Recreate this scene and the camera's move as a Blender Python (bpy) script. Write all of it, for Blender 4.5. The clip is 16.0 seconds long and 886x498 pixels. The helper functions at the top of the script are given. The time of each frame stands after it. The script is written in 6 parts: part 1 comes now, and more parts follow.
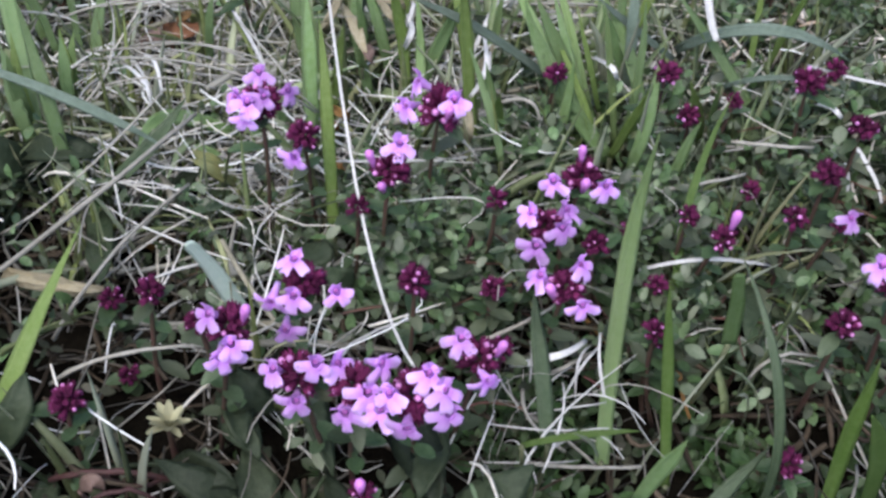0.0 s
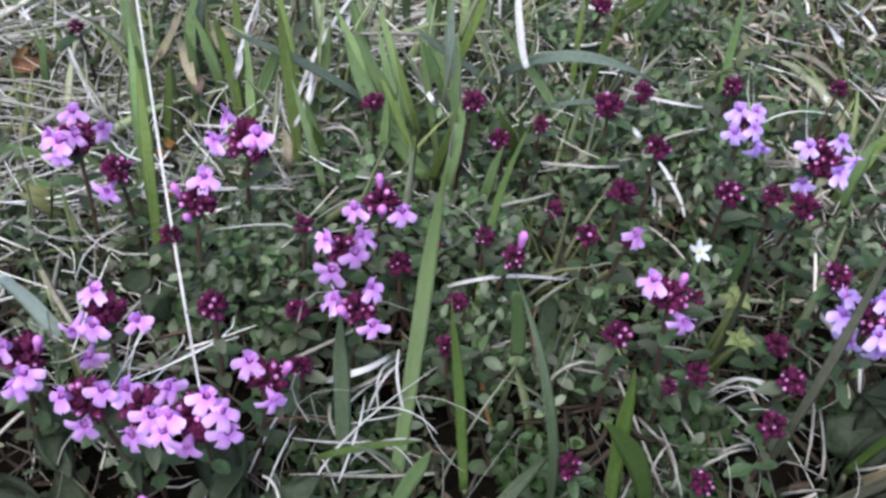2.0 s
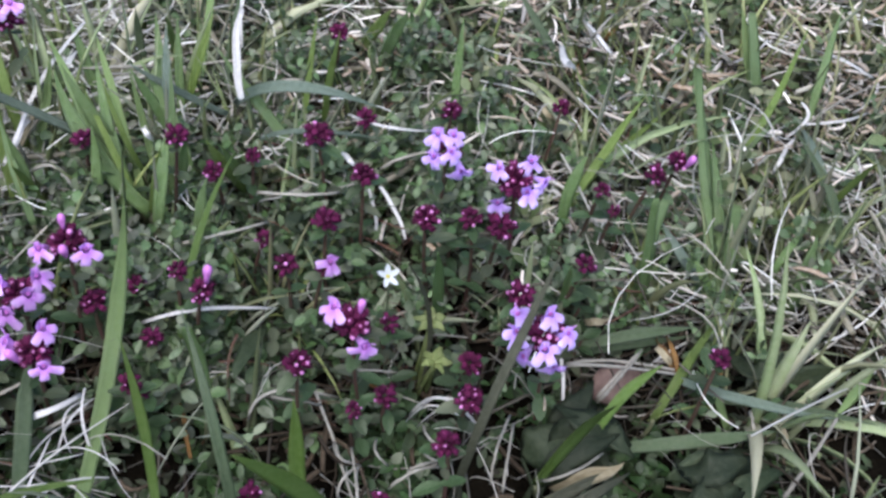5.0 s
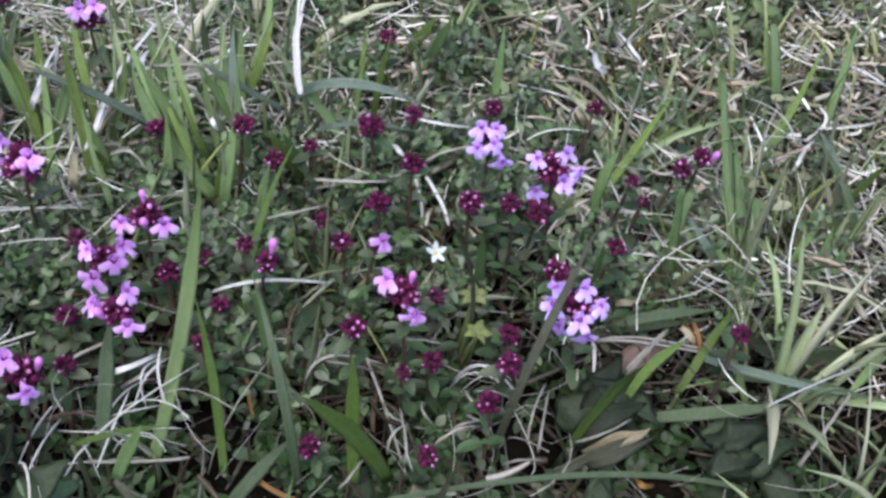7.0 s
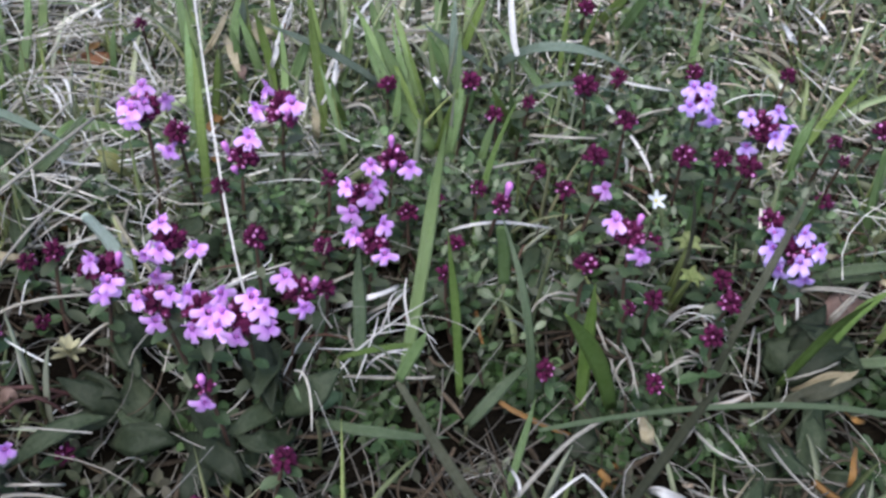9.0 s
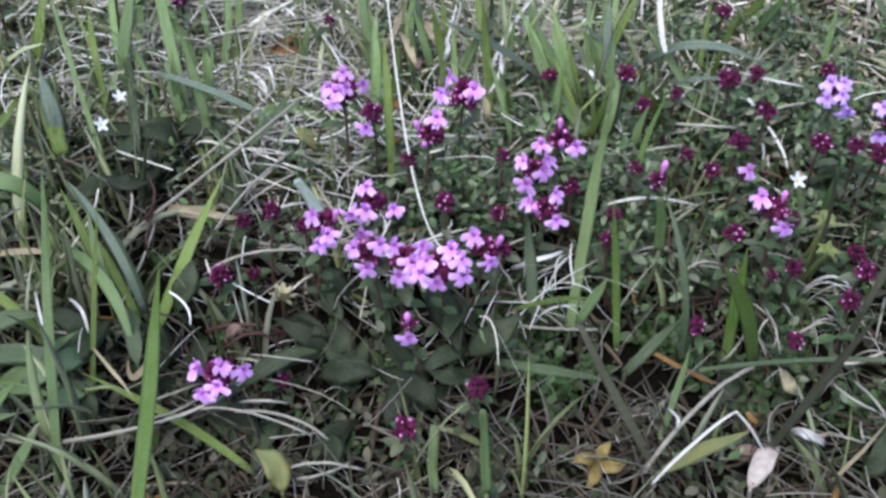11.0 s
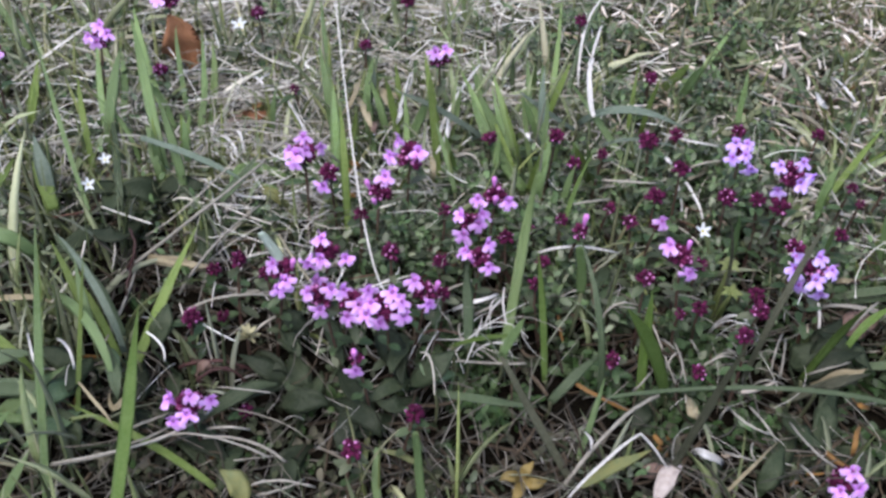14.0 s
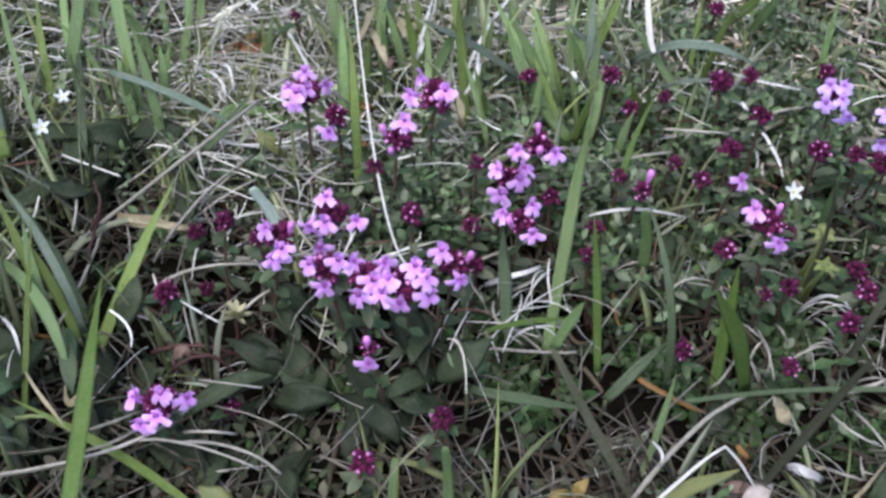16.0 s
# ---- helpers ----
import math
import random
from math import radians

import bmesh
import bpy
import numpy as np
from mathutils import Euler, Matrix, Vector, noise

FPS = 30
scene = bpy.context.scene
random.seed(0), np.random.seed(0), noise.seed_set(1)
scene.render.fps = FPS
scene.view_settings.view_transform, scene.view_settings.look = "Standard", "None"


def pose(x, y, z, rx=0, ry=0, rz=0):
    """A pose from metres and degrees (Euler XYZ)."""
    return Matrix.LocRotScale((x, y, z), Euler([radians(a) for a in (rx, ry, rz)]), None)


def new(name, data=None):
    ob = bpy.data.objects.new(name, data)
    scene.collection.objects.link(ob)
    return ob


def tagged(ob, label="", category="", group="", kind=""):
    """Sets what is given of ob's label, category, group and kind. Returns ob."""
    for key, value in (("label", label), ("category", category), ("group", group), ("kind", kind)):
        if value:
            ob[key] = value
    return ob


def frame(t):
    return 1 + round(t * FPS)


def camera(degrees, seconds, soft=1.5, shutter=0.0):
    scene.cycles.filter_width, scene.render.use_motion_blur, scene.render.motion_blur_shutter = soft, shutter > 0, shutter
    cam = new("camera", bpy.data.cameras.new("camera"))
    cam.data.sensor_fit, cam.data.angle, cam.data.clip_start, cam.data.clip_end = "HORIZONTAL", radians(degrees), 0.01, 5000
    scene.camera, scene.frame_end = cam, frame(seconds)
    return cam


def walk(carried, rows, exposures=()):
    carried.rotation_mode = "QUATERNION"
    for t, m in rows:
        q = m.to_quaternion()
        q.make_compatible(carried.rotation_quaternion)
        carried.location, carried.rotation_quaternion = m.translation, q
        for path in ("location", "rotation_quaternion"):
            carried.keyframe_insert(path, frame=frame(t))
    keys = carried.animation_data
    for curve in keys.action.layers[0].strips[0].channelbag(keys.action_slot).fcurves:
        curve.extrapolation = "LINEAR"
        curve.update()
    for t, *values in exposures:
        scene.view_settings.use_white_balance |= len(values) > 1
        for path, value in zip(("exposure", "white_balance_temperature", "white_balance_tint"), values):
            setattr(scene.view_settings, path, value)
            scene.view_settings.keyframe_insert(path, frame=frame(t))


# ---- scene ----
cam = camera(46.8, 16.0, soft=2.9)
METRES, EYE, TILT, LEAN, TURN = 0.3, 0.161, -48.0, -4.0, 0.0
ROWS = [
    (0.0, 0.0, 0.0, 0.0, -0.0, -0.0, 0.0),
    (0.5, 0.0122, -0.004, 0.0014, -0.67, -0.67, 0.33),
    (1.0, 0.0356, -0.0144, 0.0041, -1.44, -0.52, 0.91),
    (1.5, 0.0679, -0.0234, 0.0045, -2.1, -0.4, 1.41),
    (2.0, 0.0922, -0.0408, 0.0109, -2.54, 0.15, 1.53),
    (2.5, 0.1235, -0.0536, 0.0103, -3.59, 0.14, 2.16),
    (3.0, 0.159, -0.0535, 0.001, -4.41, -0.32, 2.8),
    (3.5, 0.1821, -0.0483, 0.0062, -5.6, -0.32, 2.92),
    (4.0, 0.213, -0.0466, 0.0108, -6.28, -0.26, 3.59),
    (4.5, 0.2391, -0.0532, 0.0158, -7.05, -0.03, 4.07),
    (7.0, 0.2148, -0.1254, -0.0152, -5.81, 1.9, 3.14),
    (7.5, 0.1862, -0.1371, -0.0209, -4.84, 2.13, 2.78),
    (8.0, 0.1493, -0.1584, -0.0199, -3.96, 2.31, 2.41),
    (8.5, 0.1189, -0.1686, -0.0337, -2.53, 2.49, 1.91),
    (9.0, 0.1038, -0.1776, -0.056, -1.11, 2.12, 1.42),
    (9.5, 0.0795, -0.1901, -0.0632, 0.02, 2.19, 0.31),
    (10.0, 0.0488, -0.2108, -0.0796, 1.27, 2.38, 0.03),
    (12.5, 0.0297, -0.4003, -0.1028, 4.1, 4.6, -0.89),
    (13.0, 0.0459, -0.417, -0.1045, 3.74, 5.38, -0.45),
    (13.5, 0.0642, -0.4209, -0.1048, 3.32, 5.94, -0.01),
    (14.0, 0.0784, -0.3959, -0.1063, 2.69, 5.48, -0.01),
    (14.5, 0.0758, -0.3535, -0.1032, 2.49, 5.03, -0.43),
    (15.0, 0.0703, -0.3103, -0.1005, 2.28, 4.31, -0.78),
    (15.5, 0.0608, -0.2621, -0.0949, 2.62, 3.75, -0.74),
    (16.0, 0.0477, -0.2184, -0.0826, 2.85, 2.86, -0.63),
]
walk(cam, [(t, pose(0, 0, EYE, TILT, LEAN, TURN) @ pose(METRES * x, METRES * y, METRES * z, 90 + pitch, roll, yaw)) for t, x, y, z, yaw, pitch, roll in ROWS],
     exposures=[(0.0, 0.63, 6360, 10), (3.0, 0.65, 6360, 10), (4.5, 0.66, 6290, 10.5), (7.0, 0.66, 6310, 10.3), (9.0, 0.65, 6330, 10.4), (10.0, 0.72, 6270, 10.7), (12.5, 0.70, 6300, 8.5), (13.3, 0.66, 6560, 13), (15.0, 0.67, 6550, 13), (16.0, 0.70, 6360, 10.5)])
scene.view_settings.exposure = 0.63

# ---- light: bright overcast sky, weak broad sun ----
SUN_UP, SUN_ROUND = 66.0, 215.0
world = bpy.data.worlds.new("overcast_sky")
scene.world = world
world.use_nodes = True
wt = world.node_tree
sky = wt.nodes.new("ShaderNodeTexSky")
sky.sky_type, sky.sun_disc = "NISHITA", False
sky.sun_elevation, sky.sun_rotation = radians(SUN_UP), radians(SUN_ROUND)
sky.air_density, sky.dust_density, sky.ozone_density = 1.0, 1.5, 1.2
wt.links.new(sky.outputs[0], wt.nodes["Background"].inputs[0])
wt.nodes["Background"].inputs[1].default_value = 0.15
sun = bpy.data.lights.new("sun", "SUN")
sun.energy, sun.angle, sun.color = 2.4, radians(60), (1.0, 0.96, 0.92)
sun_ob = new("sun", sun)
sun_ob.matrix_world = pose(0, 0, 2) @ pose(0, 0, 0, 0, 0, 180 - SUN_ROUND) @ pose(0, 0, 0, 90 - SUN_UP, 0, 0)


# ---- materials ----
def mat(name, a, b, rough=0.6, fine=700, coarse=60, bump=0.3, thin=0.0, spread=0.25, island=False, third=None, spec=0.3, ribs=0.0, rim=None):
    """Two tones a and b mixed by noise at two sizes; spread: how far single pieces differ; thin: light passing through."""
    m = bpy.data.materials.new(name)
    m.use_nodes = True
    nt = m.node_tree
    n, l = nt.nodes, nt.links
    p = n["Principled BSDF"]
    co = n.new("ShaderNodeTexCoord")
    t1, t2 = n.new("ShaderNodeTexNoise"), n.new("ShaderNodeTexNoise")
    t1.inputs["Scale"].default_value, t2.inputs["Scale"].default_value = fine, coarse
    t1.inputs["Detail"].default_value, t2.inputs["Detail"].default_value = 4, 3
    for t in (t1, t2):
        l.new(co.outputs["Object"], t.inputs["Vector"])
    add = n.new("ShaderNodeMath"); add.operation = "ADD"
    l.new(t1.outputs[0], add.inputs[0]); l.new(t2.outputs[0], add.inputs[1])
    ramp = n.new("ShaderNodeMapRange")
    ramp.inputs[1].default_value, ramp.inputs[2].default_value = 0.7, 1.3
    l.new(add.outputs[0], ramp.inputs[0])
    mix = n.new("ShaderNodeMix"); mix.data_type = "RGBA"
    mix.inputs[6].default_value, mix.inputs[7].default_value = (*a, 1), (*b, 1)
    l.new(ramp.outputs[0], mix.inputs[0])
    colour = mix.outputs[2]
    if rim:
        # paler pigment towards the outer end of the petals
        ln = n.new("ShaderNodeVectorMath"); ln.operation = "LENGTH"
        l.new(co.outputs["Object"], ln.inputs[0])
        far = n.new("ShaderNodeMapRange")
        far.inputs[1].default_value, far.inputs[2].default_value = 0.0008, 0.0032
        l.new(ln.outputs["Value"], far.inputs[0])
        mixr = n.new("ShaderNodeMix"); mixr.data_type = "RGBA"
        mixr.inputs[7].default_value = (*rim, 1)
        l.new(colour, mixr.inputs[6]); l.new(far.outputs[0], mixr.inputs[0])
        colour = mixr.outputs[2]
    if island:
        rnd = n.new("ShaderNodeNewGeometry").outputs["Random Per Island"]
    else:
        rnd = n.new("ShaderNodeObjectInfo").outputs["Random"]
    if third:
        pick = n.new("ShaderNodeMapRange")
        pick.inputs[1].default_value, pick.inputs[2].default_value = 0.35, 1.0
        l.new(rnd, pick.inputs[0])
        mix3 = n.new("ShaderNodeMix"); mix3.data_type = "RGBA"
        mix3.inputs[7].default_value = (*third, 1)
        l.new(colour, mix3.inputs[6]); l.new(pick.outputs[0], mix3.inputs[0])
        colour = mix3.outputs[2]
    wn = n.new("ShaderNodeTexWhiteNoise"); wn.noise_dimensions = "1D"
    l.new(rnd, wn.inputs["W"])
    val = n.new("ShaderNodeMapRange")
    val.inputs[3].default_value, val.inputs[4].default_value = 1 - spread, 1 + spread
    l.new(wn.outputs["Value"], val.inputs[0])
    hs = n.new("ShaderNodeHueSaturation")
    l.new(colour, hs.inputs["Color"]); l.new(val.outputs[0], hs.inputs["Value"])
    colour = hs.outputs[0]
    l.new(colour, p.inputs["Base Color"])
    p.inputs["Roughness"].default_value = rough
    p.inputs["Specular IOR Level"].default_value = spec
    bp = n.new("ShaderNodeBump")
    bp.inputs["Strength"].default_value, bp.inputs["Distance"].default_value = bump, 0.0004
    l.new(t1.outputs[0], bp.inputs["Height"])
    l.new(bp.outputs[0], p.inputs["Normal"])
    if ribs:
        uv = n.new("ShaderNodeUVMap")
        wv = n.new("ShaderNodeTexWave"); wv.inputs["Scale"].default_value = ribs
        wv.inputs["Distortion"].default_value = 0.6
        l.new(uv.outputs[0], wv.inputs["Vector"])
        b2 = n.new("ShaderNodeBump"); b2.inputs["Strength"].default_value, b2.inputs["Distance"].default_value = 0.5, 0.0002
        l.new(wv.outputs[1], b2.inputs["Height"]); l.new(bp.outputs[0], b2.inputs["Normal"])
        l.new(b2.outputs[0], p.inputs["Normal"])
    if thin:
        tr = n.new("ShaderNodeBsdfTranslucent")
        ms = n.new("ShaderNodeMixShader"); ms.inputs[0].default_value = thin
        l.new(colour, tr.inputs[0]); l.new(p.outputs[0], ms.inputs[1]); l.new(tr.outputs[0], ms.inputs[2])
        l.new(ms.outputs[0], n["Material Output"].inputs[0])
    return m


M = {
    # soil kept near-black: its colour holds the shade of the deep gaps
    "soil": mat("shade_black_soil", (0.004, 0.0035, 0.003), (0.013, 0.011, 0.008), 1.0, 900, 90, 1.0, island=True, spec=0.0),
    "meadow": mat("meadow_turf", (0.05, 0.065, 0.025), (0.11, 0.11, 0.06), 0.9, 60, 3, 1.0, spec=0.05),
    "petal": mat("lilac_petal", (0.76, 0.37, 0.87), (0.60, 0.24, 0.77), 0.45, 1500, 260, 0.3, thin=0.25, spread=0.28, rim=(0.81, 0.56, 0.95)),
    "petal_cool": mat("cool_lilac_petal", (0.66, 0.42, 0.92), (0.51, 0.28, 0.82), 0.45, 1500, 260, 0.3, thin=0.25, spread=0.25, rim=(0.73, 0.60, 0.97)),
    "throat": mat("purple_throat", (0.42, 0.13, 0.42), (0.30, 0.07, 0.31), 0.6, 1500, 300, 0.1),
    "bud": mat("pink_bud", (0.62, 0.26, 0.55), (0.42, 0.11, 0.35), 0.45, 1800, 400, 0.2, spread=0.25),
    "calyx": mat("dark_magenta_calyx", (0.125, 0.016, 0.066), (0.055, 0.009, 0.034), 0.75, 2600, 500, 0.7, spread=0.45, spec=0.12),
    "stem": mat("purplish_hairy_stem", (0.085, 0.035, 0.035), (0.075, 0.06, 0.035), 0.7, 1500, 150, 0.5),
    "thyme_leaf": mat("grey_green_thyme_leaf", (0.03, 0.06, 0.022), (0.068, 0.104, 0.05), 0.5, 1400, 90, 0.4, thin=0.1, spread=0.4, third=(0.085, 0.095, 0.06)),
    "thyme_mat": mat("grey_green_thyme_mat", (0.034, 0.072, 0.022), (0.095, 0.148, 0.062), 0.44, 1400, 90, 0.6, spread=0.65, island=True, third=(0.135, 0.15, 0.105), spec=0.5),
    "green": mat("fresh_green_blade", (0.235, 0.37, 0.13), (0.33, 0.455, 0.23), 0.36, 900, 80, 0.3, thin=0.42, spread=0.28, ribs=6, spec=0.5, third=(0.29, 0.40, 0.16)),
    "olive": mat("olive_blade", (0.19, 0.285, 0.07), (0.27, 0.36, 0.125), 0.45, 900, 80, 0.2, thin=0.38, spread=0.2, ribs=6),
    "deep": mat("deep_green_blade", (0.125, 0.215, 0.045), (0.185, 0.28, 0.085), 0.42, 900, 80, 0.3, thin=0.3, spread=0.25, ribs=6, spec=0.4),
    "mid": mat("mid_green_blade", (0.175, 0.285, 0.10), (0.255, 0.365, 0.17), 0.38, 900, 80, 0.3, thin=0.42, spread=0.22, ribs=6, spec=0.5, third=(0.225, 0.32, 0.15)),
    "teal": mat("pale_teal_blade", (0.19, 0.255, 0.195), (0.28, 0.345, 0.285), 0.38, 900, 80, 0.3, thin=0.42, spread=0.2, ribs=6, spec=0.5),
    "grey": mat("blue_green_blade", (0.088, 0.13, 0.068), (0.135, 0.175, 0.105), 0.4, 900, 80, 0.2, thin=0.2, spread=0.2, ribs=6),
    "tan": mat("tan_dry_blade", (0.30, 0.25, 0.15), (0.42, 0.37, 0.26), 0.7, 900, 80, 0.4, thin=0.1, spread=0.2, ribs=6),
    "straw": mat("pale_dry_stalk", (0.23, 0.21, 0.175), (0.39, 0.37, 0.33), 0.55, 900, 60, 0.4, spread=0.25),
    "white": mat("bleached_dead_blade", (0.50, 0.49, 0.48), (0.68, 0.67, 0.67), 0.5, 900, 60, 0.3, thin=0.1, spread=0.12),
    "broad": mat("broad_green_leaf", (0.021, 0.033, 0.016), (0.046, 0.059, 0.033), 0.6, 900, 150, 0.8, thin=0.1, spread=0.45, spec=0.25),
    "herbleaf": mat("fresh_oval_leaf", (0.075, 0.13, 0.06), (0.13, 0.19, 0.105), 0.5, 900, 150, 0.5, thin=0.15, spread=0.3, ribs=2.0, spec=0.4),
    "yellow": mat("yellowing_leaf", (0.23, 0.225, 0.085), (0.165, 0.20, 0.09), 0.6, 700, 120, 0.4, thin=0.2, spread=0.2),
    "sheath": mat("dull_grass_sheath", (0.085, 0.10, 0.05), (0.13, 0.135, 0.08), 0.6, 900, 80, 0.3, spread=0.25),
    "lobed": mat("pale_lobed_leaf", (0.17, 0.22, 0.07), (0.25, 0.28, 0.12), 0.6, 700, 120, 0.4, thin=0.25, spread=0.12),
    "dead": mat("brown_dead_leaf", (0.22, 0.09, 0.045), (0.30, 0.15, 0.08), 0.7, 700, 120, 0.5, spread=0.25),
    "rust": mat("rusty_dead_blade", (0.25, 0.125, 0.03), (0.15, 0.085, 0.035), 0.7, 700, 120, 0.4, spread=0.2),
    # dead stalk tones, dimmed further to paint shade low in the turf
    "dim": mat("shade_dimmed_stalk", (0.042, 0.038, 0.031), (0.105, 0.098, 0.085), 0.8, 900, 40, 0.5, spread=0.6, island=True, third=(0.115, 0.10, 0.08)),
    "tuft": mat("pale_green_tuft_blade", (0.27, 0.37, 0.16), (0.40, 0.46, 0.28), 0.38, 900, 40, 0.2, thin=0.2, spread=0.35, island=True, third=(0.52, 0.49, 0.37)),
    "dull": mat("dull_grey_brown_blade", (0.066, 0.07, 0.045), (0.105, 0.108, 0.075), 0.6, 900, 80, 0.3, thin=0.1, spread=0.2, ribs=6),
    # low-layer leaf greens, darkened to paint the shade under the turf
    "low": mat("shade_low_leaves", (0.018, 0.032, 0.013), (0.045, 0.064, 0.03), 0.65, 1400, 90, 0.6, spread=0.6, island=True, third=(0.05, 0.05, 0.034)),
    "pale": mat("pale_mown_blade", (0.46, 0.57, 0.50), (0.55, 0.64, 0.58), 0.5, 900, 80, 0.2, thin=0.1, spread=0.1, ribs=6),
    "pinkbud": mat("closed_pink_corolla", (0.68, 0.27, 0.69), (0.54, 0.16, 0.52), 0.5, 1500, 260, 0.2, spread=0.15),
    "pinkdead": mat("faded_pinkish_dead_leaf", (0.15, 0.095, 0.08), (0.22, 0.15, 0.125), 0.7, 700, 120, 0.5, spread=0.15),
    "paledead": mat("bleached_dead_leaf", (0.34, 0.29, 0.27), (0.50, 0.45, 0.44), 0.6, 700, 120, 0.5, spread=0.15),
    "amber": mat("amber_dying_leaf", (0.29, 0.21, 0.07), (0.19, 0.15, 0.06), 0.6, 700, 120, 0.4, thin=0.2, spread=0.2),
    "runner": mat("dark_red_stem", (0.06, 0.022, 0.024), (0.05, 0.028, 0.024), 0.6, 1200, 120, 0.4),
    "cream": mat("cream_leaf_tip", (0.38, 0.36, 0.23), (0.25, 0.25, 0.14), 0.6, 900, 150, 0.3, thin=0.15),
    "starpetal": mat("white_petal", (0.70, 0.73, 0.76), (0.62, 0.66, 0.69), 0.5, 900, 150, 0.1, thin=0.25, spread=0.05),
    "anther": mat("yellow_anther", (0.6, 0.55, 0.15), (0.5, 0.42, 0.1), 0.6),
    "litter": mat("dry_grass_litter", (0.36, 0.325, 0.265), (0.66, 0.63, 0.575), 0.6, 900, 40, 0.4, spread=0.5, island=True, third=(0.80, 0.79, 0.77)),
    # litter browns taken darker, so gap shade sits in the colour
    "brown": mat("shade_brown_litter", (0.03, 0.022, 0.014), (0.085, 0.063, 0.043), 0.85, 900, 40, 0.5, spread=0.5, island=True),
    "short": mat("short_grass", (0.15, 0.195, 0.072), (0.24, 0.28, 0.145), 0.5, 900, 40, 0.2, thin=0.15, spread=0.45, island=True, third=(0.34, 0.36, 0.28)),
    "scrap": mat("warm_dry_scraps", (0.24, 0.16, 0.10), (0.52, 0.445, 0.37), 0.7, 900, 40, 0.5, spread=0.5, island=True, third=(0.76, 0.71, 0.66)),
    "greyleaf": mat("dull_brown_green_leaf", (0.026, 0.036, 0.018), (0.066, 0.075, 0.042), 0.7, 900, 120, 0.6, spread=0.6, island=True, third=(0.10, 0.092, 0.07), spec=0.25),
    "greystraw": mat("grey_brown_stalks", (0.075, 0.066, 0.052), (0.165, 0.15, 0.13), 0.7, 900, 40, 0.4, spread=0.5, island=True, third=(0.22, 0.205, 0.18)),
    "shred": mat("withered_flat_blade", (0.16, 0.145, 0.10), (0.34, 0.31, 0.24), 0.65, 900, 40, 0.5, thin=0.1, spread=0.5, island=True, third=(0.52, 0.50, 0.44)),
    "twig": mat("grey_white_thin_stalk", (0.17, 0.155, 0.13), (0.40, 0.38, 0.34), 0.6, 900, 40, 0.4, spread=0.5, island=True, third=(0.56, 0.54, 0.51)),
    "redstem": mat("reddish_thyme_stem", (0.10, 0.035, 0.035), (0.12, 0.075, 0.045), 0.6, 1200, 120, 0.4, spread=0.4, island=True),
    "fine": mat("fine_olive_grass", (0.17, 0.22, 0.066), (0.285, 0.325, 0.135), 0.5, 900, 40, 0.2, thin=0.15, spread=0.45, island=True, third=(0.40, 0.39, 0.24)),
    # thyme green made deeper, with the front edge's shade in the colour
    "darkmat": mat("shade_green_thyme_leaf", (0.019, 0.044, 0.012), (0.046, 0.088, 0.029), 0.5, 1400, 90, 0.5, spread=0.5, island=True, third=(0.06, 0.085, 0.04), spec=0.35),
    "herb": mat("fresh_herb_leaf", (0.085, 0.13, 0.05), (0.16, 0.205, 0.095), 0.5, 900, 120, 0.5, thin=0.15, spread=0.45, island=True, third=(0.23, 0.23, 0.15)),
}

# ---- shapes ----
MM = 0.001
rng = np.random.default_rng(7)
rnd = random.Random(11)


def lie(x, y):
    """Height of the bare soil."""
    return 0.0025 * noise.noise((x * 22, y * 22, 0.3)) + 0.0022 * noise.noise((x * 90, y * 90, 4.1)) - 0.0025


def mesh(name, verts, faces, material, smooth=True, uvs=None):
    me = bpy.data.meshes.new(name)
    me.from_pydata([tuple(v) for v in verts], [], faces)
    me.materials.append(material)
    if smooth:
        me.polygons.foreach_set("use_smooth", [True] * len(me.polygons))
    if uvs is not None:
        layer = me.uv_layers.new(name="uv")
        idx = np.empty(len(me.loops), dtype=np.int32)
        me.loops.foreach_get("vertex_index", idx)
        layer.data.foreach_set("uv", np.asarray(uvs, dtype=np.float32)[idx].ravel())
    me.update()
    return me


def part(name, me, parent, m=None, label=""):
    ob = new(name, me)
    ob.parent = parent
    if m is not None:
        ob.matrix_basis = m
    return tagged(ob, label)


def root(name, place, label, category, group=""):
    ob = new(name)
    ob.location = place
    ob.empty_display_size = 0.005
    return tagged(ob, label, category, group)


def curve_points(p0, p1, p2, n):
    """A parabola from p0 to p2 that passes through p1 halfway."""
    p0, p1, p2 = (np.array(p, dtype=float) for p in (p0, p1, p2))
    c = 2 * p1 - (p0 + p2) / 2
    s = np.linspace(0, 1, n)[:, None]
    pts = (1 - s) ** 2 * p0 + 2 * s * (1 - s) * c + s * s * p2
    tan = 2 * (1 - s) * (c - p0) + 2 * s * (p2 - c)
    return pts, tan / (np.linalg.norm(tan, axis=1, keepdims=True) + 1e-12)


def unit(v):
    return v / (np.linalg.norm(v, axis=-1, keepdims=True) + 1e-12)


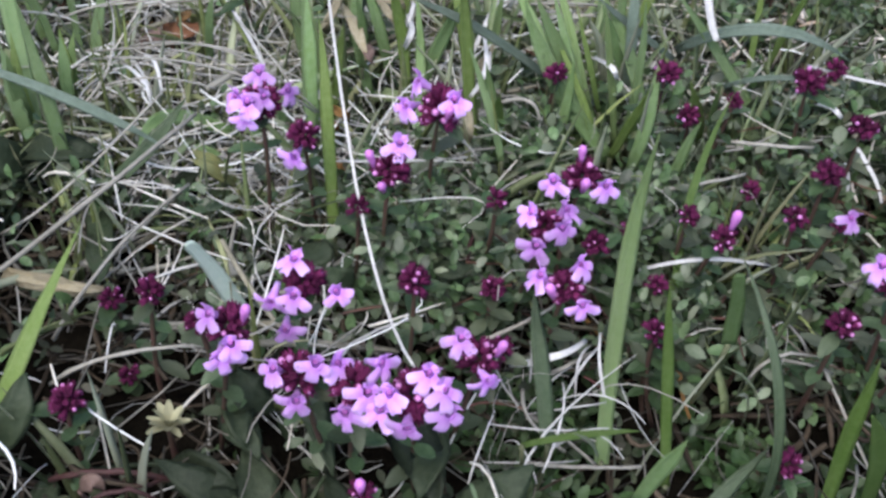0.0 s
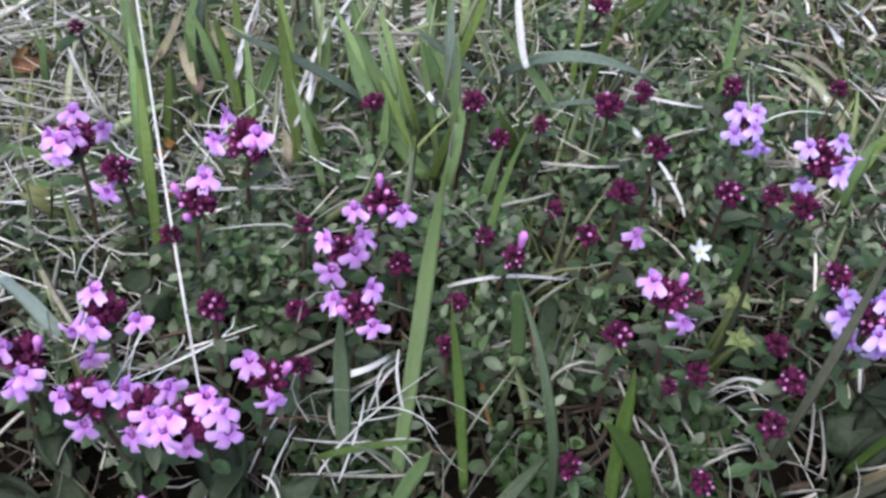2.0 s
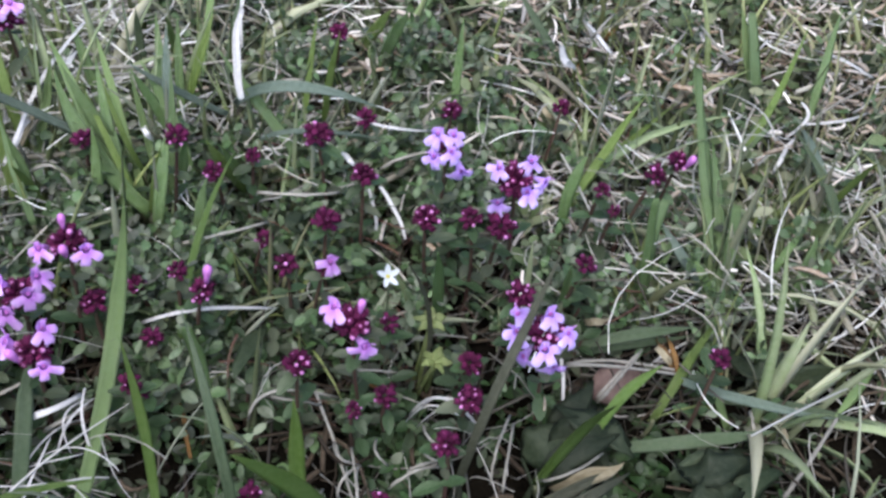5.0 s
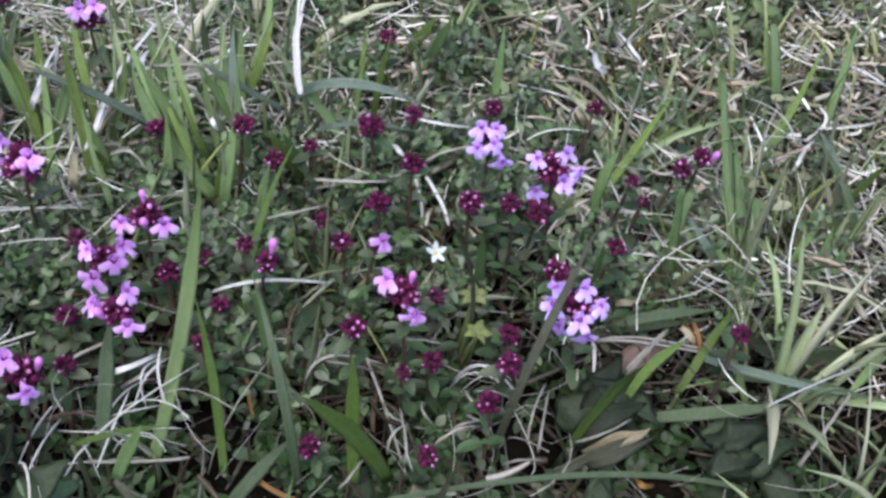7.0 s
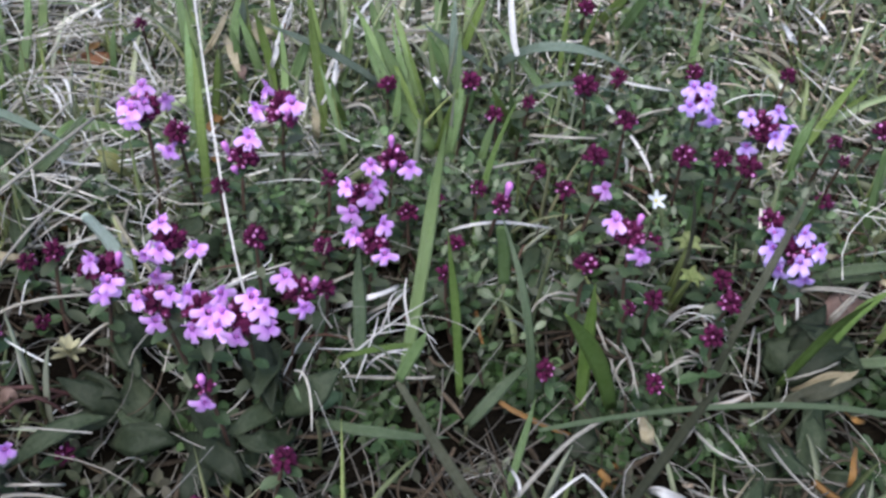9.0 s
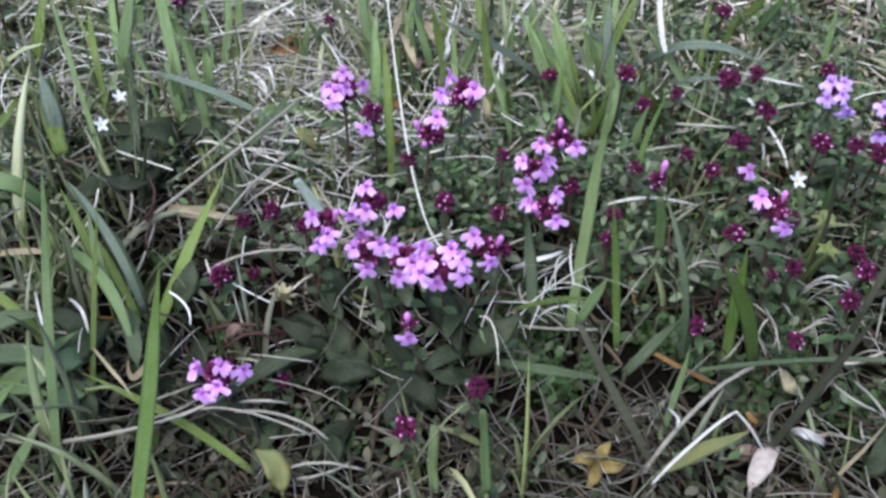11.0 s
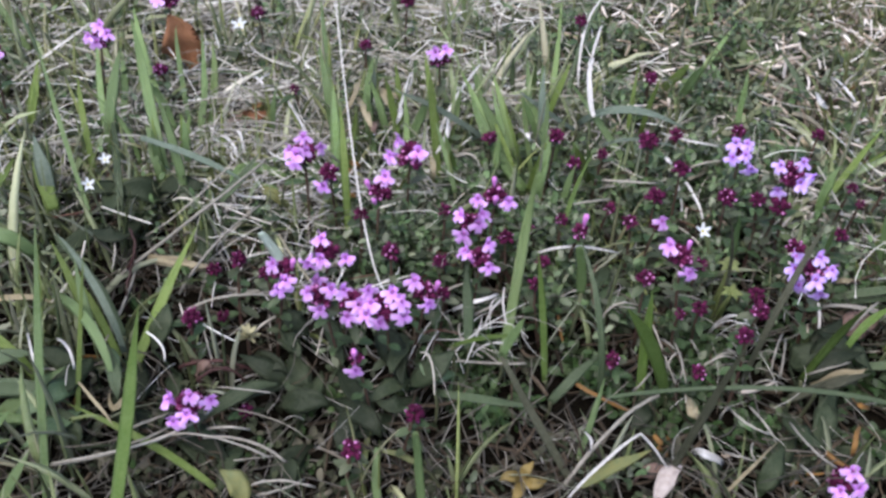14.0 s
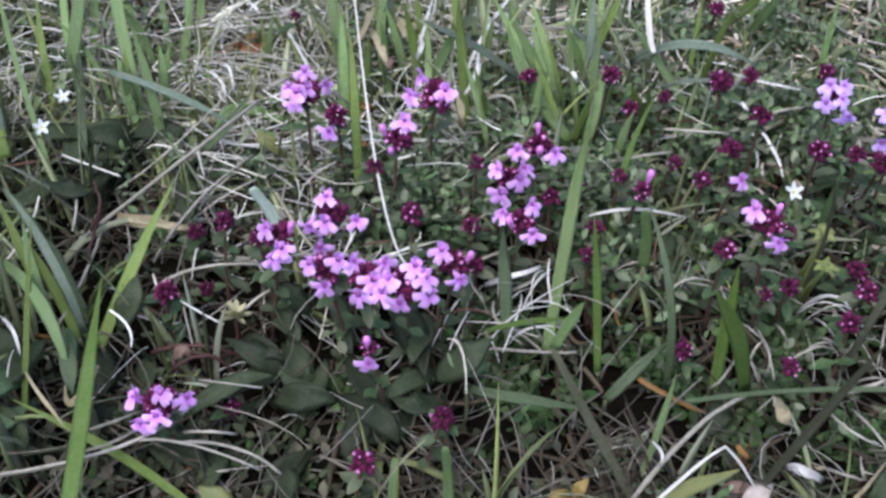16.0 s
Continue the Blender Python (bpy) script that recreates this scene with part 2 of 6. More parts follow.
def ribbon(p0, p1, p2, width, profile, keel=0.18, thick=0.16, n=14, twist=0.0, wave=0.0, face=(0.0, -0.7, 0.75), ruffle=0.0):
    """A blade: a shallow keeled section with thickness, swept from base to tip."""
    pts, tan = curve_points(p0, p1, p2, n)
    face = np.array(face)
    side = unit(np.cross(tan, face))
    up = unit(np.cross(side, tan))
    s = np.linspace(0, 1, n)
    a = (twist * (0.4 + s))[:, None]
    side, up = side * np.cos(a) + up * np.sin(a), up * np.cos(a) - side * np.sin(a)
    if wave:
        ph = rnd.uniform(0, 6)
        pts = pts + side * (wave * width * np.sin(ph + s * 9) * s)[:, None]
    w = np.array([profile(x) for x in s]) * width / 2
    ph2 = rnd.uniform(0, 6)
    verts, uvs = [], []
    for i in range(n):
        t = min(thick * MM, w[i] * 0.6 + 1e-5)
        k = keel * w[i]
        lift = [ruffle * w[i] * math.sin(ph2 + k2 * s[i] * (11 + k2)) for k2 in (-1.3, 1.0)]
        for f, h in ((-1, 0), (-0.5, -k * 0.75), (0, -k - t * 0.3), (0.5, -k * 0.75), (1, 0), (0.5, -k * 0.75 - t), (0, -k - t * 1.4), (-0.5, -k * 0.75 - t)):
            h += abs(f) * lift[f > 0]
            verts.append(pts[i] + side[i] * (f * w[i]) + up[i] * h)
            uvs.append((f * 0.5 + 0.5, s[i]))
    faces = []
    for i in range(n - 1):
        for j in range(8):
            a0, b0 = i * 8 + j, i * 8 + (j + 1) % 8
            faces.append((a0, b0, b0 + 8, a0 + 8))
    faces.append(tuple(range(7, -1, -1)))
    faces.append(tuple((n - 1) * 8 + j for j in range(8)))
    return np.array(verts), faces, uvs


def tube(p0, p1, p2, r0, r1, n=10, sides=6, jitter=0.0):
    pts, tan = curve_points(p0, p1, p2, n)
    if jitter:
        off = np.array([[rnd.gauss(0, 1) for _ in range(3)] for _ in range(n)]) * jitter
        off[0] = 0
        pts = pts + off
    side = unit(np.cross(tan, (0.31, -0.6, 0.73)))
    up = np.cross(side, tan)
    verts, faces = [], []
    for i in range(n):
        r = (r0 + (r1 - r0) * i / (n - 1)) * (1 + 0.15 * (i % 4 == 2))
        for j in range(sides):
            a = 2 * math.pi * j / sides
            verts.append(pts[i] + r * (side[i] * math.cos(a) + up[i] * math.sin(a)))
    for i in range(n - 1):
        for j in range(sides):
            a0, b0 = i * sides + j, i * sides + (j + 1) % sides
            faces.append((a0, b0, b0 + sides, a0 + sides))
    faces.append(tuple(range(sides - 1, -1, -1)))
    faces.append(tuple((n - 1) * sides + j for j in range(sides)))
    return verts, faces


def lathe(rows, sides=8, lobes=0.0):
    verts, faces = [], []
    for z, r in rows:
        for j in range(sides):
            a = 2 * math.pi * j / sides
            rr = r * (1 + lobes * math.cos(5 * a))
            verts.append((rr * math.cos(a), rr * math.sin(a), z))
    for i in range(len(rows) - 1):
        for j in range(sides):
            a0, b0 = i * sides + j, i * sides + (j + 1) % sides
            faces.append((a0, b0, b0 + sides, a0 + sides))
    faces.append(tuple(range(sides - 1, -1, -1)))
    faces.append(tuple((len(rows) - 1) * sides + j for j in range(sides)))
    return verts, faces


# ---- flower meshes ----
def lobe(angle, length, width, lift, curl, notch=0.0, base=0.6, rows=6, start=0.5):
    """One rounded petal lobe that leaves the throat at angle in the plane of the flower."""
    ca, sa = math.cos(angle), math.sin(angle)
    verts, faces = [], []
    for i in range(rows):
        s = i / (rows - 1)
        w = width / 2 * (base + (1.12 - base) * math.sin(2.2 * s) ** 1.2) * (1.0 if s < 0.99 else 0.74)
        for j, f in enumerate((-1, -0.55, 0, 0.55, 1)):
            r = start + length * (s - (notch * (1 - abs(f)) + 0.10 * abs(f) ** 2) * (s > 0.99) - 0.05 * abs(f) * s)
            z = lift * s + curl * s * s - 0.24 * width * f * f * (0.4 + 0.6 * s)
            x, y = r * ca - f * w * sa, r * sa + f * w * ca
            verts.append((x * MM, y * MM, z * MM))
    for i in range(rows - 1):
        for j in range(4):
            a0 = i * 5 + j
            faces.append((a0, a0 + 1, a0 + 6, a0 + 5))
    return verts, faces


def corolla_mesh(k, material):
    """Tube, small notched upper lip and a three-lobed lower lip; faces +z, upper lip towards +y."""
    r = random.Random(40 + k)
    verts, faces = lathe([(-3.2 * MM, 0.38 * MM), (-1.6 * MM, 0.55 * MM), (-0.5 * MM, 0.8 * MM), (0.05 * MM, 0.95 * MM)], 8)
    verts = [tuple(v) for v in verts]
    faces = faces[:-1]
    v = lambda a, d: a * (1 + r.uniform(-d, d))
    for ang, ln, wd, lift, curl, notch in (
            (64 + r.uniform(-10, 10), v(0.85, 0.2), v(1.2, 0.1), 0.5, 0.35, 0.0),
            (116 + r.uniform(-10, 10), v(0.85, 0.2), v(1.2, 0.1), 0.45, 0.3, 0.0),
            (-90 + r.uniform(-10, 10), v(2.7, 0.14), v(1.42, 0.12), 0.35, -0.75, 0.3),
            (-30 + r.uniform(-10, 10), v(2.45, 0.14), v(1.24, 0.14), 0.3, -0.6, 0.12),
            (210 + r.uniform(-10, 10), v(2.45, 0.14), v(1.24, 0.14), 0.3, -0.6, 0.12)):
        lv, lf = lobe(radians(ang), ln, wd, lift, curl + r.uniform(-0.6, 0.5), notch, 0.92 if ln > 1.5 else 0.8)
        lv = [(x, y, z + 0.16 * MM * math.sin(x * 2600 + k) * math.sin(y * 2300 + 2 * k)) for x, y, z in lv]
        o = len(verts)
        verts += lv
        faces += [tuple(i + o for i in f) for f in lf]
    return mesh("corolla", verts, faces, material)


def calyx_mesh(q):
    """A small ribbed bell with five pointed teeth round its mouth."""
    rows = ((0, 0.3, 0.0, 0), (0.5, 0.66, 0.05, 0), (1.25, 0.82, 0.09, 0), (1.9, 0.8, 0.1, 0), (2.25, 0.7, 0.14, 0.22), (2.35, 0.52, 0.3, 0.42), (2.0, 0.3, 0.1, 0.0))
    verts, faces = [], []
    for z, r, rib, tooth in rows:
        for j in range(10):
            a = 2 * math.pi * j / 10
            c = math.cos(5 * a)
            rr = r * (1 + rib * c)
            verts.append((rr * math.cos(a) * MM, rr * math.sin(a) * MM, (z + tooth * c) * q * MM))
    for i in range(len(rows) - 1):
        for j in range(10):
            a0, b0 = i * 10 + j, i * 10 + (j + 1) % 10
            faces.append((a0, b0, b0 + 10, a0 + 10))
    faces.append(tuple(range(9, -1, -1)))
    faces.append(tuple(60 + j for j in range(10)))
    return mesh("calyx", verts, faces, M["calyx"])


COROLLAS = {False: [corolla_mesh(k, M["petal"]) for k in range(5)], True: [corolla_mesh(k + 5, M["petal_cool"]) for k in range(5)]}
THROAT = mesh("throat", *lathe([(-0.9 * MM, 0.25 * MM), (-0.35 * MM, 0.55 * MM), (0.02 * MM, 0.42 * MM), (0.04 * MM, 0.1 * MM)], 8), M["throat"])
STAMEN = mesh("stamen", *tube((0, 0.3 * MM, -0.5 * MM), (0, 0.9 * MM, 0.8 * MM), (0, 1.0 * MM, 1.35 * MM), 0.05 * MM, 0.1 * MM, 5, 5), M["petal"])
CALYX = [calyx_mesh(q) for q in (1.0, 1.15, 1.3)]
BUD_TIP = mesh("bud_tip", *lathe([(0, 0.36 * MM), (0.3 * MM, 0.5 * MM), (0.62 * MM, 0.42 * MM), (0.82 * MM, 0.16 * MM)], 8), M["bud"])
PINK_BUD = mesh("pink_bud", *lathe([(-2.2 * MM, 0.42 * MM), (-0.8 * MM, 0.55 * MM), (0, 0.74 * MM), (0.9 * MM, 0.86 * MM), (1.6 * MM, 0.66 * MM), (1.9 * MM, 0.25 * MM)], 10), M["pinkbud"])


def oval_leaf(length, width, bend, rows=6, material=None, name="leaf"):
    """A small oval leaf along +y with a creased midrib and raised edges."""
    verts, faces, uvs = [], [], []
    for i in range(rows):
        s = i / (rows - 1)
        w = width / 2 * (math.sin(math.pi * min(0.97, 0.05 + 0.92 * s)) ** 0.75) + 0.12
        for f in (-1, -0.5, 0, 0.5, 1):
            verts.append((f * w * MM, length * s * MM, (bend * s * s + 0.28 * abs(f) * w) * MM))
            uvs.append((f * 0.5 + 0.5, s))
    for i in range(rows - 1):
        for j in range(4):
            a0 = i * 5 + j
            faces.append((a0, a0 + 1, a0 + 6, a0 + 5))
    return mesh(name, verts, faces, material or M["thyme_leaf"], uvs=uvs)


THYME_LEAVES = [oval_leaf(l, w, b) for l, w, b in ((5.0, 2.6, -0.8), (4.2, 2.5, -0.3), (5.6, 2.5, -1.4), (3.6, 2.1, 0.2))]


def axes(z, y):
    """A turn whose z points along z and whose y lies as near y as it can."""
    z = Vector(z).normalized()
    y = Vector(y)
    y = (y - z * y.dot(z)).normalized()
    x = y.cross(z)
    return Matrix((x, y, z)).transposed().to_4x4()


def leaf_pairs(ob, base, top, count, size=1.0, low=0.15, high=0.85):
    """Opposite pairs of leaves up a stem, each pair at right angles to the last."""
    base, top = Vector(base), Vector(top)
    a0 = rnd.uniform(0, math.pi)
    for k in range(count):
        f = low + (high - low) * k / max(1, count - 1)
        p = base.lerp(top, f)
        for h in (0, math.pi):
            a = a0 + k * math.pi / 2 + h + rnd.uniform(-0.25, 0.25)
            out = Vector((math.cos(a), math.sin(a), rnd.uniform(-0.05, 0.55)))
            s = size * rnd.uniform(0.75, 1.15)
            x = out.cross(Vector((0, 0, 1))).normalized()
            z = x.cross(out.normalized())
            m = Matrix((x, out.normalized(), z)).transposed().to_4x4()
            part("leaf", rnd.choice(THYME_LEAVES), ob, Matrix.Translation(p) @ m @ Matrix.Scale(s, 4))


def thyme(head, size, flowers=(), buds=(), cool=False):
    """A wild thyme sprig: stem, leaf pairs and a head of dark calyces, with open flowers and pink buds at offsets in mm from the head's middle."""
    hx, hy, hz = head
    size = size if flowers else size * 0.81
    bx, by = hx + rnd.uniform(-5, 5) * MM, hy + rnd.uniform(-3, 6) * MM
    bz = min(lie(bx, by), hz - 0.008)
    if len(flowers) > 1:
        label = ("bluish lilac" if cool else "pink-lilac") + " wild thyme head with open flowers round dark buds"
    elif flowers:
        label = "wild thyme head with one open lilac flower and dark buds"
    elif buds:
        label = "dark magenta thyme head with pink buds about to open"
    else:
        label = "dark magenta wild thyme head in closed bud" if size > 0.8 else "small dark red thyme head in tight bud"
    ob = root("thyme_sprig", (bx, by, bz), label, "wild thyme", "thyme heads in the turf")
    top = Vector((hx - bx, hy - by, hz - bz))
    low = Vector((0, 0, 0))
    mid = top * 0.5 + Vector((rnd.uniform(-1.5, 1.5), rnd.uniform(-1.5, 1.5), 0)) * MM
    part("stem", mesh("stem", *tube(low, mid, top, 0.5 * MM, 0.38 * MM, 9, 6), M["stem"]), ob)
    leaf_pairs(ob, low, top, 4, 1.0, 0.4, 0.92)
    axis = (top - mid).normalized() + Vector((0, -0.25, 0.6))
    axis.normalize()
    turn = axis.to_track_quat("Z", "Y").to_matrix().to_4x4()
    n = max(7, round(22 * size))
    core = Matrix.Translation(top) @ turn
    for i in range(n):
        polar = radians(8 + 112 * math.sqrt((i + 0.3) / n))
        a = i * 2.39996 + rnd.uniform(-0.2, 0.2)
        d = Vector((math.sin(polar) * math.cos(a), math.sin(polar) * math.sin(a), math.cos(polar) * 1.0))
        p = Vector((d.x * 0.95, d.y * 0.95, d.z * 1.3)) * size * MM
        aim = Vector((d.x + rnd.uniform(-0.15, 0.15), d.y + rnd.uniform(-0.15, 0.15), d.z + 0.55))
        s = size * rnd.uniform(0.72, 1.0)
        m = core @ Matrix.Translation(p) @ aim.to_track_quat("Z", "Y").to_matrix().to_4x4() @ Matrix.Scale(s, 4)
        c = part("calyx", rnd.choice(CALYX), ob, m)
        if rnd.random() < (0.6 if flowers or buds else 0.4 if size > 0.8 else 0.25):
            part("bud_tip", BUD_TIP, c, Matrix.Translation((0, 0, 2.1 * MM)) @ Matrix.Scale(rnd.uniform(0.6, 1.35), 4), "pink bud tip")
    for o in flowers:
        o = Vector(o) * MM
        aim = o.normalized() * 0.75 + Vector((0, -0.55, 0.5)) + Vector([rnd.uniform(-0.42, 0.42) for _ in range(3)])
        up = Vector((rnd.uniform(-0.55, 0.55), 0.3, 1))
        m = Matrix.Translation(top + o) @ axes(aim, up) @ Matrix.Scale(rnd.uniform(1.1, 1.32), 4)
        c = part("corolla", rnd.choice(COROLLAS[cool]), ob, m, "open lilac flower with a three-lobed lip")
        part("throat", THROAT, c, pose(0, 0.25 * MM, 0.05 * MM) @ Matrix.Scale(0.72, 4))
        for side in (-1, 1):
            part("stamen", STAMEN, c, pose(0.3 * side * MM, 0, 0, 0, 28 * side, 0))
    for o in buds:
        o = Vector(o) * MM
        aim = o.normalized() * 0.6 + Vector((0, 0.1, 1.0))
        part("pink_bud", PINK_BUD, ob, Matrix.Translation(top + o) @ axes(aim, (0.1, 1, 0.2)) @ Matrix.Scale(rnd.uniform(0.9, 1.1), 4), "swollen pink bud")
    return ob


# ---- blades, stalks and broad leaves ----
TUFTS, PLANTS = [], []


def near(roots, place, reach):
    for r in roots:
        if (r.location.xy - Vector(place[:2])).length < reach:
            return r
    return None


def point_tip(s):
    return (0.72 + 0.4 * math.sin(math.pi * min(1, s * 0.8 + 0.1))) * (1 - max(0, (s - 0.55) / 0.45) ** 1.6) * 0.92 + 0.03


def cut_tip(s):
    return (0.78 + 0.22 * math.sin(math.pi * min(1, s + 0.2))) * (1.0 if s < 0.97 else 0.72)


def even(s):
    return 0.55 + 0.45 * math.sin(math.pi * min(1, 0.12 + 0.85 * s))


def oval(s):
    return max(0.04, math.sin(math.pi * min(0.985, 0.03 + 0.95 * s ** 0.8)) ** 1.0)


def blade(p0, p1, p2, width, kind, profile, words):
    tuft = near(TUFTS, p0, 0.009)
    if tuft is None:
        x, y = p0[0], p0[1]
        tuft = root("grass_tuft", (x, y, lie(x, y)), words, "grass", "grass tufts in the turf")
        TUFTS.append(tuft)
    o = np.array(tuft.location)
    # the foot of the blade runs down into the soil
    low = np.array(p0) - o
    v, f, uv = ribbon(low, np.array(p1) - o, np.array(p2) - o, width * MM, profile, rnd.uniform(0.1, 0.45), 0.16, 16, rnd.uniform(-0.28, 0.28), 0.05)
    b = part("blade", mesh("blade", v, f, M[kind], uvs=uv), tuft)
    if low[2] > 0.004:
        end = low + np.array((rnd.uniform(-2, 2) * MM, rnd.uniform(-1, 3) * MM, 0))
        end[2] = 0
        v2, f2 = tube(end, (low + end) / 2 + np.array((0.0005, 0, 0)), low, 0.45 * MM, 0.5 * MM, 6, 6)
        part("sheath", mesh("sheath", v2, f2, M["sheath"]), tuft)
    return b


def green(a, b, c, w):
    return blade(a, b, c, w, "green", point_tip, "fresh green grass tuft rising between the thyme")


def olive(a, b, c, w):
    return blade(a, b, c, w, "olive", point_tip, "yellowish green grass tuft in the turf")


def grey(a, b, c, w):
    return blade(a, b, c, w, "grey", point_tip, "dull blue-green grass blade leaning over the turf")


def dull(a, b, c, w):
    return blade(a, b, c, w, "dull", point_tip, "dull grey-brown grass blade leaning over the thyme")


def deep(a, b, c, w):
    return blade(a, b, c, w, "deep", point_tip, "deep green grass blade rising out of the thyme")


def mid(a, b, c, w):
    return blade(a, b, c, w, "mid", point_tip, "soft green grass blades in the meadow turf")


def teal(a, b, c, w):
    return blade(a, b, c, w, "teal", point_tip, "pale bluish green grass blade bending over")


def cutmid(a, b, c, w):
    return blade(a, b, c, w, "mid", cut_tip, "soft green blade with a mown blunt tip")


def cutgreen(a, b, c, w):
    return blade(a, b, c, w, "green", cut_tip, "green grass blade with a mown blunt tip")


def cutgrey(a, b, c, w):
    return blade(a, b, c, w, "pale", cut_tip, "pale blue-green blade with a mown blunt tip")


def cutdark(a, b, c, w):
    return blade(a, b, c, w, "grey", cut_tip, "long dark green grass stem with a cut end, arching low")


def bent(a, b, node, tip, w):
    """A blade that is snapped over at a node, its end paler than its foot."""
    foot = blade(a, b, node, w, "dull", even, "brown-green grass blade snapped over, with a pale green end")
    o = np.array(foot.parent.location)
    n, t = np.array(node) - o, np.array(tip) - o
    v, f, uv = ribbon(n, (n + t) / 2 + np.array((0, 0, 0.0008)), t, w * MM, point_tip, 0.3, 0.16, 10, 0.1, 0.05)
    part("blade_tip", mesh("blade_tip", v, f, M["mid"], uvs=uv), foot.parent, label="pale green snapped end")


def loose(a, b, c, w, name, kind, profile, words, keel=0.4):
    o = np.array(a)
    v, f, uv = ribbon(o - o, np.array(b) - o, np.array(c) - o, w * MM, profile, keel, 0.18, 14, rnd.uniform(-0.35, 0.35), 0.18)
    ob = new(name, mesh(name, v, f, M[kind], uvs=uv))
    ob.location = a
    return tagged(ob, words, "dead grass", "dry grass in the turf")


def tan(a, b, c, w):
    return loose(a, b, c, w, "withered_straw", "tan", point_tip, "tan withered grass blade lying in the turf")


def white(a, b, c, w):
    return loose(a, b, c, w, "bleached_straw", "white", even, "bleached white dead grass blade, curled", 0.6)


def rust(a, b, c, w):
    return loose(a, b, c, w, "rusty_straw", "rust", even, "orange-brown dead grass blade in the turf", 0.5)


def runner(a, b, c, w):
    o = np.array(a)
    v, f = tube(o - o, np.array(b) - o, np.array(c) - o, w * 0.5 * MM, w * 0.4 * MM, 12, 6, 0.15 * MM)
    ob = new("creeping_stem", mesh("creeping_stem", v, f, M["runner"]))
    ob.location = a
    return tagged(ob, "dark red creeping thyme stem along the soil", "stem", "creeping stems")


def straw(a, b, c, w):
    o = np.array(a)
    v, f = tube(o - o, np.array(b) - o, np.array(c) - o, w * 0.5 * MM, w * 0.36 * MM, 12, 6, 0.05 * MM)
    ob = new("dry_straw", mesh("dry_straw", v, f, M["straw"]))
    ob.location = a
    return tagged(ob, "thin pale dry grass stalk across the turf", "straw", "dry grass in the turf")


def leaf(a, b, c, w, kind, words, category, name, keel=0.22):
    plant = near(PLANTS, a, 0.022) if kind in ("broad", "yellow", "herbleaf", "amber", "lobed") else None
    if plant is None or plant["label"] != words:
        plant = root(name, (a[0], a[1], lie(a[0], a[1])), words, category, category + " in the turf")
        PLANTS.append(plant)
    o = np.array(plant.location)
    v, f, uv = ribbon(np.array(a) - o, np.array(b) - o, np.array(c) - o, w * MM, oval, keel, 0.22, 16, rnd.uniform(-0.45, 0.45), 0.06, (0.0, -0.45, 0.9), 0.16)
    part("leaf", mesh("leaf", v, f, M[kind], uvs=uv), plant)
    foot = np.array((0, 0, 0)) + np.array((rnd.uniform(-2, 2), rnd.uniform(-2, 2), 0)) * MM
    top = np.array(a) - o
    if np.linalg.norm(top - foot) > 0.003:
        part("leaf_stalk", mesh("leaf_stalk", *tube(foot, (foot + top) / 2 + np.array((0, 0, 0.001)), top, 0.45 * MM, 0.4 * MM, 6, 6), M[kind]), plant)


def broad(a, b, c, w):
    leaf(a, b, c, w, "broad", "low plant with dark green oval leaves in the turf", "broadleaf plant", "broadleaf_plant", rnd.uniform(0.05, 0.35))


def herb(a, b, c, w):
    leaf(a, b, c, w, "herbleaf", "fresh green oval herb leaves low in the grass", "broadleaf plant", "broadleaf_plant", rnd.uniform(0.1, 0.3))


def yellow(a, b, c, w):
    leaf(a, b, c, w, "yellow", "yellowing green leaves low in the turf", "yellow leaf", "yellow_leaf_plant")


def lobed(a, b, c, w):
    leaf(a, b, c, w, "lobed", "pale yellowish green plant with lobed palmate leaves", "lobed herb", "lobed_plant", 0.15)


def dead(a, b, c, w):
    leaf(a, b, c, w, "dead", "curled brown dead leaf lying in the grass", "dead leaf", "dead_leaf", 0.5)


def pinkdead(a, b, c, w):
    leaf(a, b, c, w, "pinkdead", "faded pinkish-brown dead leaf lying under the grass", "dead leaf", "dead_leaf", 0.05)


def paledead(a, b, c, w):
    leaf(a, b, c, w, "paledead", "curled pale pinkish dead leaf in the turf", "dead leaf", "dead_leaf", 0.6)


def amber(a, b, c, w):
    leaf(a, b, c, w, "amber", "amber-yellow dying leaf with ragged lobes in the turf", "yellow leaf", "yellow_leaf_plant", 0.3)


def star_flower(place, size, facing):
    """A small white flower of five narrow petals on a thin stalk."""
    x, y, z = place
    g = lie(x, y)
    ob = root("star_flower", (x, y + 0.004, g), "small white five-petalled star flower on a thin stalk", "wildflower", "white star flowers")
    top = Vector((0, -0.004, z - g))
    part("stem", mesh("stem", *tube((0, 0, 0), top * 0.5 + Vector((0.001, 0.001, 0)), top, 0.3 * MM, 0.25 * MM, 8, 5), M["short"]), ob)
    turn = Matrix.Translation(top) @ axes(facing, (0, 0.2, 1))
    if not star_flower.meshes:
        star_flower.meshes.append(oval_leaf(4.6, 1.9, 0.5, 6, M["starpetal"], "petal"))
        star_flower.meshes.append(mesh("centre", *lathe([(-1.0 * MM, 0.3 * MM), (0, 0.8 * MM), (0.6 * MM, 0.7 * MM), (0.9 * MM, 0.2 * MM)], 8), M["anther"]))
    for k in range(5):
        part("petal", star_flower.meshes[0], ob, turn @ pose(0, 0, 0, 18, 0, 72 * k + rnd.uniform(-9, 9)) @ Matrix.Scale(size, 4), "white narrow petal")
    part("centre", star_flower.meshes[1], ob, turn @ Matrix.Scale(size, 4), "pale yellow flower centre")


star_flower.meshes = []


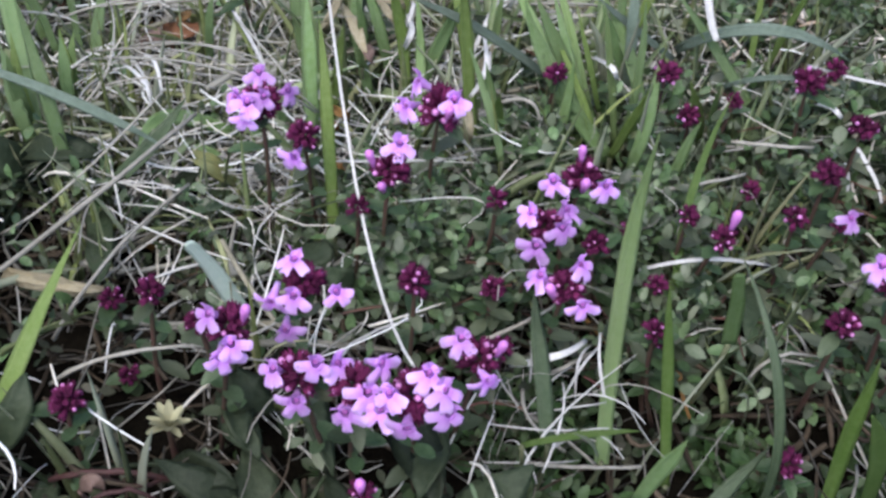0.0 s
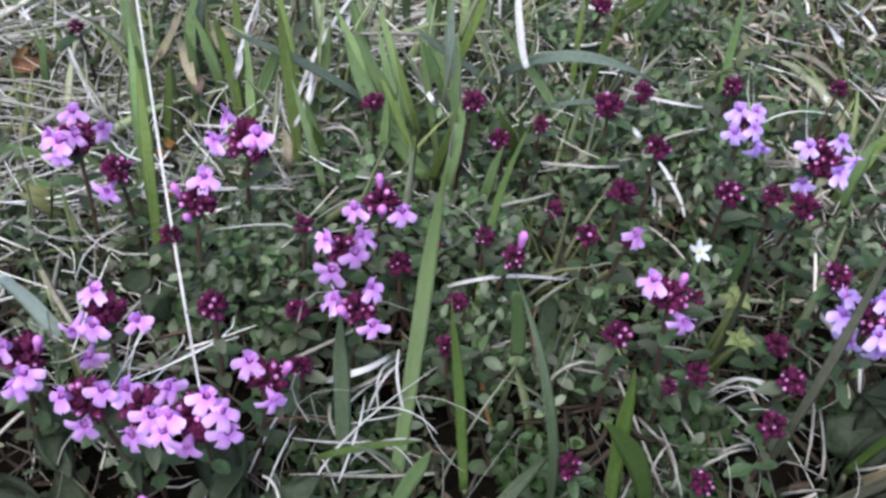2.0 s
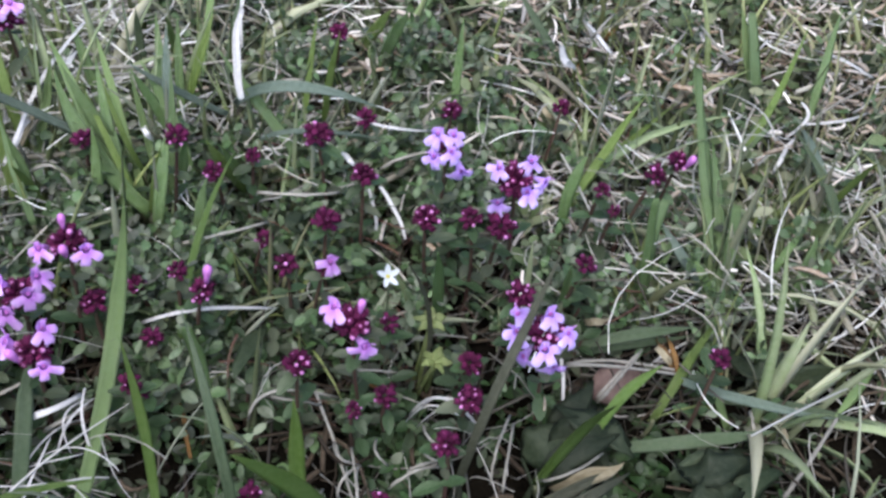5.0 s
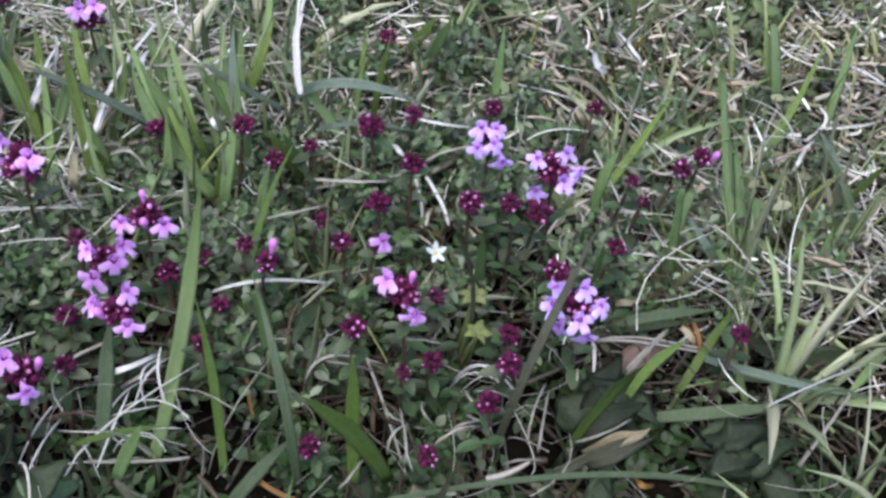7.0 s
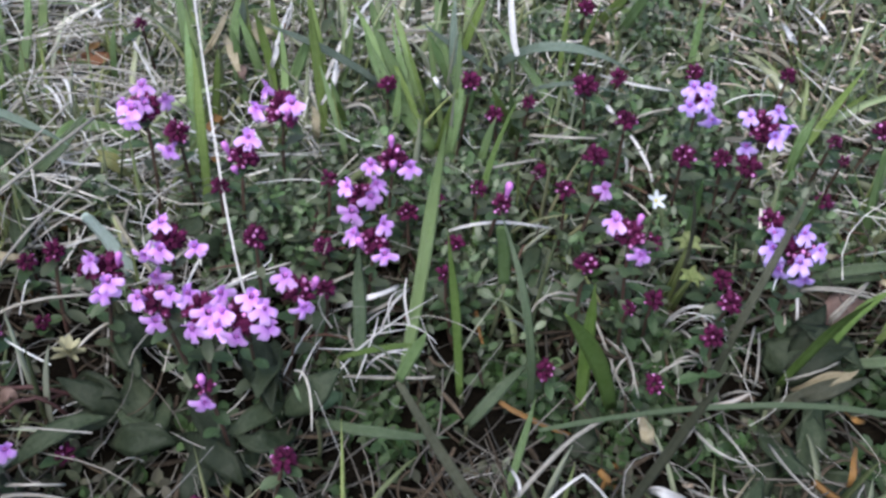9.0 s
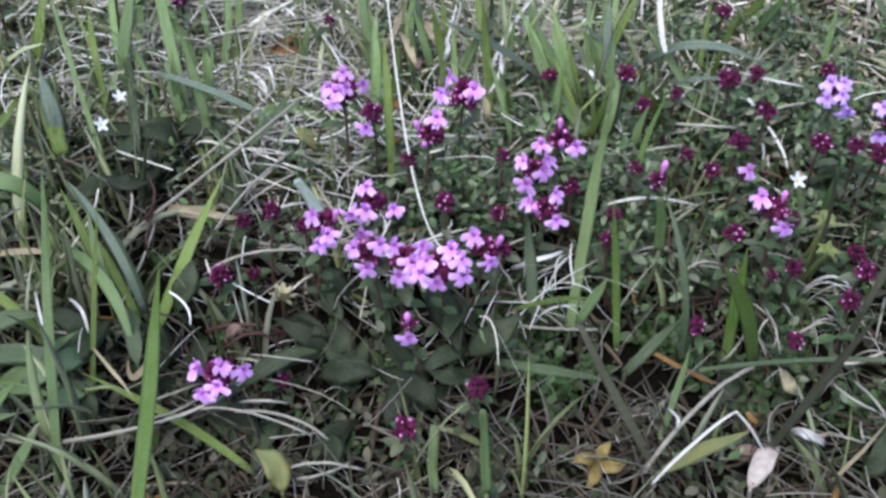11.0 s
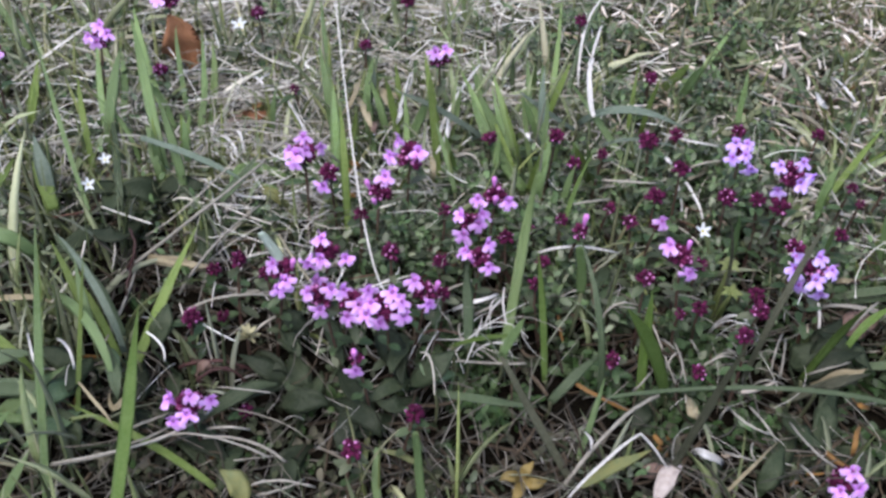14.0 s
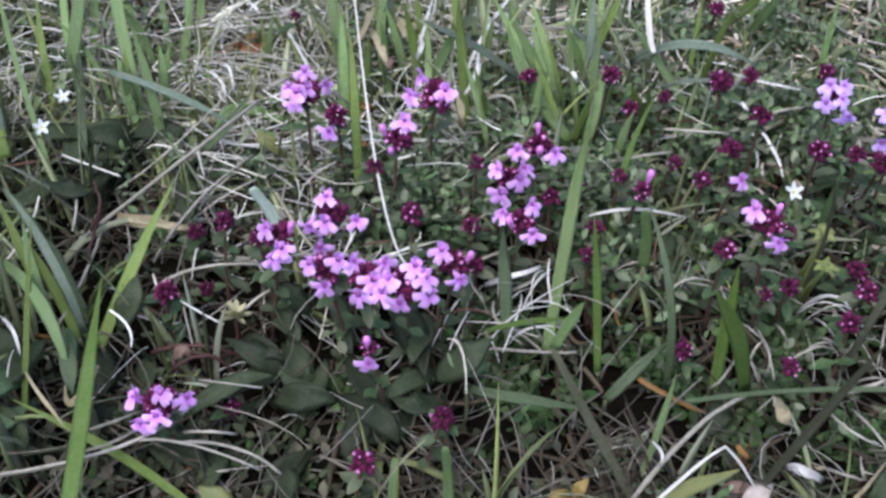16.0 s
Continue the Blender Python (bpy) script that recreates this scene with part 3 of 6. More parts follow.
def cream_rosette(place, size):
    """A pale star of pointed leaves at a shoot's tip."""
    x, y, z = place
    g = lie(x, y)
    ob = root("pale_rosette", (x, y, g), "cream-coloured star of pointed leaves at a shoot tip", "leaf rosette")
    top = Vector((0, 0, z - g))
    part("stem", mesh("stem", *tube((0, 0, 0), top * 0.5, top, 0.6 * MM, 0.5 * MM, 6, 6), M["stem"]), ob)
    me = oval_leaf(4.2, 1.5, -0.5, 6, M["cream"])
    for k in range(15):
        part("leaf", me, ob, Matrix.Translation(top) @ pose(0, 0, 0, -20, 8, 0) @ pose(0, 0, 0, 0, 0, 48 * k + rnd.uniform(-12, 12)) @ pose(0, 0, 0, 10 + 24 * (k % 3), 0, 0) @ Matrix.Scale(size * rnd.uniform(0.8, 1.1), 4), "cream pointed leaf")


# ---- ground ----
def ground_sheet():
    def steps(lo, hi, n, far):
        inner = np.linspace(lo, hi, n)
        out = np.array([0.08, 0.25, 0.6, 1.5, 4, 10, 30])
        return np.concatenate([(lo - out)[::-1], inner, hi + out])
    xs, ys = steps(-0.34, 0.44, 130, 30), steps(-0.12, 0.56, 115, 30)
    verts = [(x, y, lie(x, y)) for y in ys for x in xs]
    w = len(xs)
    faces = [(j * w + i, j * w + i + 1, (j + 1) * w + i + 1, (j + 1) * w + i) for j in range(len(ys) - 1) for i in range(w - 1)]
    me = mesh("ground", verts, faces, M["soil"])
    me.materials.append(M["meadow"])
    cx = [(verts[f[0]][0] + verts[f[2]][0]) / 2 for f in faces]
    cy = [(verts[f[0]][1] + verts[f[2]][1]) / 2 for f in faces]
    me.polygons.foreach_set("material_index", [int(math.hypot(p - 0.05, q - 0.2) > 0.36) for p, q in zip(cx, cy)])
    return tagged(new("ground", me), "soil under short meadow turf, near-black for the shade in its gaps", "ground", kind="structure")


ground_sheet()


# ---- the uncountable turf ----
def bump_at(x, y, cx, cy, sx, sy):
    return np.exp(-((x - cx) / sx) ** 2 - ((y - cy) / sy) ** 2)


def clumps(x, y, seed, gap=0.0):
    """0 in the gaps between clumps, 1 on them."""
    v = np.array([noise.noise((p * 48, q * 48, seed)) + 0.6 * noise.noise((p * 125, q * 125, seed + 3)) for p, q in zip(x, y)])
    return 1 / (1 + np.exp(-(v - gap) / 0.09))


def heights(x, y):
    return np.array([lie(a, b) for a, b in zip(x, y)])


def scatter(n, weight, lo=(-0.30, -0.15), hi=(0.40, 0.55)):
    """n places in the box, denser where weight is near 1."""
    xs, ys = np.empty(0), np.empty(0)
    while len(xs) < n:
        x, y = rng.uniform(lo[0], hi[0], n), rng.uniform(lo[1], hi[1], n)
        keep = rng.random(n) < weight(x, y) * (np.exp(-(np.hypot(x - 0.05, y - 0.2) / 0.32) ** 8) if hi[0] < 1 else 1)
        xs, ys = np.concatenate([xs, x[keep]]), np.concatenate([ys, y[keep]])
    return xs[:n], ys[:n]


def joined(name, verts, faces, material, label, category):
    ob = new(name, mesh(name, verts.reshape(-1, 3), faces.reshape(-1, faces.shape[-1]).tolist(), material))
    return tagged(ob, label, category, kind="stuff")


def swept(p0, p1, p2, w, n, ring, face):
    """Many curved strands at once: ring is a list of (across, up) for the section, w the half width at each step."""
    N = len(p0)
    c = 2 * p1 - (p0 + p2) / 2
    s = np.linspace(0, 1, n)[None, :, None]
    pts = (1 - s) ** 2 * p0[:, None] + 2 * s * (1 - s) * c[:, None] + s * s * p2[:, None]
    tn = unit(2 * (1 - s) * (c - p0)[:, None] + 2 * s * (p2 - c)[:, None])
    side = unit(np.cross(tn, face[:, None]))
    up = np.cross(side, tn)
    k = len(ring)
    v = np.empty((N, n, k, 3))
    for j, (a, b) in enumerate(ring):
        v[:, :, j] = pts + (side * a + up * b) * w[:, :, None]
    return v


def strip_faces(N, n, k, closed):
    cols = k if closed else k - 1
    i, j = np.meshgrid(np.arange(n - 1), np.arange(cols), indexing="ij")
    a = i * k + j
    b = i * k + (j + 1) % k
    f = np.stack([a, b, b + k, a + k], -1).reshape(-1, 4)
    return (f[None] + (np.arange(N) * n * k)[:, None, None]).reshape(-1, 4)


def straw_litter(name, n, weight, length, thick, level, material, label, lo=(-0.30, -0.15), hi=(0.40, 0.55), lean=0.25, bow=0.075):
    x, y = scatter(n, weight, lo, hi)
    a = rng.uniform(0, 2 * np.pi, n)
    ln = rng.uniform(*length, n) * rng.uniform(0.5, 1, n)
    z = heights(x, y) + rng.random(n) ** 1.6 * level + 0.0006
    d = np.stack([np.cos(a), np.sin(a), np.clip(rng.normal(0, lean, n), -0.35, 0.35)], -1)
    mid = np.stack([x, y, z], -1)
    p0, p2 = mid - d * ln[:, None] / 2, mid + d * ln[:, None] / 2
    p1 = mid + rng.normal(0, bow, (n, 3)) * ln[:, None] * np.array((1, 1, 0.5))
    for p in (p0, p1, p2):
        p[:, 2] = np.maximum(p[:, 2], heights(p[:, 0], p[:, 1]) + 0.0003)
    half = rng.uniform(*thick, n) / 2
    prof = np.array([0.8, 1, 1, 0.9, 0.75, 0.45])
    v = swept(p0, p1, p2, half[:, None] * prof[None], 6, [(-1, 0), (0, 0.55), (1, 0), (0, -0.55)], unit(rng.normal(0, 1, (n, 3)) + np.array((0, -0.5, 1))))
    return joined(name, v, strip_faces(n, 6, 4, True), material, label, "dry grass")


def short_grass(name, n, weight, length, width, material, label, lo=(-0.30, -0.15), hi=(0.40, 0.55), tilt=0.75):
    k = max(1, n // 5)
    tx, ty = scatter(k, weight, lo, hi)
    pick = rng.integers(0, k, n)
    x, y = tx[pick] + rng.normal(0, 0.003, n), ty[pick] + rng.normal(0, 0.003, n)
    a = rng.uniform(0, 2 * np.pi, n)
    ln = rng.uniform(*length, n)
    t = np.abs(rng.normal(0, tilt, n))
    p0 = np.stack([x, y, heights(x, y) - 0.0005], -1)
    out = np.stack([np.cos(a), np.sin(a), np.zeros(n)], -1)
    rise = np.array((0, 0, 1.0))
    p1 = p0 + (out * np.sin(t * 0.6)[:, None] + rise * np.cos(t * 0.6)[:, None]) * ln[:, None] * 0.5
    p2 = p1 + (out * np.sin(t * 1.3)[:, None] + rise * np.cos(t * 1.3)[:, None]) * ln[:, None] * 0.5
    p2[:, 2] = np.maximum(p2[:, 2], 0.002)
    half = rng.uniform(*width, n) / 2
    prof = np.array([0.75, 1, 1, 0.85, 0.6, 0.06])
    v = swept(p0, p1, p2, half[:, None] * prof[None], 6, [(-1, 0.3), (0, -0.1), (1, 0.3), (0, -0.25)], unit(rng.normal(0, 0.6, (n, 3)) + np.array((0, -0.6, 0.8))))
    return joined(name, v, strip_faces(n, 6, 4, True), material, label, "grass")


def leaf_mat(name, n, weight, level, size, material, label, pairs=3, lo=(-0.30, -0.15), hi=(0.40, 0.55)):
    """Low shoots with opposite pairs of small oval leaves."""
    x, y = scatter(n, weight, lo, hi)
    top = heights(x, y) + rng.uniform(0.25, 1, n) * level * (0.6 + 0.55 * clumps(x, y, 2.2, 0.1)) * (0.5 + 0.5 / (1 + np.exp(-(y - 0.113) / 0.006)))
    lean = rng.normal(0, 0.8, (n, 2))
    a0 = rng.uniform(0, np.pi, n)
    tip = rng.normal(0, 0.45, n)
    blocks = []
    rows = np.array([0.0, 0.22, 0.52, 0.82, 1.0])
    wide = np.array([0.16, 0.72, 1.0, 0.74, 0.12])
    for k in range(pairs):
        for h in (0, np.pi):
            a = a0 + k * np.pi / 2 + h + rng.normal(0, 0.2, n)
            base = np.stack([x - lean[:, 0] * k * 0.0022, y - lean[:, 1] * k * 0.0022, np.maximum(top - k * 0.0022, 0.0)], -1)
            pitch = rng.normal(0.6 - 0.32 * k, 0.42, n) + (1 if h else -1) * tip
            d = np.stack([np.cos(a) * np.cos(pitch), np.sin(a) * np.cos(pitch), np.sin(pitch)], -1)
            side = unit(np.cross(d, np.array((0, 0, 1.0)) + rng.normal(0, 0.45, (n, 3))))
            up = np.cross(side, d)
            ln = rng.uniform(*size, n) * (0.72 + 0.14 * k)
            w = ln * rng.uniform(0.24, 0.36, n)
            v = np.empty((n, 5, 3, 3))
            for i in range(5):
                c = base + d * (ln * rows[i])[:, None] - up * (ln * 0.22 * rows[i] ** 2)[:, None]
                for j, f in enumerate((-1, 0, 1)):
                    v[:, i, j] = c + side * (f * w * wide[i])[:, None] + up * (abs(f) * w * 0.3 * wide[i])[:, None]
            blocks.append(v)
    v = np.concatenate(blocks)
    return joined(name, v, strip_faces(len(v), 5, 3, False), material, label, "ground cover")


def w_mat(x, y):
    front = 0.05 + 0.95 / (1 + np.exp(-(y - 0.108 + 0.004 * np.exp(-((x - 0.055) / 0.028) ** 2) - 0.011 / (1 + np.exp(-(x - 0.085) / 0.01))) / 0.007))
    return front * (0.06 + 0.94 * clumps(x, y, 2.2, 0.10 + 0.34 / (1 + np.exp((y - 0.118) / 0.006)))) * np.clip(0.09 + 0.65 * bump_at(x, y, 0.09, 0.15, 0.065, 0.06) + 0.45 * bump_at(x, y, 0.02, 0.13, 0.05, 0.05) + 0.6 * bump_at(x, y, 0.10, 0.235, 0.05, 0.05), 0, 1)


def w_scrap(x, y):
    """The back corner, where the turf is short, leafy and full of broken scraps."""
    return 1 / (1 + np.exp(-(x - 0.085) / 0.02)) / (1 + np.exp(-(y - 0.185 - 0.3 * np.maximum(0, 0.12 - x) + 0.4 * np.maximum(0, x - 0.12)) / 0.015))


def w_dry(x, y):
    back = 1 / (1 + np.exp(-(y - 0.15) / 0.02))
    return (0.35 + 0.65 * clumps(x, y, 9.1)) * np.clip(0.05 + 0.75 * back + 0.4 * bump_at(x, y, -0.05, 0.17, 0.06, 0.06) + 0.35 * bump_at(x, y, 0.21, 0.15, 0.05, 0.05) - 0.7 * bump_at(x, y, 0.085, 0.14, 0.06, 0.045) - 0.8 * bump_at(x, y, -0.085, 0.13, 0.035, 0.03) - 0.45 * bump_at(x, y, 0.12, 0.25, 0.06, 0.05), 0.03, 1) * (0.05 + 0.95 / (1 + np.exp(-(y - 0.09 - 0.02 / (1 + np.exp(-(x - 0.04) / 0.01))) / 0.008))) * (1 - 0.92 * w_scrap(x, y)) * (1 - 0.5 * bump_at(x, y, -0.14, 0.21, 0.05, 0.06)) * (1 - 0.8 * bump_at(x, y, 0.16, 0.08, 0.08, 0.04))


def w_grass(x, y):
    return np.clip(0.10 + 0.7 * bump_at(x, y, 0.02, 0.21, 0.05, 0.045) + 0.4 * bump_at(x, y, -0.12, 0.12, 0.05, 0.09) + 0.22 * bump_at(x, y, 0.19, 0.15, 0.05, 0.06) + 0.2 * bump_at(x, y, -0.125, 0.06, 0.04, 0.05) + 0.35 * bump_at(x, y, 0.0, 0.33, 0.25, 0.08), 0.03, 1) * (1 - 0.95 * bump_at(x, y, 0.11, 0.088, 0.09, 0.032)) * (1 - 0.9 * bump_at(x, y, -0.005, 0.068, 0.05, 0.03))


def shade_gap(x, y):
    """1 outside, 0 where bare near-black soil paints shade along the mat's front."""
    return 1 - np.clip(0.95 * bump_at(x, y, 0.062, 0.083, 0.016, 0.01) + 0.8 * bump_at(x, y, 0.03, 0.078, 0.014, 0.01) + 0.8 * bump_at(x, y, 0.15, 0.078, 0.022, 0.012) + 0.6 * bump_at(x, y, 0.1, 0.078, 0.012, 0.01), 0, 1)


def w_front(x, y):
    """The band of dead tangle along the front edge of the mat."""
    edge = 0.112 - 0.012 * bump_at(x, 0, 0.055, 0, 0.03, 1)
    return np.where((x > -0.06) & (x < 0.22), 1.0, 0.0) / (1 + np.exp((y - edge) / 0.006)) / (1 + np.exp(-(y - 0.03) / 0.006)) * (0.1 + 0.9 * clumps(x, y, 4.6, 0.0)) * shade_gap(x, y)


def w_fine(x, y):
    return np.clip(0.6 * w_dry(x, y) + 0.3 * w_scrap(x, y) + 0.5 * bump_at(x, y, -0.09, 0.2, 0.07, 0.06), 0.02, 1)


leaf_mat("thyme_mat", 6000, w_mat, 0.024, (0.0022, 0.0047), M["thyme_mat"], "dense mat of small grey-green thyme leaves")


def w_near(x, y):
    # thinned along the front, so near-black soil there stands for shade
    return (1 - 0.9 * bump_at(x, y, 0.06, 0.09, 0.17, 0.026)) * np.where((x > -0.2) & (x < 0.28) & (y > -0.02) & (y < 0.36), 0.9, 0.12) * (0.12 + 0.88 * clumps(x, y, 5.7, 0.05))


leaf_mat("low_leaves", 4200, w_near, 0.010, (0.0018, 0.0042), M["low"], "dull little leaves low in the turf, darkened to stand for shade", 2)
straw_litter("dry_grass_litter", 12500, w_dry, (0.010, 0.046), (0.00022, 0.0007), 0.024, M["litter"], "tangle of pale dry grass stalks", lean=0.17, bow=0.12)
straw_litter("dry_scraps", 10000, lambda x, y: w_scrap(x, y) * (0.2 + 0.8 * clumps(x, y, 6.4)), (0.003, 0.016), (0.0005, 0.0017), 0.021, M["scrap"], "short warm brown scraps of broken dry grass", lean=0.35)
straw_litter("front_straws", 520, lambda x, y: bump_at(x, y, 0.06, 0.05, 0.16, 0.035) * (0.15 + 0.85 * clumps(x, y, 7.7, 0.1)) * shade_gap(x, y) * (1 - 0.7 * bump_at(x, y, -0.01, 0.07, 0.04, 0.02)), (0.012, 0.042), (0.00022, 0.0006), 0.014, M["greystraw"], "scattered grey-brown dry stalks in the front turf", lean=0.3)
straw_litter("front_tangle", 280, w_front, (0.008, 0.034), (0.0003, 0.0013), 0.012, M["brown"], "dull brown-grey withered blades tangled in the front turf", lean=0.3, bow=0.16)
straw_litter("front_twigs", 170, w_front, (0.006, 0.028), (0.00016, 0.00036), 0.018, M["twig"], "thin pale grey twisted stalks in the front turf", lean=0.5, bow=0.22)
straw_litter("mat_straws", 260, lambda x, y: np.clip(w_mat(x, y) + 0.8 * bump_at(x, y, 0.03, 0.095, 0.03, 0.02) + 0.5 * bump_at(x, y, 0.1, 0.09, 0.04, 0.02), 0, 1), (0.008, 0.034), (0.00015, 0.0004), 0.026, M["twig"], "thin pale dry stalks caught in the thyme", lean=0.45, bow=0.22)
leaf_mat("front_leaves", 700, lambda x, y: bump_at(x, y, 0.05, 0.05, 0.22, 0.035) * clumps(x, y, 3.4, 0.12) * shade_gap(x, y), 0.012, (0.0025, 0.0055), M["greyleaf"], "dull brownish green leaves in the front turf", 2)
leaf_mat("dark_mat_leaves", 430, lambda x, y: np.clip(0.9 * bump_at(x, y, 0.06, 0.1, 0.05, 0.014) + 0.7 * bump_at(x, y, 0.125, 0.085, 0.05, 0.022) + 0.4 * bump_at(x, y, 0.0, 0.075, 0.05, 0.015), 0, 1) * (0.01 + 0.99 * clumps(x, y, 1.3, 0.3)), 0.014, (0.0026, 0.0052), M["darkmat"], "deep green thyme leaves low at the mat's edge, darkened for shade", 3)
leaf_mat("herb_leaves", 1900, lambda x, y: np.clip(w_scrap(x, y) + 0.8 * bump_at(x, y, -0.14, 0.21, 0.05, 0.06), 0, 1) * clumps(x, y, 8.8, 0.05), 0.023, (0.0035, 0.0080), M["herb"], "small fresh green herb leaves among dry scraps", 2)
straw_litter("dim_litter", 6000, lambda x, y: shade_gap(x, y) * w_near(x, y) * (0.75 + 0.25 / (1 + np.exp(-(y - 0.09) / 0.01))), (0.008, 0.04), (0.00025, 0.0008), 0.014, M["dim"], "dull brown-grey dead grass stalks low in the turf, dimmed for shade")
straw_litter("brown_litter", 8000, lambda x, y: shade_gap(x, y) * w_near(x, y) * (0.75 + 0.25 / (1 + np.exp(-(y - 0.095) / 0.01))), (0.004, 0.022), (0.0005, 0.0018), 0.006, M["brown"], "brown grass and leaf scraps on the soil, darkened for gap shade", lean=0.2)
straw_litter("dry_shreds", 1500, w_dry, (0.008, 0.034), (0.0010, 0.0024), 0.022, M["shred"], "flat withered grey-tan grass blades in the turf", lean=0.25)
straw_litter("red_stems", 900, w_mat, (0.006, 0.022), (0.0003, 0.0007), 0.02, M["redstem"], "thin reddish thyme stems among the leaves", lean=0.5)
short_grass("fine_grass", 2700, w_fine, (0.016, 0.04), (0.0006, 0.0018), M["fine"], "fine yellowish green grass among the dry stalks", tilt=0.8)
short_grass("short_grass", 4200, w_grass, (0.014, 0.042), (0.0007, 0.0022), M["short"], "short green grass blades in the turf")

straw_litter("ochre_flecks", 260, w_near, (0.003, 0.012), (0.0008, 0.0022), 0.014, M["rust"], "small ochre and orange dead leaf flecks")


def w_tuft(x, y):
    return np.clip(0.9 * bump_at(x, y, 0.035, 0.205, 0.035, 0.035) + 0.5 * bump_at(x, y, -0.02, 0.20, 0.04, 0.05) + 0.15 * bump_at(x, y, 0.2, 0.15, 0.04, 0.06) + 0.2 * bump_at(x, y, -0.12, 0.10, 0.045, 0.09) + 0.2 * bump_at(x, y, -0.02, 0.30, 0.2, 0.06), 0.0, 1) * np.where((y > 0.165) | (x < -0.075) | (x > 0.16), 1.0, 0.0)


short_grass("tall_grass", 300, w_tuft, (0.026, 0.055), (0.0012, 0.0034), M["tuft"], "longer pale green grass blades in loose tufts", tilt=0.9)


def w_far(x, y):
    return 0.85 * (1 - np.exp(-(np.hypot(x - 0.05, y - 0.2) / 0.31) ** 8)) * np.exp(-(np.hypot(x - 0.05, y - 0.2) / 1.1) ** 4)


short_grass("far_grass", 14000, w_far, (0.02, 0.06), (0.002, 0.0045), M["short"], "short meadow grass round the thyme patch", (-1.2, -1.0), (1.3, 1.5))
straw_litter("far_litter", 4000, w_far, (0.03, 0.1), (0.001, 0.003), 0.02, M["litter"], "dry grass scattered in the meadow", (-1.2, -1.0), (1.3, 1.5))


# ---- loose thyme shoots without heads ----
def thyme_shoot(x, y, h):
    g = lie(x, y)
    ob = root("thyme_shoot", (x, y, g), "leafy green wild thyme shoot without a flower head", "wild thyme", "leafy thyme shoots")
    top = Vector((rnd.uniform(-3, 3) * MM, rnd.uniform(-3, 3) * MM, h))
    part("stem", mesh("stem", *tube((0, 0, 0), top * 0.5, top, 0.45 * MM, 0.3 * MM, 6, 6), M["stem"]), ob)
    leaf_pairs(ob, (0, 0, 0), top, 4, 1.0, 0.4, 1.0)


for _ in range(36):
    thyme_shoot(rnd.gauss(0.085, 0.035), max(0.112, rnd.gauss(0.135, 0.022)), rnd.uniform(0.010, 0.018))

# ---- dark low leaves along the front of the patch ----
for _ in range(22):
    x, y = rnd.uniform(-0.07, 0.19), rnd.uniform(0.05, 0.09)
    a, ln, z = rnd.uniform(0, 6.28), rnd.uniform(0.012, 0.022), lie(x, y) + rnd.uniform(0.002, 0.007)
    dx, dy = ln * math.cos(a), ln * math.sin(a)
    broad((x, y, z), (x + dx / 2, y + dy / 2, z + rnd.uniform(0.001, 0.004)), (x + dx, y + dy, z + rnd.uniform(-0.001, 0.002)), rnd.uniform(5, 8.5))

# ---- single things ----
thyme((-0.0238, 0.095, 0.036), 1.00, flowers=[(-2.6, -1.2, 4.3), (1.2, -4.7, 1.9), (-0.5, -5.1, -1.1)], buds=[(2.7, -0.3, 3.8)])
thyme((-0.0299, 0.1002, 0.03), 0.85)
thyme((-0.0134, 0.1069, 0.033), 0.95, flowers=[(-1.8, 1.0, 4.5), (-1.5, -4.4, 1.7), (5.3, -2.0, 0.2), (-5.2, -3.2, -1.6), (-2.6, -6.6, -4.5)])
thyme((-0.0125, 0.0876, 0.035), 1.00, flowers=[(-3.6, -1.8, 3.3), (-0.0, -5.2, 0.4), (2.6, -1.2, 4.3), (5.9, 0.4, 2.4)])
thyme((-0.0042, 0.0866, 0.034), 1.00, flowers=[(-1.2, -5.1, 0.1), (2.0, -3.5, 3.3), (4.0, 1.6, 3.4)])
thyme((0.0047, 0.0842, 0.036), 1.15, flowers=[(-3.8, -2.8, 3.7), (-1.1, -5.9, -0.1), (4.9, -3.4, 0.3), (4.1, -1.9, 3.9), (1.7, -0.4, 5.7), (-5.2, -3.0, -0.1)])
thyme((0.0148, 0.0946, 0.031), 1.00, flowers=[(-3.2, 0.7, 4.0), (1.2, -5.0, 1.0)], buds=[(3.0, -0.6, 3.6)])
thyme((0.0042, 0.1083, 0.033), 1.05)
thyme((-0.0006, 0.1309, 0.036), 1.00, flowers=[(1.5, 1.8, 4.7)], buds=[(-3.4, -0.6, 3.2), (-1.2, -4.5, 0.0)])
thyme((-0.0062, 0.1292, 0.028), 0.80)
thyme((0.008, 0.1432, 0.04), 1.25, flowers=[(-4.4, 2.9, 4.0), (-6.5, -0.4, 0.8), (2.3, -3.2, 5.1)], buds=[(1.3, -4.3, 2.9)])
thyme((-0.0248, 0.1444, 0.038), 1.10, flowers=[(-0.3, 2.9, 4.9), (-4.3, -2.1, 3.1), (-1.7, -4.1, 3.6), (1.2, -3.3, 4.5), (5.2, 0.9, 2.8), (-2.1, -5.2, 1.0)])
thyme((-0.0165, 0.1388, 0.036), 0.85, flowers=[(-1.4, -3.9, -2.0)])
thyme((0.0338, 0.1325, 0.035), 1.00, flowers=[(-5.3, -1.4, -0.0), (3.8, -3.3, 1.3)], buds=[(-0.6, 1.3, 4.6), (-0.1, -3.9, 1.8)])
thyme((0.0265, 0.1209, 0.034), 0.95, flowers=[(-3.1, -0.5, 3.8), (3.5, 1.2, 3.3), (2.4, -3.1, 3.0), (-1.9, -4.5, -0.3)])
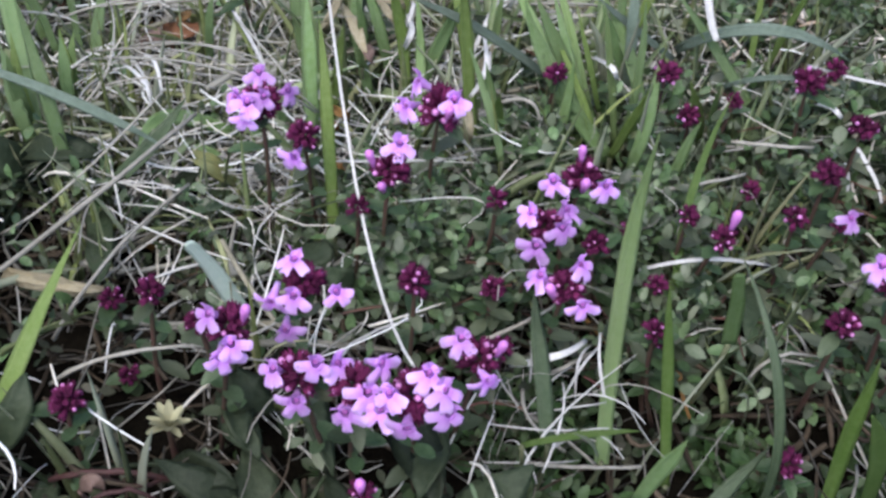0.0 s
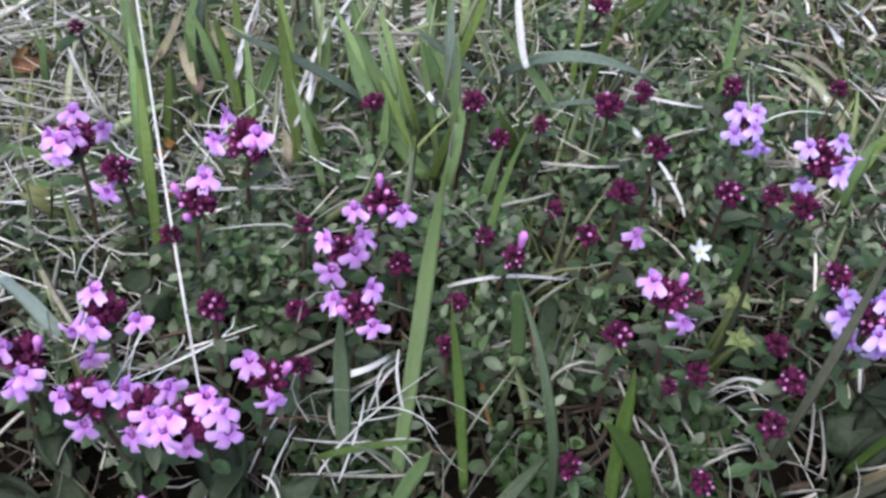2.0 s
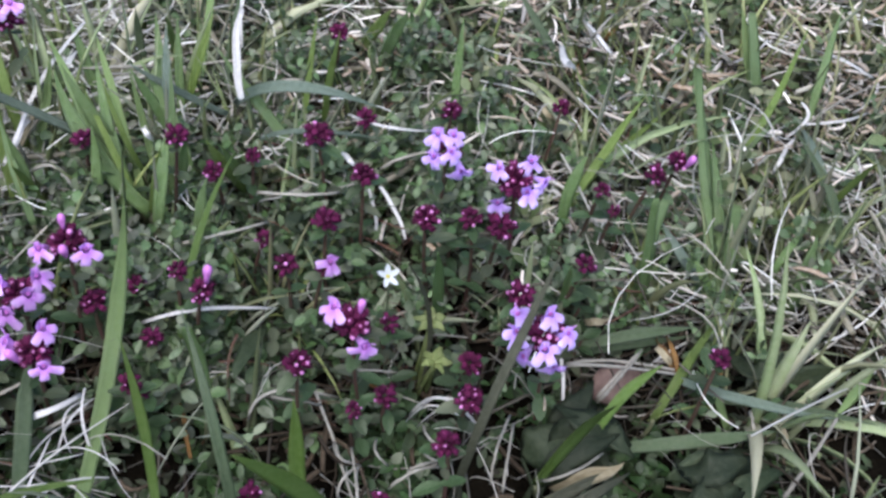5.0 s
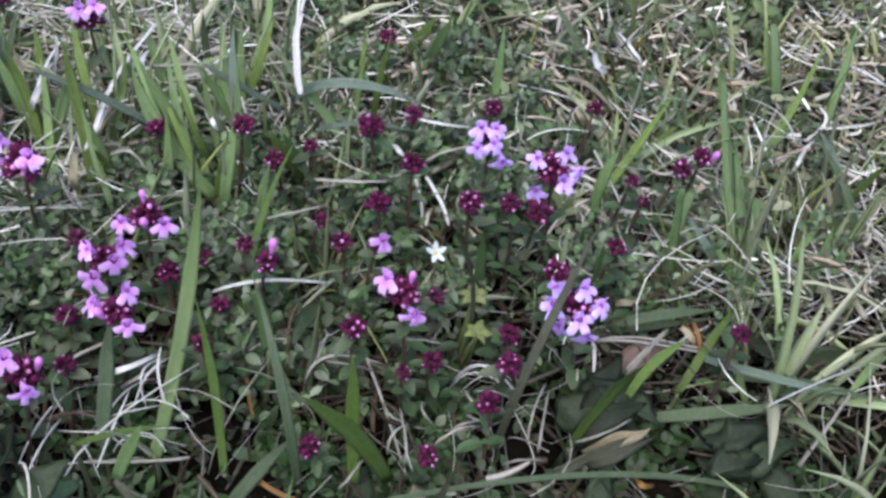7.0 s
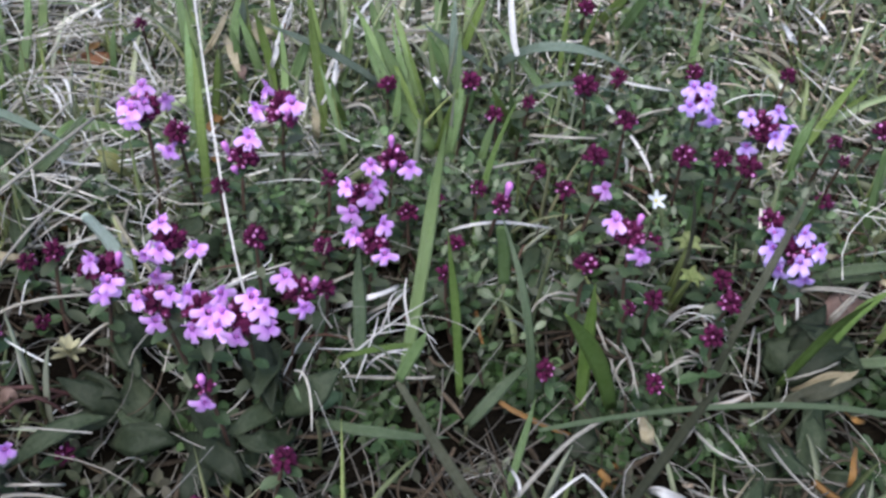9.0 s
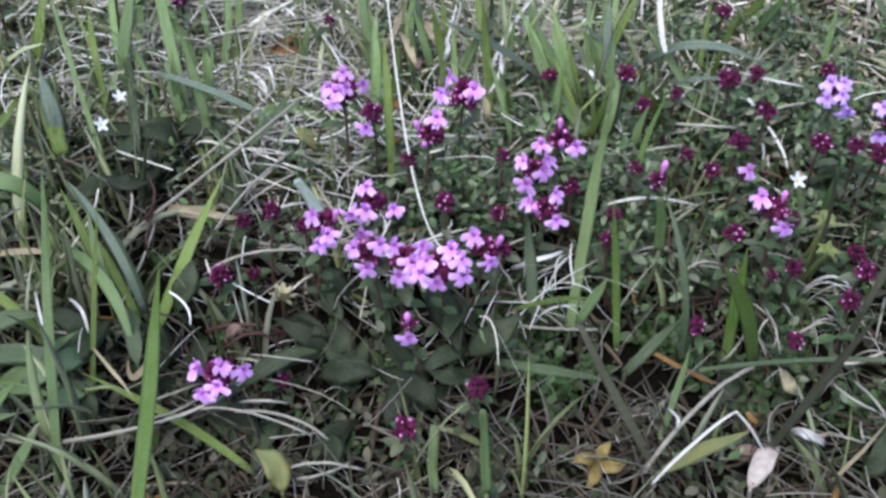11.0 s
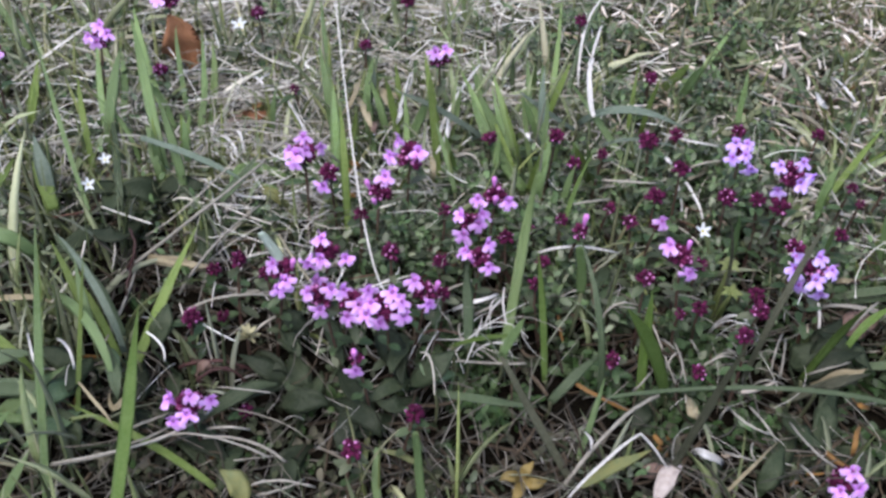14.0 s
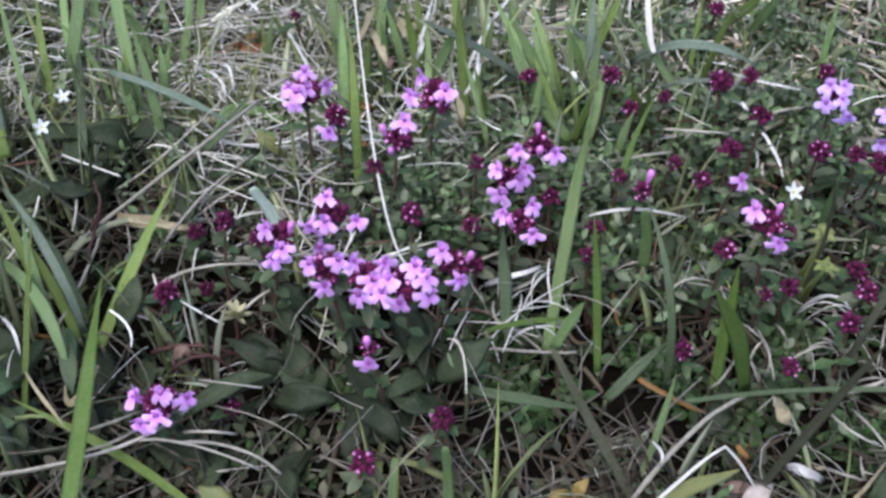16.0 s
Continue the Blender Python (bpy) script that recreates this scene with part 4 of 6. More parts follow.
thyme((0.0298, 0.1099, 0.031), 0.95, flowers=[(-4.8, 0.8, 2.0), (2.1, 1.4, 4.3), (2.3, -4.3, 0.6)], buds=[(-3.0, -2.5, 1.9)])
thyme((0.0587, 0.1226, 0.031), 0.95, buds=[(1.3, 0.8, 4.3)])
thyme((0.0539, 0.1291, 0.03), 0.80)
thyme((0.0752, 0.132, 0.028), 0.90)
thyme((0.0826, 0.1294, 0.029), 0.50, flowers=[(1.3, -0.2, 2.2)])
thyme((0.0871, 0.1126, 0.032), 1.05, flowers=[(-3.8, 1.2, 3.8), (1.9, -5.1, -0.7)], buds=[(1.3, 0.3, 4.8)])
thyme((0.0952, 0.1189, 0.024), 0.75)
thyme((0.0763, 0.1053, 0.03), 1.00)
thyme((0.111, 0.111, 0.02), 0.95)
thyme((0.1079, 0.0974, 0.027), 1.00)
thyme((0.0931, 0.1033, 0.021), 0.90)
thyme((0.0867, 0.0999, 0.022), 0.65)
thyme((0.1027, 0.0896, 0.025), 0.95)
thyme((0.0905, 0.0827, 0.017), 0.85)
thyme((0.0673, 0.0866, 0.016), 0.90)
thyme((0.1206, 0.1175, 0.033), 1.05)
thyme((0.123, 0.1057, 0.035), 1.10, flowers=[(-5.3, 3.1, 3.3), (-6.0, 0.5, 0.8), (-0.0, 0.5, 5.7), (3.1, -2.8, 3.8), (-1.6, -5.0, 2.2), (0.8, -5.3, -3.0), (-4.9, -3.1, -2.2)], cool=True)
thyme((0.1101, 0.1547, 0.038), 1.00, flowers=[(-2.3, 0.2, 4.7), (1.2, -0.5, 5.0), (-3.4, -3.6, 1.6), (0.4, -4.0, 3.3), (2.9, -4.6, -1.8)], cool=True)
thyme((0.1231, 0.1437, 0.039), 1.15, flowers=[(-4.1, -0.4, 4.4), (3.1, 0.9, 5.0), (6.2, -1.7, 1.5), (1.6, -5.4, 2.1), (-3.9, -3.7, -2.6)], cool=True)
thyme((0.1043, 0.1394, 0.033), 1.10)
thyme((0.1202, 0.1373, 0.032), 1.15)
thyme((0.1138, 0.1393, 0.033), 0.90)
thyme((0.0839, 0.1432, 0.029), 1.10)
thyme((0.0924, 0.1537, 0.032), 1.05)
thyme((0.0707, 0.1445, 0.022), 0.80)
thyme((0.053, 0.1609, 0.037), 1.00)
thyme((0.0688, 0.1622, 0.03), 0.75)
thyme((0.083, 0.1636, 0.035), 1.20)
thyme((0.1589, 0.1524, 0.032), 0.95)
thyme((0.165, 0.1563, 0.033), 0.95, buds=[(1.8, -2.8, 2.5)])
thyme((0.1452, 0.1482, 0.032), 0.75)
thyme((0.1602, 0.1045, 0.027), 0.90)
thyme((0.1157, 0.178, 0.03), 1.00)
thyme((0.1449, 0.1838, 0.026), 0.90)
thyme((0.1481, 0.1453, 0.028), 0.60)
thyme((0.0954, 0.1787, 0.027), 0.90)
thyme((0.0912, 0.2145, 0.026), 0.90)
thyme((0.0377, 0.1268, 0.024), 0.95)
thyme((0.0602, 0.1618, 0.026), 0.95)
thyme((0.0327, 0.1682, 0.03), 0.90)
thyme((0.046, 0.1066, 0.024), 0.85)
thyme((0.0488, 0.1197, 0.021), 0.80)
thyme((0.0189, 0.1161, 0.022), 0.75)
thyme((0.0188, 0.1307, 0.03), 0.80)
thyme((0.1371, 0.1277, 0.03), 0.80)
thyme((0.0182, 0.1147, 0.024), 0.85)
thyme((0.0194, 0.1032, 0.022), 0.85)
thyme((0.0452, 0.1323, 0.022), 0.75)
thyme((0.0477, 0.1081, 0.02), 0.60)
thyme((-0.0023, 0.0722, 0.028), 0.60, flowers=[(0.2, -3.0, -1.0)], buds=[(-0.3, -0.5, 2.6)])
thyme((-0.0394, 0.109, 0.026), 0.95)
thyme((-0.0489, 0.1152, 0.016), 0.80)
thyme((-0.0494, 0.0896, 0.022), 1.00)
thyme((-0.0458, 0.1066, 0.005), 0.75)
thyme((-0.0324, 0.0706, 0.006), 0.85)
thyme((-0.0438, 0.0603, 0.021), 1.10, flowers=[(-5.3, 0.0, 2.2), (1.0, -1.3, 5.5), (-3.5, -4.3, -1.3), (0.6, -5.0, 2.8), (5.6, 0.3, 2.1)])
thyme((0.0138, 0.0584, 0.024), 1.00)
thyme((-0.0016, 0.0519, 0.017), 1.00)
thyme((0.1267, 0.0574, 0.006), 1.10, flowers=[(1.1, -1.0, 5.5), (-2.3, -4.8, 2.1), (2.8, -4.2, 2.7)])
thyme((-0.1303, 0.1796, 0.046), 1.10, flowers=[(-2.6, -3.6, 3.6), (1.8, -1.6, 5.2), (3.1, -3.5, 3.3)])
thyme((-0.1008, 0.1983, 0.042), 1.10, flowers=[(0.5, -0.4, 5.7), (-2.9, -3.7, 3.2), (3.4, -2.5, 3.9), (0.2, -5.3, 2.2)])
thyme((-0.0847, 0.2288, 0.04), 1.00, flowers=[(-3.5, -2.6, 2.7), (0.7, 0.7, 5.1)])
thyme((-0.0538, 0.2336, 0.034), 1.00)
thyme((-0.0854, 0.2075, 0.024), 1.00)
thyme((0.0149, 0.1953, 0.042), 1.00, flowers=[(-1.6, -2.1, 4.5), (1.9, -0.8, 4.8)])
thyme((-0.1419, 0.1715, 0.04), 1.00, flowers=[(-0.4, -2.3, 4.6)])
thyme((0.0664, 0.2374, 0.035), 0.90)
thyme((-0.0131, 0.2247, 0.028), 0.90)
thyme((-0.0345, 0.191, 0.03), 0.70)
thyme((0.001, 0.2479, 0.034), 1.10)
thyme((0.0387, 0.1299, 0.021), 0.80)
thyme((0.0915, 0.2153, 0.026), 0.80)
green((0.037, 0.088, 0.012), (0.0422, 0.119, 0.0245), (0.0452, 0.1325, 0.047), 3.1)
deep((0.05, 0.089, 0.003), (0.0482, 0.1, 0.0195), (0.0454, 0.107, 0.038), 2.0)
deep((0.0535, 0.117, 0.012), (0.0565, 0.137, 0.026), (0.0653, 0.1553, 0.038), 1.6)
green((0.0482, 0.1523, 0.018), (0.0495, 0.154, 0.03), (0.052, 0.1645, 0.04), 2.6)
grey((0.0274, 0.0885, 0.016), (0.0268, 0.104, 0.019), (0.0262, 0.119, 0.02), 3.0)
cutgrey((-0.0259, 0.1157, 0.012), (-0.0299, 0.1165, 0.022), (-0.0337, 0.1161, 0.031), 3.5)
white((0.0047, 0.0877, 0.037), (-0.0075, 0.137, 0.031), (-0.021, 0.195, 0.085), 0.55)
olive((-0.0113, 0.1378, 0.012), (-0.013, 0.1491, 0.03), (-0.0154, 0.1624, 0.045), 2.5)
green((-0.0169, 0.1551, 0.012), (-0.0186, 0.1691, 0.026), (-0.0204, 0.1807, 0.04), 2.6)
green((0.0057, 0.1679, 0.01), (0.0049, 0.1782, 0.022), (0.0032, 0.1902, 0.034), 2.2)
green((0.0406, 0.1639, 0.01), (0.0323, 0.1791, 0.026), (0.0214, 0.1998, 0.036), 3)
green((0.045, 0.164, 0.01), (0.0375, 0.1851, 0.028), (0.0334, 0.1983, 0.036), 2)
green((0.0519, 0.1907, 0.01), (0.0512, 0.2, 0.024), (0.0512, 0.2095, 0.034), 2)
olive((-0.0027, 0.193, 0.01), (-0.0063, 0.1969, 0.024), (-0.0094, 0.2037, 0.032), 2.2)
green((-0.0161, 0.1717, 0.012), (-0.0182, 0.1789, 0.026), (-0.0224, 0.1925, 0.036), 2.4)
green((0.0175, 0.177, 0.01), (0.0208, 0.1878, 0.022), (0.0228, 0.1965, 0.032), 2.2)
teal((0.0643, 0.1948, 0.018), (0.0773, 0.1798, 0.036), (0.1012, 0.1831, 0.026), 2.6)
white((0.0665, 0.1768, 0.0348), (0.0655, 0.188, 0.0385), (0.0668, 0.2, 0.043), 1.9)
white((0.0668, 0.2, 0.043), (0.0685, 0.207, 0.0455), (0.0715, 0.218, 0.045), 1.0)
teal((0.0704, 0.1748, 0.024), (0.0805, 0.1687, 0.032), (0.1003, 0.1773, 0.022), 1.2)
green((0.0698, 0.1684, 0.012), (0.0655, 0.1626, 0.026), (0.0622, 0.1547, 0.04), 2.2)
olive((0.0867, 0.1942, 0.012), (0.0875, 0.192, 0.028), (0.0893, 0.1901, 0.044), 1.8)
green((0.1192, 0.1895, 0.016), (0.1193, 0.1932, 0.03), (0.1197, 0.1967, 0.044), 2)
olive((0.1442, 0.1635, 0.008), (0.1541, 0.1736, 0.014), (0.1803, 0.1926, 0.022), 2.4)
tan((0.0361, 0.2097, 0.018), (0.0433, 0.2078, 0.02), (0.0492, 0.2104, 0.018), 1)
green((0.104, 0.2159, 0.018), (0.1059, 0.212, 0.028), (0.1083, 0.2104, 0.036), 3.2)
deep((0.1225, 0.0893, 0.008), (0.1263, 0.0877, 0.028), (0.1275, 0.0809, 0.048), 2.4)
tan((0.1262, 0.0887, 0.006), (0.1322, 0.0881, 0.012), (0.1396, 0.0898, 0.014), 3.2)
grey((0.1377, 0.1231, 0.008), (0.1499, 0.1212, 0.014), (0.1636, 0.1213, 0.016), 2.6)
grey((0.1381, 0.1227, 0.006), (0.1511, 0.1217, 0.01), (0.165, 0.1218, 0.012), 1.8)
grey((0.1429, 0.0994, 0.004), (0.1586, 0.0962, 0.01), (0.1766, 0.0965, 0.012), 2.8)
cutgreen((0.1704, 0.1182, 0.004), (0.176, 0.1541, 0.02), (0.1791, 0.1881, 0.036), 3)
green((0.1738, 0.1212, 0.004), (0.1773, 0.1486, 0.016), (0.1802, 0.1715, 0.026), 3.2)
cutgreen((0.1584, 0.1369, 0.006), (0.1558, 0.1382, 0.022), (0.1544, 0.1402, 0.037), 3)
green((0.2097, 0.2045, 0.012), (0.2049, 0.2091, 0.024), (0.203, 0.2185, 0.034), 3)
green((0.2234, 0.1971, 0.01), (0.2277, 0.207, 0.022), (0.2361, 0.2226, 0.032), 2.8)
grey((0.215, 0.1574, 0.01), (0.2085, 0.1633, 0.022), (0.2121, 0.1875, 0.018), 2.2)
olive((0.1527, 0.1057, 0.004), (0.1604, 0.1136, 0.012), (0.1746, 0.1298, 0.01), 2.2)
green((0.1693, 0.1025, 0.003), (0.166, 0.1081, 0.01), (0.1638, 0.1141, 0.014), 2)
green((0.1769, 0.1335, 0.006), (0.1715, 0.1346, 0.014), (0.1663, 0.1379, 0.022), 2.2)
green((0.1536, 0.1371, 0.006), (0.1588, 0.1385, 0.014), (0.1628, 0.1399, 0.02), 2.2)
grey((0.164, 0.1109, 0.004), (0.1802, 0.1036, 0.01), (0.1997, 0.0975, 0.01), 2.2)
green((0.1333, 0.1261, 0.02), (0.13, 0.1188, 0.034), (0.1278, 0.1145, 0.045), 2.2)
green((0.2066, 0.1133, 0.008), (0.1969, 0.1049, 0.012), (0.1901, 0.0995, 0.01), 2.6)
olive((0.1926, 0.1787, 0.012), (0.2033, 0.1873, 0.022), (0.2262, 0.2197, 0.03), 2)
dull((0.1062, 0.0900, 0.004), (0.1130, 0.0975, 0.033), (0.1275, 0.118, 0.049), 1.9)
dull((0.0803, 0.0571, 0.0), (0.0836, 0.0530, 0.036), (0.0868, 0.0494, 0.0675), 2.1)
dull((0.1031, 0.116, 0.006), (0.1023, 0.1152, 0.03), (0.0944, 0.1084, 0.055), 1)
cutdark((0.16, 0.079, 0.006), (0.115, 0.0738, 0.0225), (0.0615, 0.061, 0.031), 1.35)
bent((0.058, 0.0525, 0.0), (0.0465, 0.0592, 0.0185), (0.0347, 0.067, 0.0375), (0.0397, 0.0702, 0.0485), 2.2)
deep((0.0226, 0.0865, 0.019), (0.032, 0.0862, 0.0235), (0.0412, 0.0868, 0.024), 1.3)
deep((0.0765, 0.084, 0.004), (0.0757, 0.0885, 0.023), (0.075, 0.0912, 0.0395), 2.8)
deep((0.084, 0.085, 0.004), (0.0748, 0.0795, 0.0305), (0.065, 0.0748, 0.049), 3.6)
grey((0.065, 0.084, 0.004), (0.0622, 0.0895, 0.0295), (0.0562, 0.1095, 0.0425), 2.0)
mid((0.0574, 0.0604, 0.006), (0.0608, 0.0681, 0.014), (0.064, 0.0775, 0.02), 1.7)
grey((0.0507, 0.0788, 0.006), (0.0565, 0.0826, 0.012), (0.0651, 0.0903, 0.016), 2.8)
cutmid((0.0167, 0.0391, 0.012), (0.0156, 0.042, 0.024), (0.0144, 0.0436, 0.036), 2.2)
cutmid((0.0056, 0.0441, 0.004), (0.0045, 0.0492, 0.01), (0.0046, 0.055, 0.014), 2.2)
grey((0.0187, 0.0758, 0.012), (0.0304, 0.0691, 0.018), (0.0467, 0.0706, 0.014), 2.2)
deep((-0.0542, 0.026, 0.02), (-0.0581, 0.0565, 0.024), (-0.0669, 0.0977, 0.018), 3.6)
olive((-0.0655, 0.085, 0.008), (-0.061, 0.099, 0.017), (-0.053, 0.12, 0.03), 3.2)
olive((-0.0711, 0.0864, 0.008), (-0.0803, 0.0981, 0.016), (-0.0867, 0.1041, 0.022), 2.6)
grey((-0.071, 0.0924, 0.01), (-0.0767, 0.0986, 0.02), (-0.081, 0.1025, 0.026), 2.8)
grey((-0.0832, 0.1064, 0.018), (-0.0862, 0.1085, 0.024), (-0.0946, 0.1171, 0.026), 2.4)
olive((-0.0363, 0.046, 0.006), (-0.0545, 0.0546, 0.012), (-0.0783, 0.0645, 0.014), 2)
cutgreen((-0.1095, 0.1462, 0.008), (-0.1116, 0.1521, 0.02), (-0.1134, 0.158, 0.026), 3.2)
olive((-0.1337, 0.1474, 0.008), (-0.126, 0.1501, 0.016), (-0.121, 0.1565, 0.022), 2.8)
green((-0.0746, 0.1593, 0.014), (-0.075, 0.1588, 0.024), (-0.076, 0.1609, 0.034), 2.6)
green((-0.0815, 0.1941, 0.012), (-0.0921, 0.2131, 0.026), (-0.0994, 0.2321, 0.036), 2.8)
green((-0.0957, 0.1728, 0.012), (-0.1018, 0.1902, 0.026), (-0.1057, 0.2075, 0.036), 2.6)
olive((-0.1328, 0.1958, 0.008), (-0.1283, 0.1933, 0.02), (-0.1267, 0.204, 0.03), 2.4)
green((-0.1429, 0.232, 0.014), (-0.1521, 0.2399, 0.024), (-0.1649, 0.252, 0.034), 2.8)
green((-0.0984, 0.1956, 0.01), (-0.099, 0.2059, 0.018), (-0.1013, 0.2162, 0.026), 2.6)
green((-0.0704, 0.174, 0.01), (-0.0692, 0.174, 0.02), (-0.0677, 0.1763, 0.028), 2.4)
green((-0.0667, 0.1903, 0.008), (-0.0669, 0.2084, 0.018), (-0.0697, 0.2235, 0.028), 2.6)
green((-0.0489, 0.2669, 0.008), (-0.0538, 0.2724, 0.018), (-0.0593, 0.2813, 0.026), 2.2)
grey((-0.0567, 0.144, 0.014), (-0.0476, 0.1456, 0.024), (-0.0406, 0.1546, 0.03), 3)
green((-0.0335, 0.1537, 0.01), (-0.0369, 0.1552, 0.014), (-0.0413, 0.1569, 0.016), 2.6)
green((-0.0341, 0.1647, 0.012), (-0.0463, 0.1599, 0.02), (-0.0498, 0.1482, 0.022), 3)
grey((-0.0118, 0.203, 0.012), (-0.0099, 0.2069, 0.022), (-0.0075, 0.2175, 0.03), 2.4)
green((-0.0218, 0.1979, 0.01), (-0.028, 0.2254, 0.024), (-0.033, 0.2546, 0.034), 2)
green((0.1108, 0.2343, 0.01), (0.1184, 0.2397, 0.02), (0.132, 0.2606, 0.026), 2.2)
green((0.102, 0.2326, 0.008), (0.1154, 0.2406, 0.014), (0.13, 0.2521, 0.018), 2)
green((0.0536, 0.2036, 0.01), (0.0576, 0.2237, 0.022), (0.0604, 0.2583, 0.034), 2)
grey((0.0621, 0.2087, 0.012), (0.0666, 0.2331, 0.024), (0.0789, 0.2644, 0.034), 1.8)
grey((0.1552, 0.2204, 0.014), (0.1481, 0.227, 0.022), (0.1435, 0.2403, 0.026), 2.2)
deep((0.1366, 0.0987, 0.012), (0.1418, 0.1023, 0.02), (0.1496, 0.1058, 0.024), 2.2)
cutmid((0.0592, 0.1062, 0.022), (0.0584, 0.1072, 0.03), (0.0569, 0.108, 0.0385), 2.9)
white((0.0225, 0.1089, 0.01), (0.0283, 0.1047, 0.018), (0.0361, 0.1106, 0.016), 1.3)
white((0.0392, 0.0985, 0.012), (0.0372, 0.1021, 0.018), (0.0372, 0.1085, 0.021), 0.55)
white((0.0315, 0.1010, 0.01), (0.0345, 0.1042, 0.017), (0.0385, 0.1097, 0.016), 0.5)
white((0.0341, 0.1012, 0.01), (0.0337, 0.1045, 0.018), (0.0375, 0.1109, 0.014), 0.42)
straw((0.0286, 0.1067, 0.01), (0.032, 0.1059, 0.014), (0.0373, 0.1107, 0.012), 0.9)
straw((0.0242, 0.0874, 0.012), (0.0336, 0.087, 0.012), (0.0437, 0.0876, 0.012), 0.8)
straw((0.0248, 0.1035, 0.01), (0.0259, 0.097, 0.01), (0.0318, 0.0923, 0.008), 0.7)
straw((0.0253, 0.0994, 0.008), (0.0307, 0.0944, 0.01), (0.0374, 0.0892, 0.008), 0.7)
white((0.0463, 0.1243, 0.02), (0.0579, 0.1241, 0.024), (0.073, 0.1288, 0.018), 0.8)
white((0.0977, 0.163, 0.02), (0.1006, 0.1575, 0.018), (0.1031, 0.1515, 0.014), 0.96)
white((0.0887, 0.1684, 0.026), (0.0897, 0.1619, 0.03), (0.0916, 0.1609, 0.028), 1.2)
white((0.0915, 0.1844, 0.024), (0.1008, 0.1745, 0.028), (0.1112, 0.1784, 0.024), 0.72)
straw((0.0988, 0.1711, 0.018), (0.1037, 0.1705, 0.022), (0.1107, 0.1726, 0.022), 0.8)
white((0.095, 0.1621, 0.02), (0.0964, 0.1571, 0.016), (0.0964, 0.1524, 0.012), 0.72)
straw((0.0669, 0.1085, 0.008), (0.0723, 0.1093, 0.016), (0.0851, 0.1125, 0.008), 0.7)
straw((0.0803, 0.1119, 0.012), (0.0841, 0.0998, 0.008), (0.0873, 0.0861, 0.006), 0.7)
straw((0.0723, 0.1667, 0.014), (0.0826, 0.1655, 0.016), (0.093, 0.1662, 0.018), 0.8)
grey((-0.083, 0.108, 0.018), (-0.0885, 0.1115, 0.023), (-0.0991, 0.1241, 0.019), 2.2)
olive((-0.1041, 0.1385, 0.016), (-0.1103, 0.1503, 0.021), (-0.1227, 0.1738, 0.017), 5)
broad((-0.0813, 0.1364, 0.02), (-0.0874, 0.1557, 0.025), (-0.0993, 0.1914, 0.021), 3)
grey((-0.073, 0.0831, 0.016), (-0.0658, 0.0697, 0.021), (-0.0639, 0.064, 0.017), 3.6)
white((-0.0571, 0.1711, 0.024), (-0.0506, 0.1606, 0.029), (-0.0485, 0.1572, 0.025), 0.8)
white((-0.054, 0.1745, 0.024), (-0.0487, 0.1654, 0.029), (-0.0474, 0.1609, 0.025), 0.8)
white((-0.0515, 0.2074, 0.024), (-0.0466, 0.1957, 0.029), (-0.0454, 0.1969, 0.025), 0.8)
white((-0.0507, 0.1997, 0.024), (-0.0473, 0.1985, 0.029), (-0.046, 0.2083, 0.025), 0.8)
white((-0.0404, 0.1982, 0.024), (-0.0312, 0.1757, 0.029), (-0.0262, 0.168, 0.025), 0.8)
white((0.0009, 0.1882, 0.024), (0.0027, 0.191, 0.029), (0.0041, 0.2129, 0.025), 0.8)
straw((-0.0652, 0.1881, 0.026), (-0.0455, 0.1874, 0.031), (-0.0272, 0.2011, 0.027), 0.48)
straw((-0.0637, 0.1914, 0.026), (-0.0545, 0.1881, 0.031), (-0.049, 0.1978, 0.027), 0.48)
straw((-0.0634, 0.1722, 0.026), (-0.0444, 0.1677, 0.031), (-0.0306, 0.1663, 0.027), 0.48)
straw((-0.031, 0.1676, 0.026), (-0.0222, 0.1564, 0.031), (-0.0175, 0.1543, 0.027), 0.48)
straw((-0.0603, 0.1601, 0.026), (-0.048, 0.1588, 0.031), (-0.0361, 0.1613, 0.027), 0.48)
straw((-0.0627, 0.1532, 0.026), (-0.0569, 0.1618, 0.031), (-0.0624, 0.1868, 0.027), 0.48)
straw((-0.0579, 0.1733, 0.026), (-0.0525, 0.1791, 0.031), (-0.047, 0.1879, 0.027), 0.48)
straw((-0.0514, 0.1972, 0.026), (-0.0449, 0.1917, 0.031), (-0.0417, 0.1969, 0.027), 0.48)
tan((-0.0172, 0.1876, 0.024), (-0.014, 0.1899, 0.029), (-0.0135, 0.2101, 0.025), 1.5)
tan((-0.0142, 0.2002, 0.022), (-0.0101, 0.1851, 0.027), (-0.0081, 0.1804, 0.023), 1.8)
rust((-0.0143, 0.1706, 0.016), (-0.0113, 0.1628, 0.021), (-0.0101, 0.1651, 0.017), 2)
rust((-0.0507, 0.1924, 0.02), (-0.0474, 0.1881, 0.025), (-0.0477, 0.1961, 0.021), 2.1)
pinkdead((-0.0593, 0.1936, 0.014), (-0.054, 0.1888, 0.019), (-0.0525, 0.1932, 0.015), 4)
pinkdead((-0.0092, 0.1916, 0.02), (-0.0066, 0.179, 0.025), (-0.0051, 0.1792, 0.021), 3)
white((0.1637, 0.2311, 0.02), (0.163, 0.2158, 0.025), (0.167, 0.2125, 0.021), 1.2)
straw((0.1627, 0.2201, 0.022), (0.1638, 0.2182, 0.027), (0.1715, 0.2303, 0.023), 0.8)
white((0.166, 0.2042, 0.012), (0.1644, 0.1961, 0.017), (0.1681, 0.1991, 0.013), 2)
